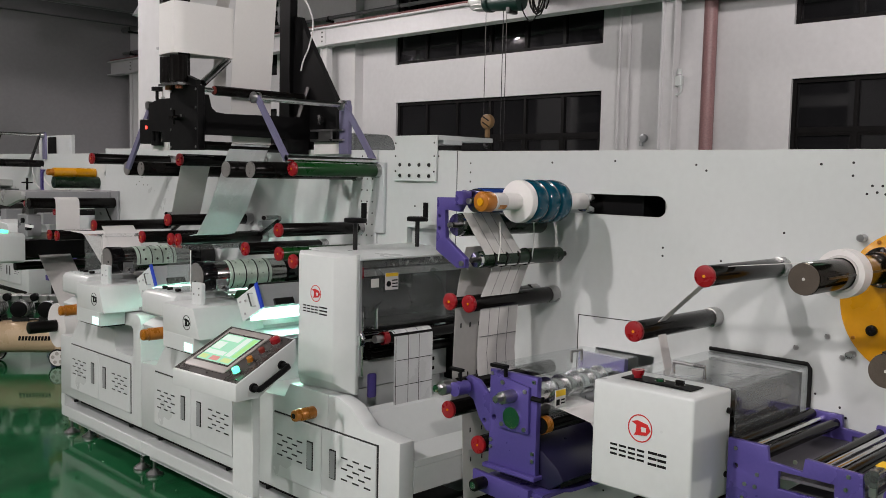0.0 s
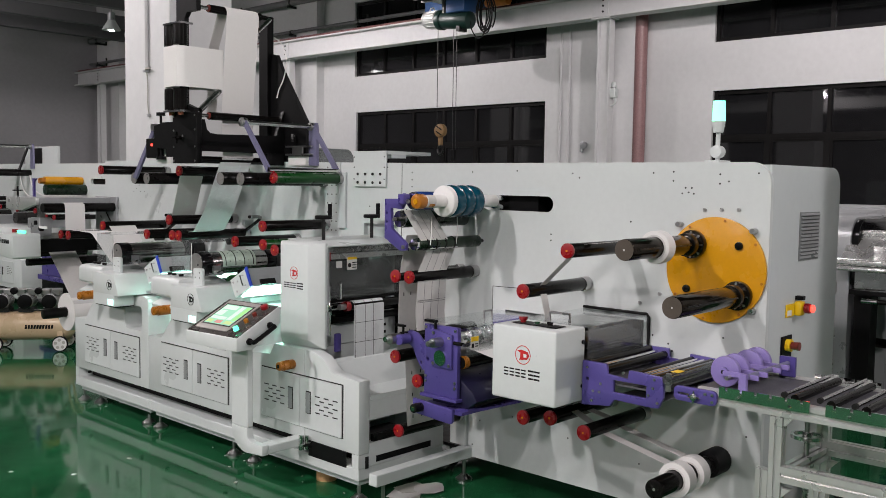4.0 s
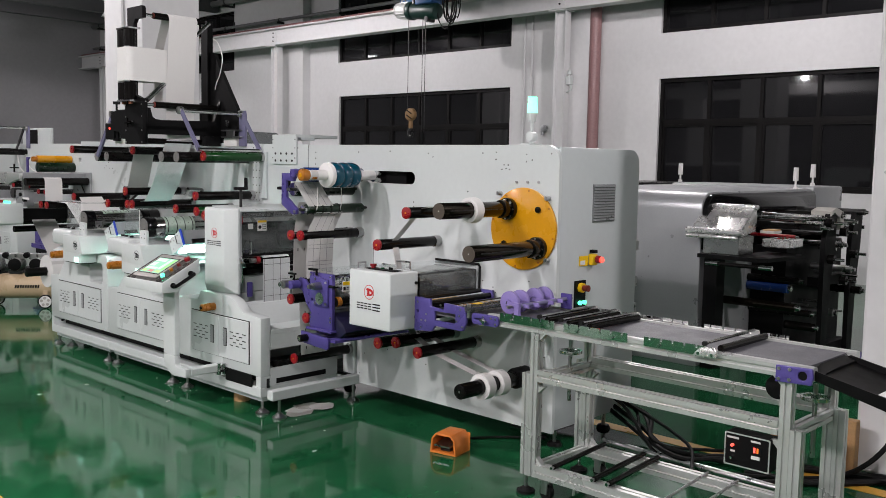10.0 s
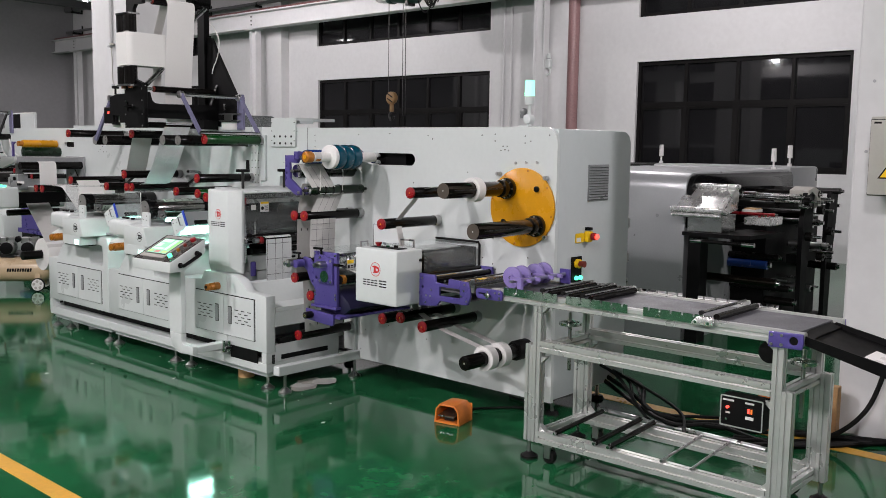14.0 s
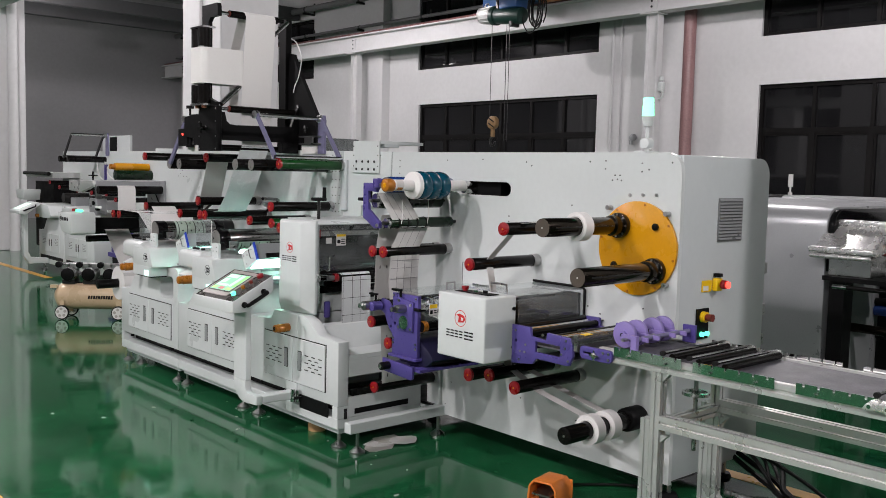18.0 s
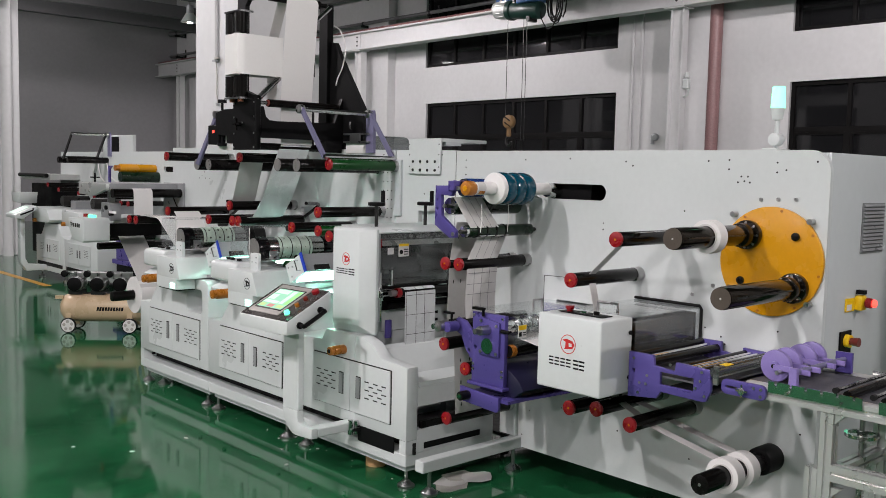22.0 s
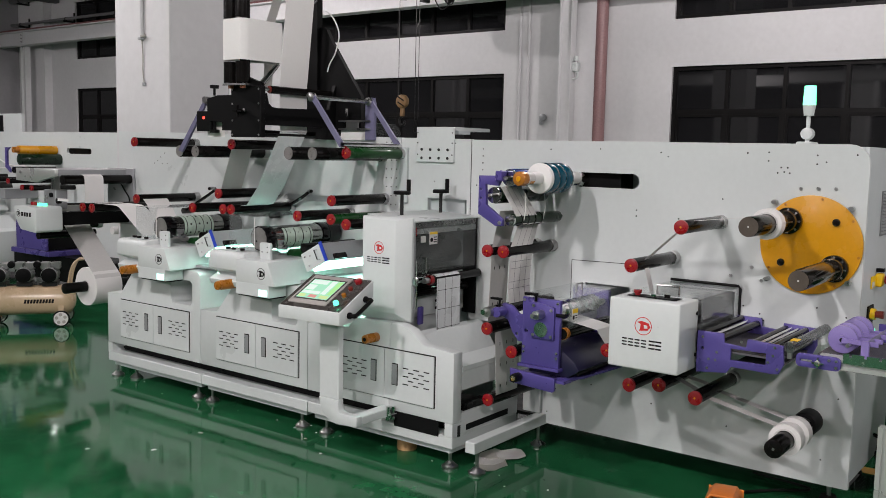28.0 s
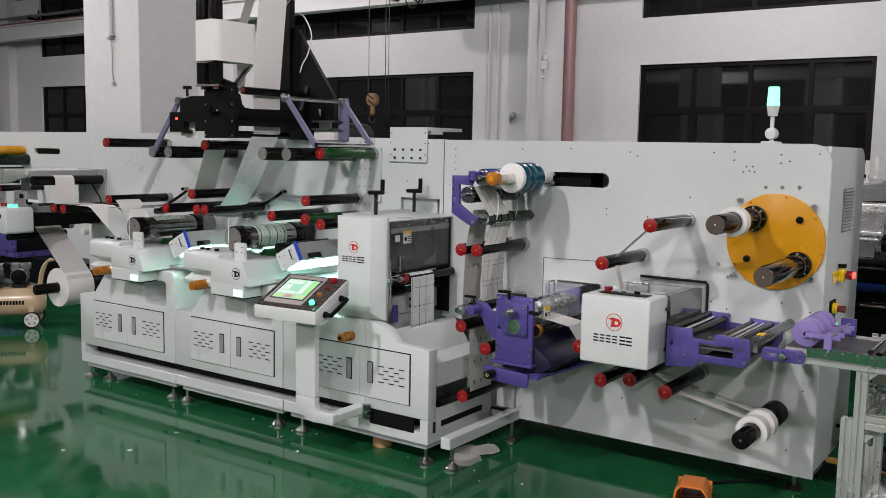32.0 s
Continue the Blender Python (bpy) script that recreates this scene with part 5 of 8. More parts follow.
for y, z in ((4.10, 1.353), (5.06, 1.330)):
    lever = [(2.44, y - 0.40, z + 0.028), (2.50, y - 0.36, z + 0.028), (2.84, y, z + 0.006), (2.85, y + 0.08, z - 0.04), (2.85, y + 0.36, z - 0.175)]
    arm_ = part("dancer_arm", bm_tube(smooth_line(lever[1:], 4), 0.011, 8), BLACK, pr)
    part("dancer_pivot", bm_cyl((2.83, y + 0.36, z - 0.175), (PX, y + 0.36, z - 0.175), 0.022, 14), DARKSTEEL, arm_)

# ---------------------------------------------------------------- die cutting station
ds = thing("die_cutting_station", (2.5, 2.95, 0.722), "white die cutting station with a hazy safety window", "die cutter")
shellm = bmesh.new()
near = [shellm.verts.new(p) for p in ((2.216, 3.058, 0.775), (2.216, 2.828, 0.775), (2.216, 2.828, 1.272), (2.216, 3.058, 1.272))]
far = [shellm.verts.new(p) for p in ((2.240, 3.072, 0.726), (2.283, 2.768, 0.726), (2.283, 2.768, 1.285), (2.232, 3.072, 1.285))]
back = [shellm.verts.new(p) for p in ((2.300, 3.072, 0.726), (2.300, 2.768, 0.726), (2.300, 2.768, 1.285), (2.300, 3.072, 1.285))]
shellm.faces.new(near)
shellm.faces.new(back)
for lo, hi in ((near, far), (far, back)):
    for k in range(4):
        shellm.faces.new((lo[k - 1], lo[k], hi[k], hi[k - 1]))
bmesh.ops.recalc_face_normals(shellm, faces=shellm.faces[:])
bmesh.ops.bevel(shellm, geom=shellm.edges[:], offset=0.003, segments=2, affect="EDGES", profile=0.5)
house = part("housing", shellm, WHITE, ds)
part("latch_bar", bm_tube(smooth_line([(2.305, 2.755, 1.05), (2.300, 2.748, 1.04), (2.300, 2.748, 0.83), (2.305, 2.755, 0.80)]), 0.004, 6), CHROME, ds)
part("latch_body", joined(bm_box(2.285, 2.310, 2.742, 2.767, 0.925, 0.965, 0.003), bm_cyl((2.296, 2.735, 0.955), (2.296, 2.75, 0.975), 0.008, 8)), CHROME, ds)
emblem(house, 2.216, 2.942, 1.12, 0.034)
part("top_plate", bm_plate("x", 2.297, 2.885, [(2.755, 1.262), (3.10, 1.285), (3.10, 1.292), (2.755, 1.270)], bev=0.002), WHITE, ds)
part("window_rail", bm_box(2.312, 2.88, 2.772, 2.79, 1.195, 1.225, 0.002), ALU, ds)
part("window_rail", bm_box(2.312, 2.88, 2.772, 2.79, 1.232, 1.260, 0.002), BRIGHTALU, ds)
part("red_clip", bm_box(2.300, 2.318, 2.766, 2.79, 1.19, 1.235), RED, ds)
part("window_bar", bm_box(2.32, 2.865, 2.783, 2.80, 1.205, 1.235, 0.002), BRIGHTALU, ds, "bright bar behind the window")
part("bar_end", bm_box(2.335, 2.352, 2.779, 2.783, 1.20, 1.238), RED, ds)
see_through(part("safety_window", bm_box(2.31, 2.875, 2.772, 2.776, 0.985, 1.262), SMOKE, ds, "hazy clear safety window"))
part("window_edge", bm_box(2.875, 2.888, 2.77, 2.86, 0.70, 1.265), BLACKPAINT, ds)
part("notice", bm_box(2.435, 2.505, 2.7690, 2.7715, 1.135, 1.205), PAPER, ds, "small white and yellow notice")
part("window_rim", bm_box(2.297, 2.309, 2.765, 2.780, 0.80, 1.262), GREYMETAL, ds)
part("notice_head", bm_box(2.437, 2.503, 2.7678, 2.7689, 1.19, 1.204), SIGN, ds)
part("notice_bars", joined(bm_box(2.47, 2.50, 2.7678, 2.7689, 1.145, 1.15), bm_box(2.47, 2.50, 2.7678, 2.7689, 1.158, 1.163), bm_box(2.47, 2.50, 2.7678, 2.7689, 1.171, 1.176), bm_cyl((2.452, 2.7678, 1.16), (2.452, 2.7689, 1.16), 0.012, 16)), INK, ds)
part("catch", bm_box(2.36, 2.40, 2.7690, 2.7715, 1.15, 1.185), PAPER, ds)
part("cable_box", bm_box(2.56, 2.62, 2.80, 2.86, 1.15, 1.21, 0.004), GREENPLATE, ds)
part("die_cylinder", bm_cyl((2.31, 2.95, 1.08), (2.87, 2.95, 1.08), 0.085, 32), STEEL, ds)
part("anvil_cylinder", bm_cyl((2.31, 2.96, 0.93), (2.87, 2.96, 0.93), 0.06, 32), CHROME, ds)
part("dark_back", bm_box(2.31, 2.87, 3.085, 3.10, 0.75, 1.26), BLACKPAINT, ds)
part("tie_bar", bm_box(2.312, 2.88, 2.776, 2.82, 0.97, 0.99), BLACKPAINT, ds)
part("draw_roller", bm_cyl((2.40, 2.745, 0.945), (2.87, 2.745, 0.945), 0.024, 20), ROLLER, ds)
part("red_collar", bm_cyl((2.40, 2.745, 0.945), (2.425, 2.745, 0.945), 0.026, 20), RED, ds)
part("lower_roller", bm_cyl((2.402, 2.84, 0.90), (2.87, 2.84, 0.90), 0.016, 16), ROLLER, ds)
part("lower_roller", bm_cyl((2.402, 2.83, 0.862), (2.87, 2.83, 0.862), 0.02, 16), BLACK, ds)
slide = part("slide_plate", bm_box(2.33, 2.88, 2.85, 2.875, 0.725, 0.835, 0.002), WHITE, ds)
for z in (0.748, 0.79):
    part("slide_slot", bm_box(2.60, 2.80, 2.8485, 2.8495, z, z + 0.016), INK, slide)
part("purple_clamp", bm_box(2.36, 2.40, 2.77, 2.79, 0.70, 0.80, 0.008, 2), PURPLE, ds)
part("grip_bar", bm_tube([(2.36, 2.755, 0.99), (2.36, 2.735, 0.99), (2.36, 2.735, 1.07), (2.36, 2.755, 1.07)], 0.006, 8), CHROME, ds)
part("latch", bm_cyl((2.36, 2.745, 0.945), (2.40, 2.745, 0.945), 0.016, 12), STEEL, ds)
for x in (2.443, 2.80):
    w = part("hand_wheel", bm_cyl((x, 2.975, 1.398), (x, 2.975, 1.418), 0.048, 20, bev=0.004), BLACKPAINT, ds)
    part("spindle", bm_cyl((x, 2.975, 1.284), (x, 2.975, 1.398), 0.010, 12), DARKSTEEL, w)
    part("wheel_handle", bm_cyl((x + 0.02, 2.945, 1.418), (x + 0.02, 2.945, 1.482), 0.012, 12), BLACKPAINT, w)
knob = part("knob", joined(bm_cyl((2.145, 2.952, 0.632), (BX, 2.952, 0.632), 0.026, 20, bev=0.004), bm_cyl((2.12, 2.952, 0.632), (2.148, 2.952, 0.632), 0.024, 20, bev=0.006)), AMBER, ds, "amber turned knob")
part("knob_bore", bm_cyl((2.118, 2.952, 0.632), (2.1205, 2.952, 0.632), 0.011, 14), INK, knob)

# ---------------------------------------------------------------- control console on its arm
hc = thing("control_console", (1.98, 3.0, 0.15), "white tilted control console with a lit touch screen", "control panel")
HMI_TURN = 4.3
C = Matrix.Translation((1.737, 2.99, 0.815)) @ Matrix.Rotation(radians(HMI_TURN), 4, "Z")


def con(bm, tilt=0.0):
    bm.transform(C @ (Matrix.Translation((0, 0, 0.025)) @ Matrix.Rotation(-radians(tilt), 4, "Y") if tilt else Matrix.Identity(4)))
    return bm


W2 = 0.20
side = [(0.0, -0.037), (0.0, 0.025), (0.275, 0.160), (0.275, 0.075), (0.225, 0.035), (0.10, -0.037)]
body = part("case", con(bm_plate("y", -W2, W2, side, bev=0.0018)), WHITE, hc)
T = 26.15
part("bezel", con(bm_box(0.007, 0.299, -W2 + 0.006, W2 - 0.006, 0.0005, 0.003), T), BEZEL, body, "dark brown-grey console face")
part("screen_frame", con(bm_plate("z", 0.003, 0.009, rounded(0.035, 0.286, -0.085, 0.165, 0.006), bev=0.002), T), WARMGREY, body)
part("screen_mask", con(bm_box(0.068, 0.256, -0.072, 0.150, 0.0091, 0.0097), T), BEZEL, body)
scr = part("screen", con(bm_box(0.078, 0.246, -0.062, 0.140, 0.0098, 0.0106), T), SCREEN, body, "lit green and white touch screen")
for a, b, c, d, m in ((0.205, 0.24, 0.03, 0.135, SCREENPALE), (0.15, 0.195, 0.08, 0.135, SCREENPALE), (0.15, 0.195, 0.02, 0.07, SCREEN), (0.085, 0.11, 0.09, 0.135, SCREENYEL), (0.085, 0.11, 0.02, 0.07, REDPALE), (0.085, 0.11, -0.055, 0.0, SCREENYEL), (0.12, 0.24, -0.02, 0.012, SCREENPALE), (0.12, 0.24, -0.058, -0.03, SCREENLIME), (0.118, 0.142, 0.02, 0.135, SCREENPALE)):
    part("screen_field", con(bm_box(a, b, c, d, 0.0107, 0.0110), T), m, scr)
for u, m, r in ((0.255, RED, 0.020), (0.185, REDDULL, 0.012), (0.125, AMBER, 0.012), (0.055, GREENLIT, 0.014)):
    bt = part("button", con(bm_cyl((u, -0.145, 0.010), (u, -0.145, 0.030), r, 18, bev=0.003), T), m, body)
    part("button_ring", con(bm_cyl((u, -0.145, 0.003), (u, -0.145, 0.012), r * 0.95 if r > 0.015 else r * 1.2, 18), T), STEEL, bt)
for u, v in ((0.02, 0.18), (0.02, 0.0), (0.02, -0.18), (0.285, -0.18), (0.285, 0.18)):
    part("face_screw", con(bm_cyl((u, v, 0.003), (u, v, 0.006), 0.004, 8), T), CHROME, body)
grip = part("pull_grip", con(bm_tube(smooth_line([(0.075, -W2 - 0.002, 0.005), (0.075, -W2 - 0.034, 0.005), (0.085, -W2 - 0.042, 0.010), (0.195, -W2 - 0.042, 0.064), (0.205, -W2 - 0.034, 0.070), (0.205, -W2 - 0.002, 0.070)], 3), 0.011, 8)), BLACKPAINT, body, "black pull handle")
for u, z in ((0.075, 0.005), (0.205, 0.070)):
    part("grip_foot", con(bm_cyl((u, -W2 - 0.010, z), (u, -W2, z), 0.017, 12)), BLACKPAINT, grip)
ARMX, ARMY, ARMZ = 1.93, 3.03, 0.205
arm = part("arm_post", bm_box(ARMX, ARMX + 0.04, ARMY - 0.07, ARMY + 0.07, ARMZ + 0.13, 0.815, 0.006), WHITE, hc, "white upright arm")
curve_out = [(ARMY - 0.06 + 0.13 * math.cos(radians(a)), ARMZ + 0.132 - 0.13 * math.sin(radians(a))) for a in range(0, 91, 15)] + [(2.83, ARMZ + 0.012)]
curve_in = [(2.83, ARMZ + 0.065), (ARMY - 0.095, ARMZ + 0.065), (ARMY - 0.077, ARMZ + 0.075), (ARMY - 0.07, ARMZ + 0.095), (ARMY - 0.07, ARMZ + 0.132)]
part("arm_foot", bm_plate("x", ARMX, ARMX + 0.04, curve_out + curve_in, bev=0.004), WHITE, hc)
part("arm_stub", bm_box(ARMX + 0.041, BX - 0.001, 2.83, 2.90, ARMZ + 0.016, ARMZ + 0.06, 0.004), WHITE, hc)
part("arm_hinge", joined(bm_cyl((BX - 0.05, 2.82, ARMZ), (BX - 0.05, 2.82, ARMZ + 0.075), 0.014, 12), bm_cyl((BX - 0.02, 2.81, ARMZ), (BX - 0.02, 2.81, ARMZ + 0.07), 0.012, 12), bm_box(BX - 0.06, BX - 0.004, 2.79, 2.828, ARMZ + 0.02, ARMZ + 0.035)), CHROME, hc)


# ---------------------------------------------------------------- black turning tower
tw = thing("turning_tower", (2.55, 4.05, 1.70), "black web turning tower with upright rollers", "web turner")
part("front_block", bm_box(2.235, 2.275, 3.90, 4.165, 1.70, 2.005, 0.003), BLACKPAINT, tw)
part("front_post", bm_plate("x", 2.24, 2.27, [(3.93, 2.005), (4.12, 2.005), (4.12, 2.04), (4.09, 2.06), (4.09, 2.50), (4.12, 2.53), (4.12, 2.685), (3.91, 2.685), (3.90, 2.665), (3.90, 2.60), (4.0, 2.60), (4.03, 2.57), (4.03, 2.06), (3.93, 2.03)]), BLACKPAINT, tw)
part("side_wing", bm_plate("x", 2.245, 2.275, [(4.165, 1.74), (4.26, 1.74), (4.26, 1.79), (4.40, 1.80), (4.40, 1.935), (4.30, 1.955), (4.165, 1.955)]), BLACKPAINT, tw)
part("cross_beam", bm_plate("y", 3.925, 3.955, [(2.275, 1.775), (2.84, 1.775), (2.84, 1.70), (2.90, 1.70), (2.90, 2.05), (2.84, 1.89), (2.40, 1.88), (2.35, 1.885), (2.325, 1.905), (2.31, 1.965), (2.275, 1.965)]), BLACKPAINT, tw)
part("rear_post", bm_box(2.88, 2.93, 4.075, 4.17, 1.72, 2.67, 0.003), BLACKPAINT, tw)
part("gusset", bm_plate("x", 2.905, 2.935, [(4.0745, 1.72), (3.70, 1.72), (3.71, 1.98), (3.96, 2.32), (4.02, 2.42), (4.0745, 2.43)]), BLACKPAINT, tw)
part("base_bar", bm_box(2.75, 2.88, 3.90, 3.955, 1.70, 1.774), BLACKPAINT, tw)
part("steel_slide", joined(bm_box(2.86, 2.885, 3.60, 3.86, 1.815, 1.825), bm_box(2.86, 2.885, 3.60, 3.86, 1.765, 1.775), bm_box(2.868, 2.88, 3.70, 3.80, 1.775, 1.815)), STEEL, tw)
part("white_card", bm_box(2.885, 2.887, 3.62, 3.86, 1.70, 1.762), PAPER, tw)
part("slide_clip", bm_box(2.86, 2.88, 3.78, 3.80, 1.85, 1.90, 0.002), CHROME, tw)
for y, z, x0, x1 in ((3.94, 2.628, 2.35, 2.72), (3.957, 1.990, 2.36, 2.90)):
    r = part("top_roller" if z > 2.5 else "middle_roller", bm_cyl((x0, y, z), (x1, y, z), 0.024, 20), ROLLER, tw)
    part("axle", bm_cyl((2.27, y, z), (x0, y, z), 0.012, 12), CHROME, r)
    part("copper_collar", bm_cyl((x0 - 0.008, y, z), (x0 + 0.006, y, z), 0.02, 16), REDDULL, r)
    part("axle_end", bm_cyl((x1, y, z), (x1 + 0.05, y, z), 0.014, 12), BLACK, r)
for z0, z1 in ((2.01, 2.15), (2.39, 2.53)):
    br = part("bracket", bm_box(2.18, 2.27, 3.985, 4.175, z1 - 0.004 if z0 > 2.2 else z0 - 0.004, z1 + 0.008 if z0 > 2.2 else z0 + 0.008), CHROME, tw)
    for k, (x, y) in enumerate(((2.22, 4.145), (2.205, 4.02))):
        r = part("upright_roller", bm_cyl((x, y, z0 + 0.012), (x, y, z1 - 0.004), 0.043, 20), ROLLER, br)
        e = z1 if z0 > 2.2 else z0
        part("copper_end", bm_cyl((x, y, e - 0.02), (x, y, e + 0.006), 0.018, 14), COPPER, br)
for z in (2.15,):
    t45 = part("turn_bar", bm_cyl((2.30, 3.96, z - 0.13), (2.46, 4.0, z + 0.0), 0.018, 14), CHROME, tw, "slanting polished turn bar")
part("stay_rod", bm_cyl((2.72, 4.0, 2.52), (2.86, 4.02, 2.64), 0.014, 12), CHROME, tw)
part("sensor", bm_box(2.255, 2.33, 4.38, 4.52, 1.735, 1.86, 0.004), BLACKPAINT, tw)
part("clamp_knob", joined(bm_cyl((2.27, 4.36, 1.955), (2.27, 4.36, 2.0), 0.008, 10), bm_cyl((2.27, 4.36, 2.0), (2.27, 4.36, 2.02), 0.028, 14)), BLACKPAINT, tw)
part("lower_knob", joined(bm_cyl((2.27, 4.36, 1.74), (2.27, 4.36, 1.795), 0.008, 10), bm_cyl((2.27, 4.36, 1.725), (2.27, 4.36, 1.745), 0.03, 14)), BLACKPAINT, tw)
part("cross_knob", joined(bm_cyl((2.205, 4.07, 1.855), (2.235, 4.07, 1.855), 0.012, 10), bm_box(2.20, 2.21, 4.03, 4.11, 1.85, 1.86), bm_box(2.20, 2.21, 4.065, 4.075, 1.82, 1.89)), BLACK, tw)
part("cross_bolt", bm_cyl((2.22, 4.03, 1.86), (2.236, 4.03, 1.86), 0.012, 10), CHROME, tw)
for y in (3.915, 4.15):
    for z in (1.715, 1.80, 1.90, 1.985):
        stamp("block_screw", "blockscrew", lambda: bm_cyl((-0.002, 0, 0), (0.001, 0, 0), 0.006, 8), STEEL, tw, (2.234, y, z))
for y in (4.445,):
    part("red_digit", bm_box(2.252, 2.2545, y - 0.010, y + 0.010, 1.81, 1.826), REDLIT, tw, "lit red digits")
part("lever", bm_plate("x", 2.28, 2.295, [(4.47, 1.94), (4.43, 1.945), (4.70, 1.60), (4.74, 1.61)]), LILAC, tw, "grey lilac lever")
part("lever_pivot", bm_cyl((2.26, 4.45, 1.93), (2.31, 4.45, 1.93), 0.022, 16), STEEL, tw)
part("lower_nip", bm_cyl((2.29, 4.01, 1.725), (2.88, 4.01, 1.725), 0.022, 18), ROLLER, tw)
part("paper_card", bm_box(2.30, 2.302, 4.30, 4.46, 1.70, 1.80), PAPER, tw)
part("air_hose", bm_tube(smooth_line([(2.90, 4.03, 2.53), (2.90, 3.96, 2.49), (2.90, 3.90, 2.38), (2.90, 3.93, 2.26), (2.90, 3.98, 2.19), (2.90, 4.0, 2.14)]), 0.0045, 6), PAPER, tw, "white air hose")

# ---------------------------------------------------------------- lilac swing arm frame
sa = thing("swing_arm_frame", (2.6, 3.5, 1.62), "grey lilac swing arm frame with polished bars", "swing arm")
for x in (2.355, 2.862):
    ar = part("arm", bm_plate("x", x, x + 0.014, [(3.622, 1.955), (3.585, 1.955), (3.335, 1.66), (3.37, 1.65)]), LILAC, sa)
    part("pivot", bm_cyl((x - 0.012, 3.604, 1.94), (x + 0.026, 3.604, 1.94), 0.026, 18, bev=0.003), STEEL, ar)
part("top_bar", bm_cyl((2.368, 3.604, 1.94), (2.862, 3.604, 1.94), 0.013, 16), CHROME, sa)
part("bottom_bar", bm_cyl((2.355, 3.35, 1.665), (2.875, 3.35, 1.665), 0.014, 16), CHROME, sa)
part("rear_stand", bm_plate("x", 2.878, 2.899, [(3.645, 1.70), (3.57, 1.70), (3.57, 1.93), (3.58, 1.965), (3.635, 1.965), (3.645, 1.93)]), LILAC, sa)
part("brace", bm_box(2.88, 2.90, 3.30, 3.36, 1.32, 1.66, 0.003), SHELL, sa)

# ---------------------------------------------------------------- purple unwinding arm with the ribbon roll
ua = thing("ribbon_unwinder", (2.6, 2.25, 1.28), "violet bracket unwinder with film roll and green rollers", "unwinder")
outline = [(2.397, 1.524), (2.30, 1.526), (2.268, 1.554), (2.243, 1.534), (2.281, 1.475), (2.355, 1.48), (2.349, 1.377), (2.247, 1.309), (2.247, 1.275), (2.29, 1.272), (2.398, 1.33)]
bk = part("bracket", bm_plate("x", 2.352, 2.372, outline, [circle(2.382, 1.455, 0.007, 10), circle(2.382, 1.41, 0.007, 10), circle(2.262, 1.291, 0.008, 10)], bev=0.002), PURPLE, ua)
part("clamp", bm_box(2.33, 2.38, 2.245, 2.285, 1.50, 1.55, 0.004), PURPLE, bk)
for y, z, r, m, n in ((2.235, 1.517, 0.045, BLUEFILM, "film_roll"), (2.325, 1.425, 0.043, GREENDARK, "green_roller"), (2.225, 1.305, 0.03, GREENDARK, "lower_roller")):
    rr = part(n, bm_cyl((2.40, y, z), (2.86, y, z), r, 24, bev=0.002), m, ua)
    part("end_ring", bm_cyl((2.385, y, z), (2.402, y, z), r * 0.95, 20), CHROME, rr)
    part("axle", bm_cyl((2.36, y, z), (2.90, y, z), 0.010, 12), DARKSTEEL, rr)
for y, z in ((2.235, 1.515), (2.262, 1.291), (2.325, 1.425)):
    part("bolt", bm_cyl((2.345, y, z), (2.356, y, z), 0.010, 12), STEEL, bk)
for x in (2.455, 2.52, 2.585, 2.65):
    part("split_ring", bm_cyl((x, 2.225, 1.305), (x + 0.008, 2.225, 1.305), 0.033, 20), BLACK, ua)
rb = thing("ribbon_roll", (2.6, 2.117, 1.43), "teal film ribbon roll on a white core with amber end cap", "film roll")
part("core", bm_cyl((2.335, 2.117, 1.517), (2.862, 2.117, 1.517), 0.031, 24), PAPER, rb)
part("core_sticker", bm_plate("x", 2.345, 2.395, [(2.117 + 0.0318 * math.cos(radians(a)), 1.517 + 0.0318 * math.sin(radians(a))) for a in range(100, 261, 10)] + [(2.117 + 0.0312 * math.cos(radians(a)), 1.517 + 0.0312 * math.sin(radians(a))) for a in range(260, 99, -10)]), LINER, rb, "printed sticker on the core")
part("sticker_bar", bm_plate("x", 2.352, 2.388, [(2.117 + 0.0325 * math.cos(radians(a)), 1.517 + 0.0325 * math.sin(radians(a))) for a in range(200, 231, 10)] + [(2.117 + 0.0319 * math.cos(radians(a)), 1.517 + 0.0319 * math.sin(radians(a))) for a in range(230, 199, -10)]), AMBER, rb)
cap = part("end_cap", bm_cyl((2.285, 2.117, 1.517), (2.336, 2.117, 1.517), 0.035, 24, bev=0.005), AMBER, rb, "amber end cap")
part("cap_hub", bm_cyl((2.281, 2.117, 1.517), (2.286, 2.117, 1.517), 0.014, 16), YELLOW, cap)
part("side_disc", bm_cyl((2.472, 2.117, 1.517), (2.503, 2.117, 1.517), 0.076, 36, bev=0.006), PAPER, rb, "white roll side")
film = bmesh.new()
ringsets = []
rnd = random.Random(3)
for i in range(43):
    f = i / 42
    x = 2.503 + 0.20 * f
    row = []
    for k in range(40):
        a = 2 * math.pi * k / 40
        r = 0.0705 + 0.0085 * abs(math.sin(3 * math.pi * f)) ** 0.5 + 0.0007 * math.sin(5 * a + 9 * f) + rnd.uniform(-0.0004, 0.0004)
        if i in (0, 42):
            r = 0.071
        row.append(film.verts.new((x, 2.117 + r * math.cos(a), 1.517 + r * math.sin(a))))
    ringsets.append(row)
for a, b in zip(ringsets, ringsets[1:]):
    for k in range(40):
        film.faces.new((a[k - 1], a[k], b[k], b[k - 1]))
film.faces.new(ringsets[0])
film.faces.new(ringsets[-1])
bmesh.ops.recalc_face_normals(film, faces=film.faces[:])
part("film", film, TEAL, rb, "glossy teal film windings")
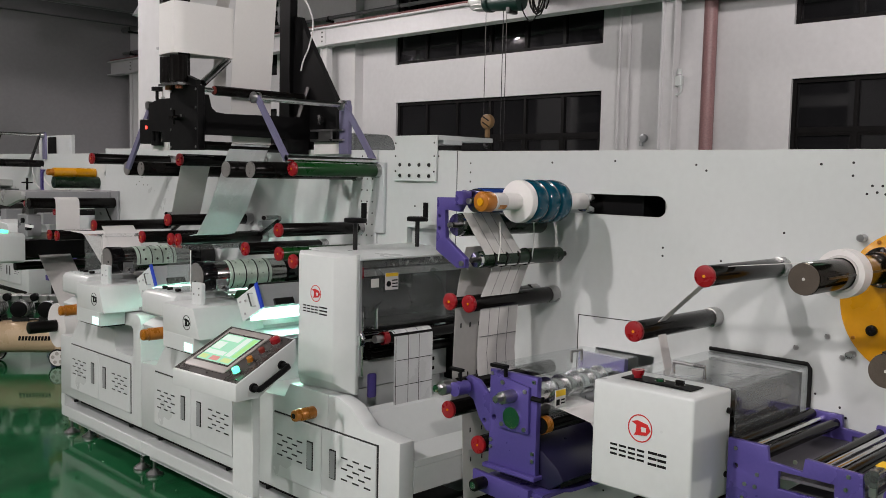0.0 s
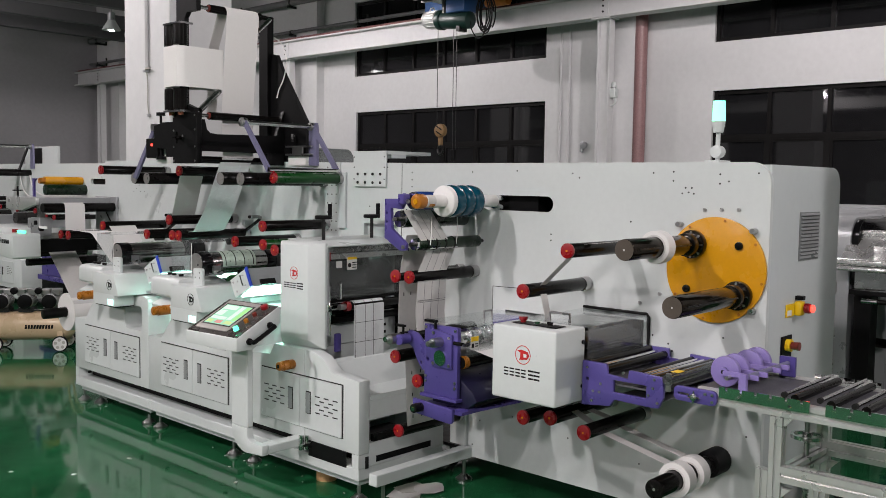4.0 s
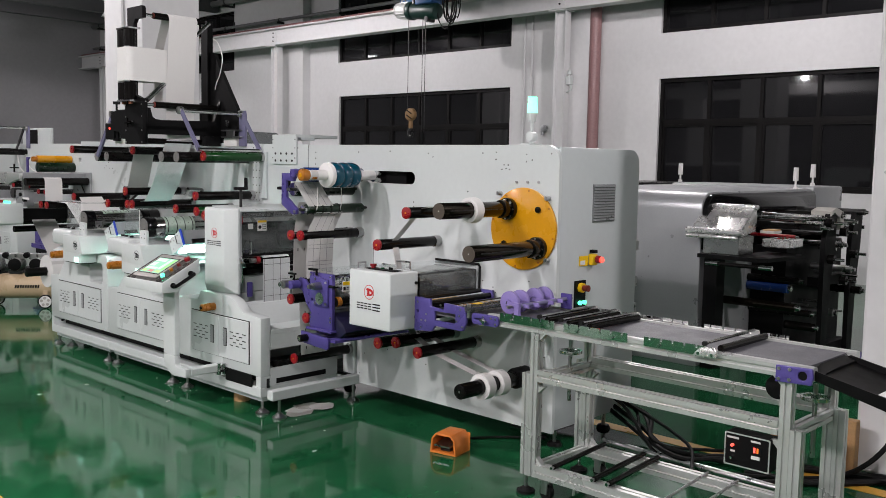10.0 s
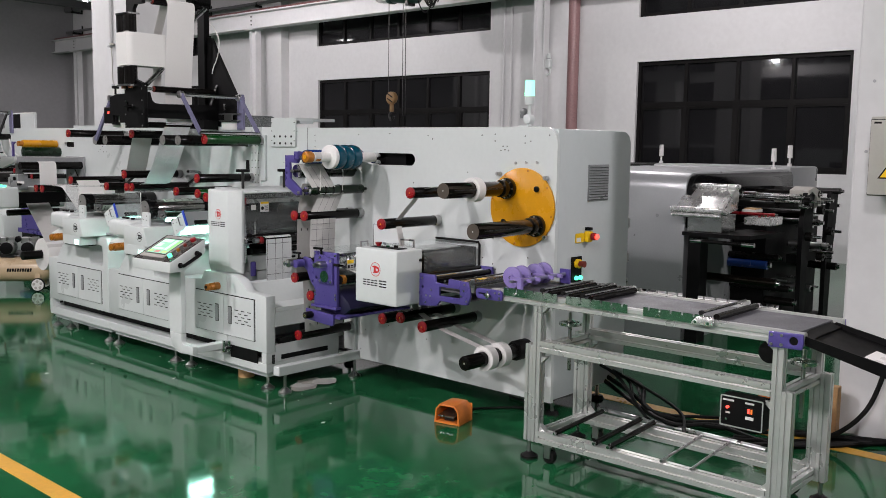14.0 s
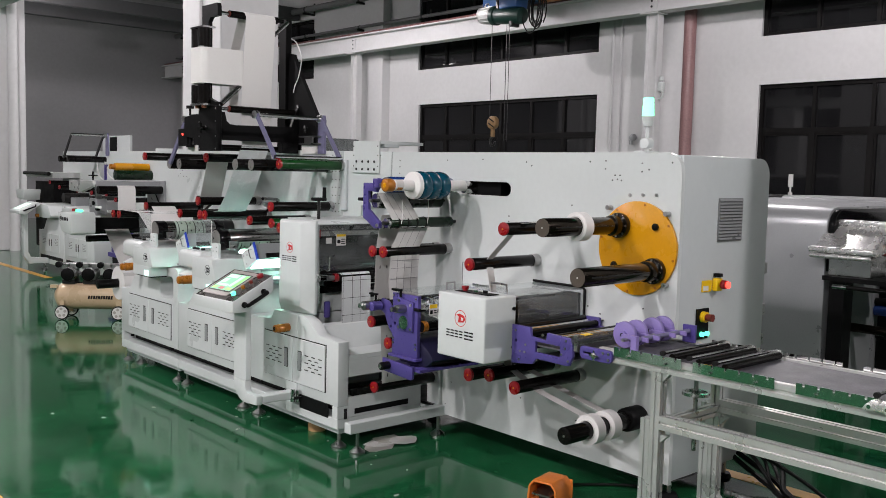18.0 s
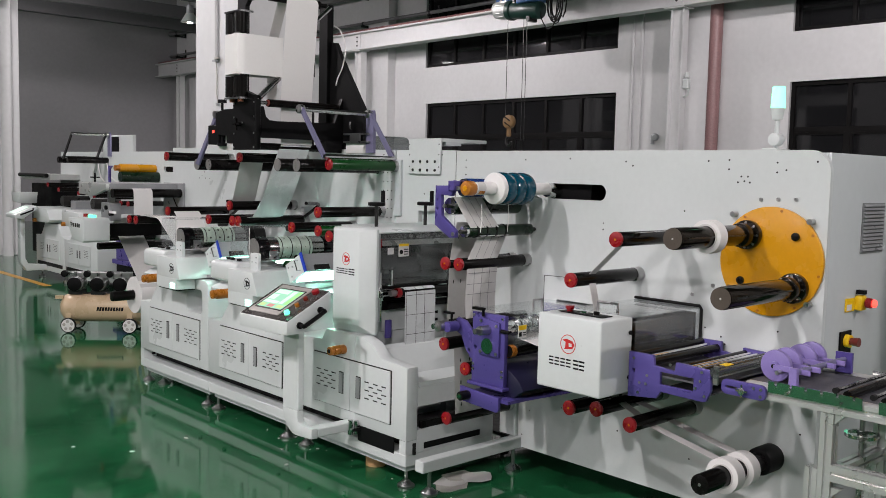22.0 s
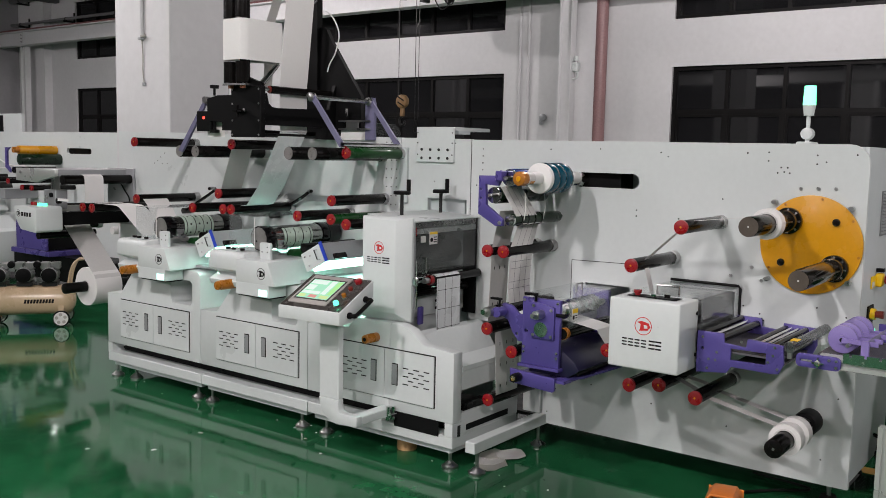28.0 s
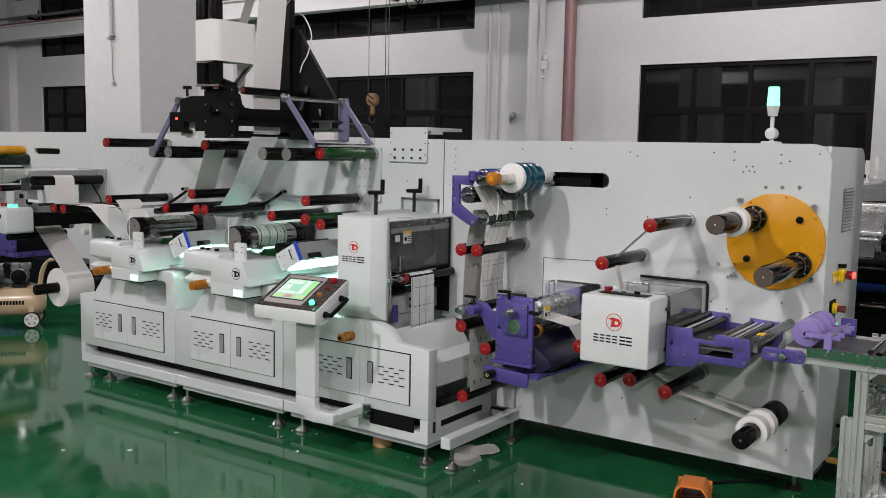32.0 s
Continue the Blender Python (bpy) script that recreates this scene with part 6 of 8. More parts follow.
part("chuck", bm_cyl((2.862, 2.117, 1.51), (2.90, 2.117, 1.51), 0.034, 20, r2=0.036), CHROME, rb)
part("spindle", bm_cyl((2.90, 2.117, 1.505), (3.05, 2.117, 1.505), 0.033, 20), CHROME, rb)
part("spindle_block", bm_box(2.95, 3.10, 1.9, 2.15, 1.44, 1.57), BLACKPAINT, rb)
for x in (2.47, 2.66):
    part("wire_guide", bm_tube([(x, 2.19, 1.44), (x, 2.185, 1.36), (x, 2.195, 1.30)], 0.0025, 5), PAPER, rb)


# ---------------------------------------------------------------- violet slitting station
sl = thing("slitting_station", (2.6, 1.99, 0.56), "violet slitting station with a clear cover", "slitter")
fp = part("front_plate", bm_plate("x", 2.352, 2.376, [(2.112, 0.60), (1.90, 0.60), (1.90, 0.935), (2.112, 0.935)], [circle(2.09, 0.765, 0.010, 10)], bev=0.003), PURPLE, sl)
part("foot_flange", bm_box(2.335, 2.395, 1.89, 2.125, 0.585, 0.60, 0.002), PURPLE, fp)
part("bearing_plate", bm_plate("x", 2.338, 2.352, [(2.055, 0.74), (1.925, 0.74), (1.925, 0.90), (2.055, 0.92)], bev=0.002), PURPLE, fp)
part("round_cover", bm_cyl((2.332, 1.995, 0.785), (2.339, 1.995, 0.785), 0.037, 24), POLISHED, fp)
part("spindle_nut", joined(bm_cyl((2.28, 1.995, 0.862), (2.338, 1.995, 0.862), 0.022, 20), bm_cyl((2.25, 1.995, 0.862), (2.28, 1.995, 0.862), 0.014, 6)), STEEL, fp, "grey steel spindle end")
for y, z in ((2.04, 0.755), (1.94, 0.755), (2.04, 0.90), (1.94, 0.885)):
    part("plate_screw", bm_cyl((2.333, y, z), (2.339, y, z), 0.008, 10), STEEL, fp)
for y, z in ((2.10, 0.66), (2.10, 0.685), (1.912, 0.65), (1.912, 0.675), (2.10, 0.92), (1.912, 0.92)):
    part("edge_screw", bm_cyl((2.347, y, z), (2.353, y, z), 0.007, 10), STEEL, fp)
part("lever", joined(bm_cyl((2.34, 2.03, 0.92), (2.34, 2.03, 0.955), 0.007, 8), bm_box(2.32, 2.345, 2.02, 2.085, 0.950, 0.962)), BLACKPAINT, fp, "black clamp lever")
part("lock_pin", bm_cyl((2.345, 1.915, 0.865), (2.345, 1.87, 0.865), 0.009, 8), BLACKPAINT, fp)
part("rear_plate", bm_box(2.862, 2.885, 1.90, 2.112, 0.60, 0.935), PURPLE, sl)
see_through(part("cover_top", bm_box(2.377, 2.895, 1.862, 2.115, 0.946, 0.950), CLEAR, sl, "clear acrylic cover"))
see_through(part("cover_side", bm_box(2.377, 2.895, 1.862, 1.866, 0.80, 0.946), CLEAR, sl))
part("cover_grip", bm_tube([(2.60, 1.95, 0.950), (2.60, 1.95, 0.988), (2.66, 1.95, 0.988), (2.66, 1.95, 0.950)], 0.0055, 8), STEEL, sl)
part("caution_label", bm_box(2.40, 2.455, 1.8595, 1.8615, 0.835, 0.895), PAPER, sl, "white and yellow caution label")
part("caution_head", bm_box(2.402, 2.453, 1.8583, 1.8594, 0.872, 0.893), SIGN, sl)
part("caution_bars", joined(bm_box(2.43, 2.45, 1.8583, 1.8594, 0.845, 0.85), bm_box(2.43, 2.45, 1.8583, 1.8594, 0.856, 0.861), bm_box(2.405, 2.422, 1.8583, 1.8594, 0.842, 0.862)), INK, sl)
for y, z, r, m in ((2.06, 0.86, 0.03, CHROME), (1.94, 0.875, 0.032, CHROME), (1.99, 0.80, 0.03, STEEL), (1.90, 0.77, 0.028, ROLLER), (2.09, 0.74, 0.025, ROLLER)):
    part("cross_roller", bm_cyl((2.377, y, z), (2.86, y, z), r, 20), m, sl)
part("copper_collar", bm_cyl((2.379, 1.90, 0.77), (2.41, 1.90, 0.77), 0.030, 20), AMBER, sl)
kn = None
for k in range(5):
    x = 2.45 + 0.075 * k
    kn = part("slit_knife", bm_cyl((x, 1.94, 0.875), (x + 0.01, 1.94, 0.875), 0.045, 28), CHROME, sl)
    part("knife_hub", bm_cyl((x + 0.01, 1.94, 0.875), (x + 0.03, 1.94, 0.875), 0.034, 20), DARKSTEEL, kn)
part("violet_shelf", bm_plate("y", 1.86, 2.14, [(2.345, 0.53), (2.88, 0.53), (2.88, 0.545), (2.345, 0.545)]), PURPLE, sl)
part("shelf_front", bm_plate("x", 2.325, 2.342, [(2.16, 0.500), (1.915, 0.485), (1.905, 0.495), (1.905, 0.555), (2.16, 0.570)], bev=0.002), PURPLE, sl)
part("shelf_wing", bm_plate("z", 0.545, 0.557, [(2.345, 1.90), (2.45, 1.82), (2.88, 1.78), (2.88, 1.90)]), PURPLE, sl)
# violet body under the cover, coloured darker for the shade there
part("violet_body", bm_plate("x", 2.38, 2.86, [(2.08, 0.558), (1.86, 0.558), (1.80, 0.60), (1.83, 0.64), (1.92, 0.70), (2.08, 0.70)], bev=0.003), SHADEDVIOLET, sl)
part("body_slot", bm_box(2.385, 2.85, 1.812, 1.8145, 0.575, 0.59), INK, sl)
part("turn_knob", bm_cyl((2.27, 2.105, 0.535), (2.326, 2.105, 0.535), 0.022, 18, bev=0.003), BLACK, sl)
part("knob_face", bm_cyl((2.267, 2.105, 0.535), (2.2705, 2.105, 0.535), 0.012, 14), CHROME, sl)
roller(sl, 2.345, 0.736, 2.379, PX, 0.031)
roller(sl, 2.196, 0.635, 2.385, PX, 0.031)
roller(sl, 2.348, 0.352, 2.410, PX, 0.031)
roller(sl, 1.68, 0.715, 2.42, PX, 0.031)
pv = part("pivot_arm", bm_plate("x", 2.378, 2.394, [(2.108, 0.70), (2.15, 0.70), (2.185, 0.74), (2.215, 0.80), (2.27, 0.825), (2.275, 0.86), (2.24, 0.885), (2.19, 0.875), (2.15, 0.84), (2.108, 0.83)], [circle(2.16, 0.735, 0.009, 10)], bev=0.002), PURPLE, sl)
part("pivot_hub", bm_cyl((2.30, 2.235, 0.845), (2.36, 2.235, 0.845), 0.026, 20), PURPLE, pv)
part("pivot_nut", bm_cyl((2.275, 2.275, 0.845), (2.34, 2.275, 0.845), 0.026, 20), STEEL, pv)
part("pivot_pin", bm_cyl((2.255, 2.285, 0.845), (2.275, 2.285, 0.845), 0.014, 12), CHROME, pv)
part("pivot_lever", joined(bm_cyl((2.33, 2.235, 0.87), (2.33, 2.235, 0.91), 0.006, 8), bm_box(2.32, 2.34, 2.225, 2.285, 0.905, 0.915)), BLACKPAINT, pv)
part("nip_roller", bm_cyl((2.352, 2.265, 0.845), (2.88, 2.265, 0.845), 0.03, 20), ROLLER, sl)

# ---------------------------------------------------------------- sheeting unit
sh = thing("sheeting_unit", (2.55, 1.3, 0.70), "white sheeting unit box with buttons and a clear hood", "sheeter")
bx = part("drive_box", bm_box(2.195, 2.405, 1.232, 1.562, 0.705, 1.016, 0.009, 3), WHITE, sh)
emblem(bx, 2.195, 1.397, 0.902, 0.040)
part("button_plate", bm_box(2.26, 2.33, 1.28, 1.51, 1.0185, 1.021), BLACKPAINT, bx)
part("stop_button", joined(bm_cyl((2.295, 1.475, 1.021), (2.295, 1.475, 1.030), 0.012, 14), bm_cyl((2.295, 1.475, 1.030), (2.295, 1.475, 1.044), 0.017, 18, r2=0.020)), RED, bx, "red mushroom button")
part("green_button", bm_cyl((2.295, 1.40, 1.021), (2.295, 1.40, 1.030), 0.011, 14), GREENPLATE, bx)
part("turn_switch", joined(bm_cyl((2.295, 1.335, 1.021), (2.295, 1.335, 1.028), 0.012, 14), bm_box(2.291, 2.299, 1.322, 1.348, 1.028, 1.036)), BLACK, bx)
for y in (1.40, 1.335):
    part("button_ring", bm_plate("z", 1.021, 1.0235, circle(2.295, y, 0.016, 18), [circle(2.295, y, 0.0125, 18)]), CHROME, bx)
for z in (0.77, 0.955):
    part("side_bolt", bm_cyl((2.385, 1.224, z), (2.385, 1.232, z), 0.009, 10), BLACK, bx)
see_through(part("hood_top", bm_box(2.407, 2.888, 1.225, 1.57, 1.012, 1.016), CLEAR, sh, "clear acrylic hood"))
see_through(part("hood_side", bm_box(2.407, 2.888, 1.218, 1.222, 0.86, 1.012), CLEAR, sh))
part("hood_seal", bm_tube([(2.888, 1.215, 0.84), (2.888, 1.215, 1.01), (2.888, 1.225, 1.024), (2.888, 1.57, 1.024)], 0.007, 8), RUBBER, sh, "black rubber hood seal")
part("hood_grip", bm_tube([(2.45, 1.45, 1.016), (2.45, 1.45, 1.052), (2.45, 1.345, 1.052), (2.45, 1.345, 1.016)], 0.006, 8), STEEL, sh)
part("inner_back", bm_box(2.866, 2.886, 1.24, 1.56, 0.83, 0.995), BLACKPAINT, sh)
part("steel_cover", bm_box(2.43, 2.86, 1.34, 1.56, 0.985, 0.99), STEEL, sh)
for y, z, r, m in ((1.50, 0.93, 0.045, SHAFT), (1.39, 0.93, 0.045, ROLLER), (1.285, 0.94, 0.042, SHAFT), (1.45, 0.85, 0.03, ROLLER), (1.27, 0.865, 0.032, ROLLER), (1.35, 0.86, 0.02, ROLLER)):
    part("knife_roller", bm_cyl((2.407, y, z), (2.88, y, z), r, 24), m, sh)
part("dark_core", bm_box(2.42, 2.87, 1.24, 1.56, 0.74, 0.82), BLACKPAINT, sh)
cheek = [(1.215, 0.70), (1.215, 0.885), (1.10, 0.885), (1.095, 0.845), (1.00, 0.838), (0.995, 0.875), (0.845, 0.868), (0.84, 0.79), (0.86, 0.745), (0.885, 0.742), (1.06, 0.745), (1.08, 0.715)]
hole = [(0.915, 0.775), (1.065, 0.775), (1.065, 0.825), (0.915, 0.825)]
for x in (2.362, 2.868):
    ck = part("cheek_plate", bm_plate("x", x, x + 0.016, cheek, [hole, circle(1.19, 0.81, 0.008, 10)], bev=0.002), PURPLE, sh)
    if x < 2.5:
        for y, z in ((1.19, 0.86), (1.165, 0.725), (1.16, 0.765), (1.13, 0.765), (1.125, 0.80), (0.885, 0.82), (0.905, 0.79), (0.865, 0.765), (1.02, 0.86), (0.88, 0.855)):
            part("cheek_screw", bm_cyl((x - 0.003, y, z), (x + 0.001, y, z), 0.006, 8), STEEL, ck)
part("feed_bed", bm_box(2.38, 2.866, 0.86, 1.20, 0.80, 0.808), BELT, sh)
part("lower_belt", bm_box(2.38, 2.866, 0.88, 1.06, 0.755, 0.762), BELT, sh)
for y, z, r, m in ((1.195, 0.872, 0.016, ROLLER), (1.16, 0.862, 0.010, CHROME), (1.12, 0.855, 0.017, ROLLER), (0.985, 0.852, 0.014, ROLLER), (0.955, 0.856, 0.008, CHROME), (0.925, 0.856, 0.008, CHROME), (0.895, 0.852, 0.016, ROLLER)):
    part("press_roller", bm_cyl((2.378, y, z), (2.868, y, z), r, 16), m, sh)
part("exit_shaft", bm_cyl((2.345, 0.815, 0.868), (2.90, 0.815, 0.868), 0.022, 20), SMOKE, sh, "clear exit tube")
part("exit_shaft_core", bm_cyl((2.35, 0.815, 0.868), (2.90, 0.815, 0.868), 0.010, 12), CHROME, sh)
part("exit_bracket", bm_box(2.350, 2.361, 0.806, 0.826, 0.82, 0.892, 0.002), STEEL, sh)
part("caution_label", bm_box(2.40, 2.45, 0.80, 0.83, 0.888, 0.8905), SIGN, sh)

# ---------------------------------------------------------------- conveyor
def slotted(axis, a0, a1, u, v, w):
    """A square aluminium extrusion with a groove in each side, about (u, v)."""
    h, g, d = w / 2, w * 0.11, w * 0.22
    loop = []
    for k in range(4):
        c, s_ = math.cos(k * math.pi / 2), math.sin(k * math.pi / 2)
        for p, q in ((h, -h), (h, -g), (h - d, -g), (h - d, g), (h, g)):
            loop.append((u + p * c - q * s_, v + p * s_ + q * c))
    return bm_plate(axis, a0, a1, loop)


cv = thing("conveyor_table", (2.67, -0.1, 0), "aluminium profile delivery conveyor with a grey belt", "conveyor")
FX, KX = 2.385, 2.835        # front and back rails
LY, RY = 0.395, -0.835       # leg rows
for x in (FX, KX):
    part("leg", slotted("z", 0.095, 0.8, x, LY, 0.045), ALU, cv)
    part("leg", slotted("z", 0.095, 0.82, x, RY, 0.045), ALU, cv)
    part("lower_leg", slotted("z", 0.095, 0.60, x, LY + 0.046, 0.045), ALU, cv)
    part("lower_leg", slotted("z", 0.095, 0.60, x, RY - 0.046, 0.045), ALU, cv)
    part("middle_rail", slotted("y", RY + 0.024, LY - 0.024, x, 0.598, 0.056), ALU, cv)
    part("bottom_rail", slotted("y", RY + 0.024, LY - 0.024, x, 0.13, 0.06), ALU, cv)
    part("belt_rail", bm_plate("y", RY - 0.10, 0.70, [(x - 0.02, 0.802), (x + 0.02, 0.802), (x + 0.02, 0.85), (x + 0.012, 0.857), (x - 0.012, 0.857), (x - 0.02, 0.85), (x - 0.02, 0.835), (x - 0.012, 0.831), (x - 0.012, 0.821), (x - 0.02, 0.817)]), ALU, cv)
for y in (LY, RY):
    part("cross_rail", slotted("x", FX + 0.024, KX - 0.024, y, 0.575, 0.045), ALU, cv)
    part("cross_rail", slotted("x", FX + 0.024, KX - 0.024, y, 0.13, 0.045), ALU, cv)
part("belt", bm_box(FX + 0.022, KX - 0.022, RY - 0.06, 0.72, 0.837, 0.849), BELT, cv, "dark grey belt")
part("belt_return", bm_box(FX + 0.03, KX - 0.03, RY - 0.06, 0.72, 0.79, 0.795), BELT, cv)
for y in (-0.88, 0.70):
    part("belt_drum", bm_cyl((FX + 0.022, y, 0.82), (KX - 0.022, y, 0.82), 0.027, 20), DARKSTEEL, cv)
brk = part("end_bracket", bm_plate("x", FX - 0.036, FX - 0.021, [(-0.795, 0.785), (-0.935, 0.79), (-0.94, 0.82), (-0.935, 0.854), (-0.795, 0.850)], [circle(-0.90, 0.822, 0.018, 16)], bev=0.002), PURPLE, cv)
for y, z in ((-0.808, 0.798), (-0.85, 0.80), (-0.808, 0.838), (-0.85, 0.84)):
    part("bracket_bolt", bm_cyl((FX - 0.040, y, z), (FX - 0.035, y, z), 0.007, 8), STEEL, brk)
# black disc added in the bracket hole to make it look shaded
part("hole_shade", bm_cyl((FX - 0.030, -0.90, 0.822), (FX - 0.020, -0.90, 0.822), 0.0175, 16), BLACKPAINT, brk)
part("end_bracket", bm_plate("x", KX + 0.021, KX + 0.036, [(-0.79, 0.785), (-0.935, 0.785), (-0.935, 0.85), (-0.79, 0.85)]), PURPLE, cv)
hd = part("head_bracket", bm_plate("x", FX - 0.036, FX - 0.021, rounded(0.615, 0.79, 0.797, 0.853, 0.020), [rounded(0.725, 0.772, 0.82, 0.829, 0.004)], bev=0.002), PURPLE, cv)
kn = part("star_knob", joined(bm_cyl((FX - 0.062, 0.70, 0.822), (FX - 0.036, 0.70, 0.822), 0.007, 10), bm_cyl((FX - 0.056, 0.70, 0.822), (FX - 0.042, 0.70, 0.822), 0.014, 8, bev=0.002)), CHROME, hd)
part("knob_wing", bm_box(FX - 0.054, FX - 0.046, 0.676, 0.724, 0.8185, 0.8255, 0.002), CHROME, kn)
part("knob_wing", bm_box(FX - 0.054, FX - 0.046, 0.6965, 0.7035, 0.798, 0.846, 0.002), CHROME, kn)
for y, z in ((0.632, 0.812), (0.632, 0.838), (0.66, 0.838)):
    part("bracket_bolt", bm_cyl((FX - 0.040, y, z), (FX - 0.035, y, z), 0.006, 8), STEEL, hd)


def guide_plate(x, y0, y1, m):
    """A notched guide plate that stands on the rail."""
    z0, z1 = 0.833, 0.874
    n = max(3, int((y0 - y1) / 0.055))
    loop = [(y1, z0), (y0, z0), (y0, z1)]
    step = (y0 - y1) / n
    for k in range(n):
        yc = y0 - (k + 0.5) * step
        loop += [(yc + 0.0045, z1), (yc + 0.0045, z1 - 0.016), (yc - 0.0045, z1 - 0.016), (yc - 0.0045, z1)]
    loop += [(y1, z1)]
    g = part("guide_plate", bm_plate("x", x - 0.003, x + 0.003, loop), m, cv, "notched guide plate")
    for k in range(n):
        yc = y0 - (k + 0.5) * step
        part("slot_pin", bm_cyl((x - 0.005, yc, z1 - 0.017), (x + 0.005, yc, z1 - 0.017), 0.0055, 8), CHROME, g)
    for f in (0.22, 0.78):
        y = y0 + (y1 - y0) * f
        part("guide_screw", bm_cyl((x - 0.016, y, z0 + 0.010), (x - 0.003, y, z0 + 0.010), 0.006, 8), CHROME, g)


for y0, y1 in ((0.61, 0.278), (0.224, -0.12), (-0.203, -0.535)):
    guide_plate(FX - 0.025, y0, y1, POLISHED)
for y0, y1 in ((0.14, -0.14), (-0.225, -0.475), (-0.53, -0.63), (0.45, 0.20)):
    guide_plate(KX + 0.024, y0, y1, POLISHED)
for y, gap in ((0.37, 0.028), (0.245, 0.028), (0.13, 0.028), (-0.485, 0.060)):
    r = part("hold_down_roller", bm_cyl((FX + 0.005, y - gap, 0.868), (KX - 0.03, y - gap, 0.868), 0.0155, 16), ROLLER, cv)
    part("roller_rod", bm_cyl((FX - 0.022, y, 0.884), (KX - 0.01, y, 0.884), 0.0075, 10), CHROME, r)
    part("rod_end", bm_cyl((FX - 0.028, y, 0.884), (FX - 0.012, y, 0.884), 0.0105, 10), RUBBER, r)
    part("rod_saddle", bm_box(KX - 0.012, KX + 0.004, y - 0.02, y + 0.012, 0.857, 0.886, 0.002), ALU, r)
blk = part("roller_block", bm_plate("x", FX - 0.045, FX - 0.029, [(-0.445, 0.832), (-0.548, 0.834), (-0.55, 0.862), (-0.543, 0.872), (-0.532, 0.860), (-0.525, 0.872), (-0.512, 0.872), (-0.505, 0.860), (-0.497, 0.872), (-0.475, 0.868), (-0.455, 0.848)], bev=0.002), BRIGHTALU, cv)
for y, z in ((-0.47, 0.845), (-0.53, 0.845)):
    part("block_screw", bm_cyl((FX - 0.049, y, z), (FX - 0.044, y, z), 0.007, 8), CHROME, blk)
for x in (FX, KX):
    for y, sgn in ((LY, -1), (RY, 1)):
        for z, up in ((0.545, -1), (0.16, 1), (0.80, -1)):
            part("corner_gusset", bm_plate("x", x - 0.014, x + 0.014, [(y + sgn * 0.0235, z), (y + sgn * 0.058, z), (y + sgn * 0.0235, z + up * 0.035)]), ALU, cv)
part("drive_chain_case", bm_cyl((FX + 0.03, -0.775, 0.745), (FX + 0.06, -0.775, 0.745), 0.048, 24, bev=0.004), BLACKPAINT, cv)
part("wheel_arm", bm_cyl((FX + 0.03, 0.61, 0.895), (KX - 0.02, 0.61, 0.895), 0.008, 10), STEEL, cv)
for k, x in enumerate((2.46, 2.54, 2.66, 2.74)):
    w = part("press_wheel", joined(bm_cyl((x, 0.64, 0.91), (x + 0.022, 0.64, 0.91), 0.058, 32, bev=0.004), bm_cyl((x - 0.012, 0.64, 0.91), (x + 0.03, 0.64, 0.91), 0.018, 16)), WHEELVIOLET, cv, "light violet pressing wheel")
    part("wheel_bore", bm_cyl((x - 0.0135, 0.64, 0.91), (x - 0.0115, 0.64, 0.91), 0.009, 12), INK, w)
    part("wheel_strut", bm_box(x - 0.018, x - 0.008, 0.50, 0.64, 0.897, 0.917, 0.002), WHEELVIOLET, w)
part("wheel_post", bm_box(FX + 0.01, FX + 0.03, 0.525, 0.555, 0.855, 0.925, 0.002), WHEELVIOLET, cv)
part("wheel_bar", bm_cyl((FX + 0.02, 0.54, 0.908), (KX + 0.02, 0.54, 0.908), 0.010, 12), LILAC, cv)
part("wheel_post", bm_box(KX - 0.026, KX - 0.010, 0.51, 0.575, 0.855, 0.935, 0.002), PURPLE, cv)
for x, y in ((FX, LY + 0.046), (FX, RY - 0.046), (KX, LY + 0.046), (KX, RY - 0.046)):
    f = part("level_foot", joined(bm_cyl((x, y, 0), (x, y, 0.014), 0.045, 20), bm_cyl((x, y, 0.014), (x, y, 0.032), 0.038, 20, r2=0.016)), RUBBER, cv)
    part("foot_screw", bm_cyl((x, y, 0.03), (x, y, 0.096), 0.009, 10), STEEL, f)
    yy = y + (-0.13 if y > 0 else 0.13)
    c = part("caster", bm_cyl((x - 0.018, yy, 0.034), (x + 0.018, yy, 0.034), 0.034, 24, bev=0.006), RUBBER, cv)
    part("caster_fork", joined(bm_box(x - 0.028, x - 0.02, yy - 0.018, yy + 0.018, 0.03, 0.096), bm_box(x + 0.02, x + 0.028, yy - 0.018, yy + 0.018, 0.03, 0.096), bm_box(x - 0.03, x + 0.03, yy - 0.03, yy + 0.03, 0.090, 0.099)), STEEL, c)
for x, y in ((2.66, LY), (2.66, RY)):
    part("height_screw", bm_cyl((x, y, 0.42), (x, y, 0.73), 0.010, 12), STEEL, cv)
    hw = part("height_wheel", bm_plate("z", 0.665, 0.679, circle(x, y, 0.06, 28), [circle(x, y, 0.048, 28)]), CHROME, cv, "dark chromed height handwheel")
    part("wheel_spokes", joined(bm_box(x - 0.05, x + 0.05, y - 0.006, y + 0.006, 0.667, 0.677), bm_cyl((x, y, 0.655), (x, y, 0.69), 0.018, 14)), CHROME, hw)
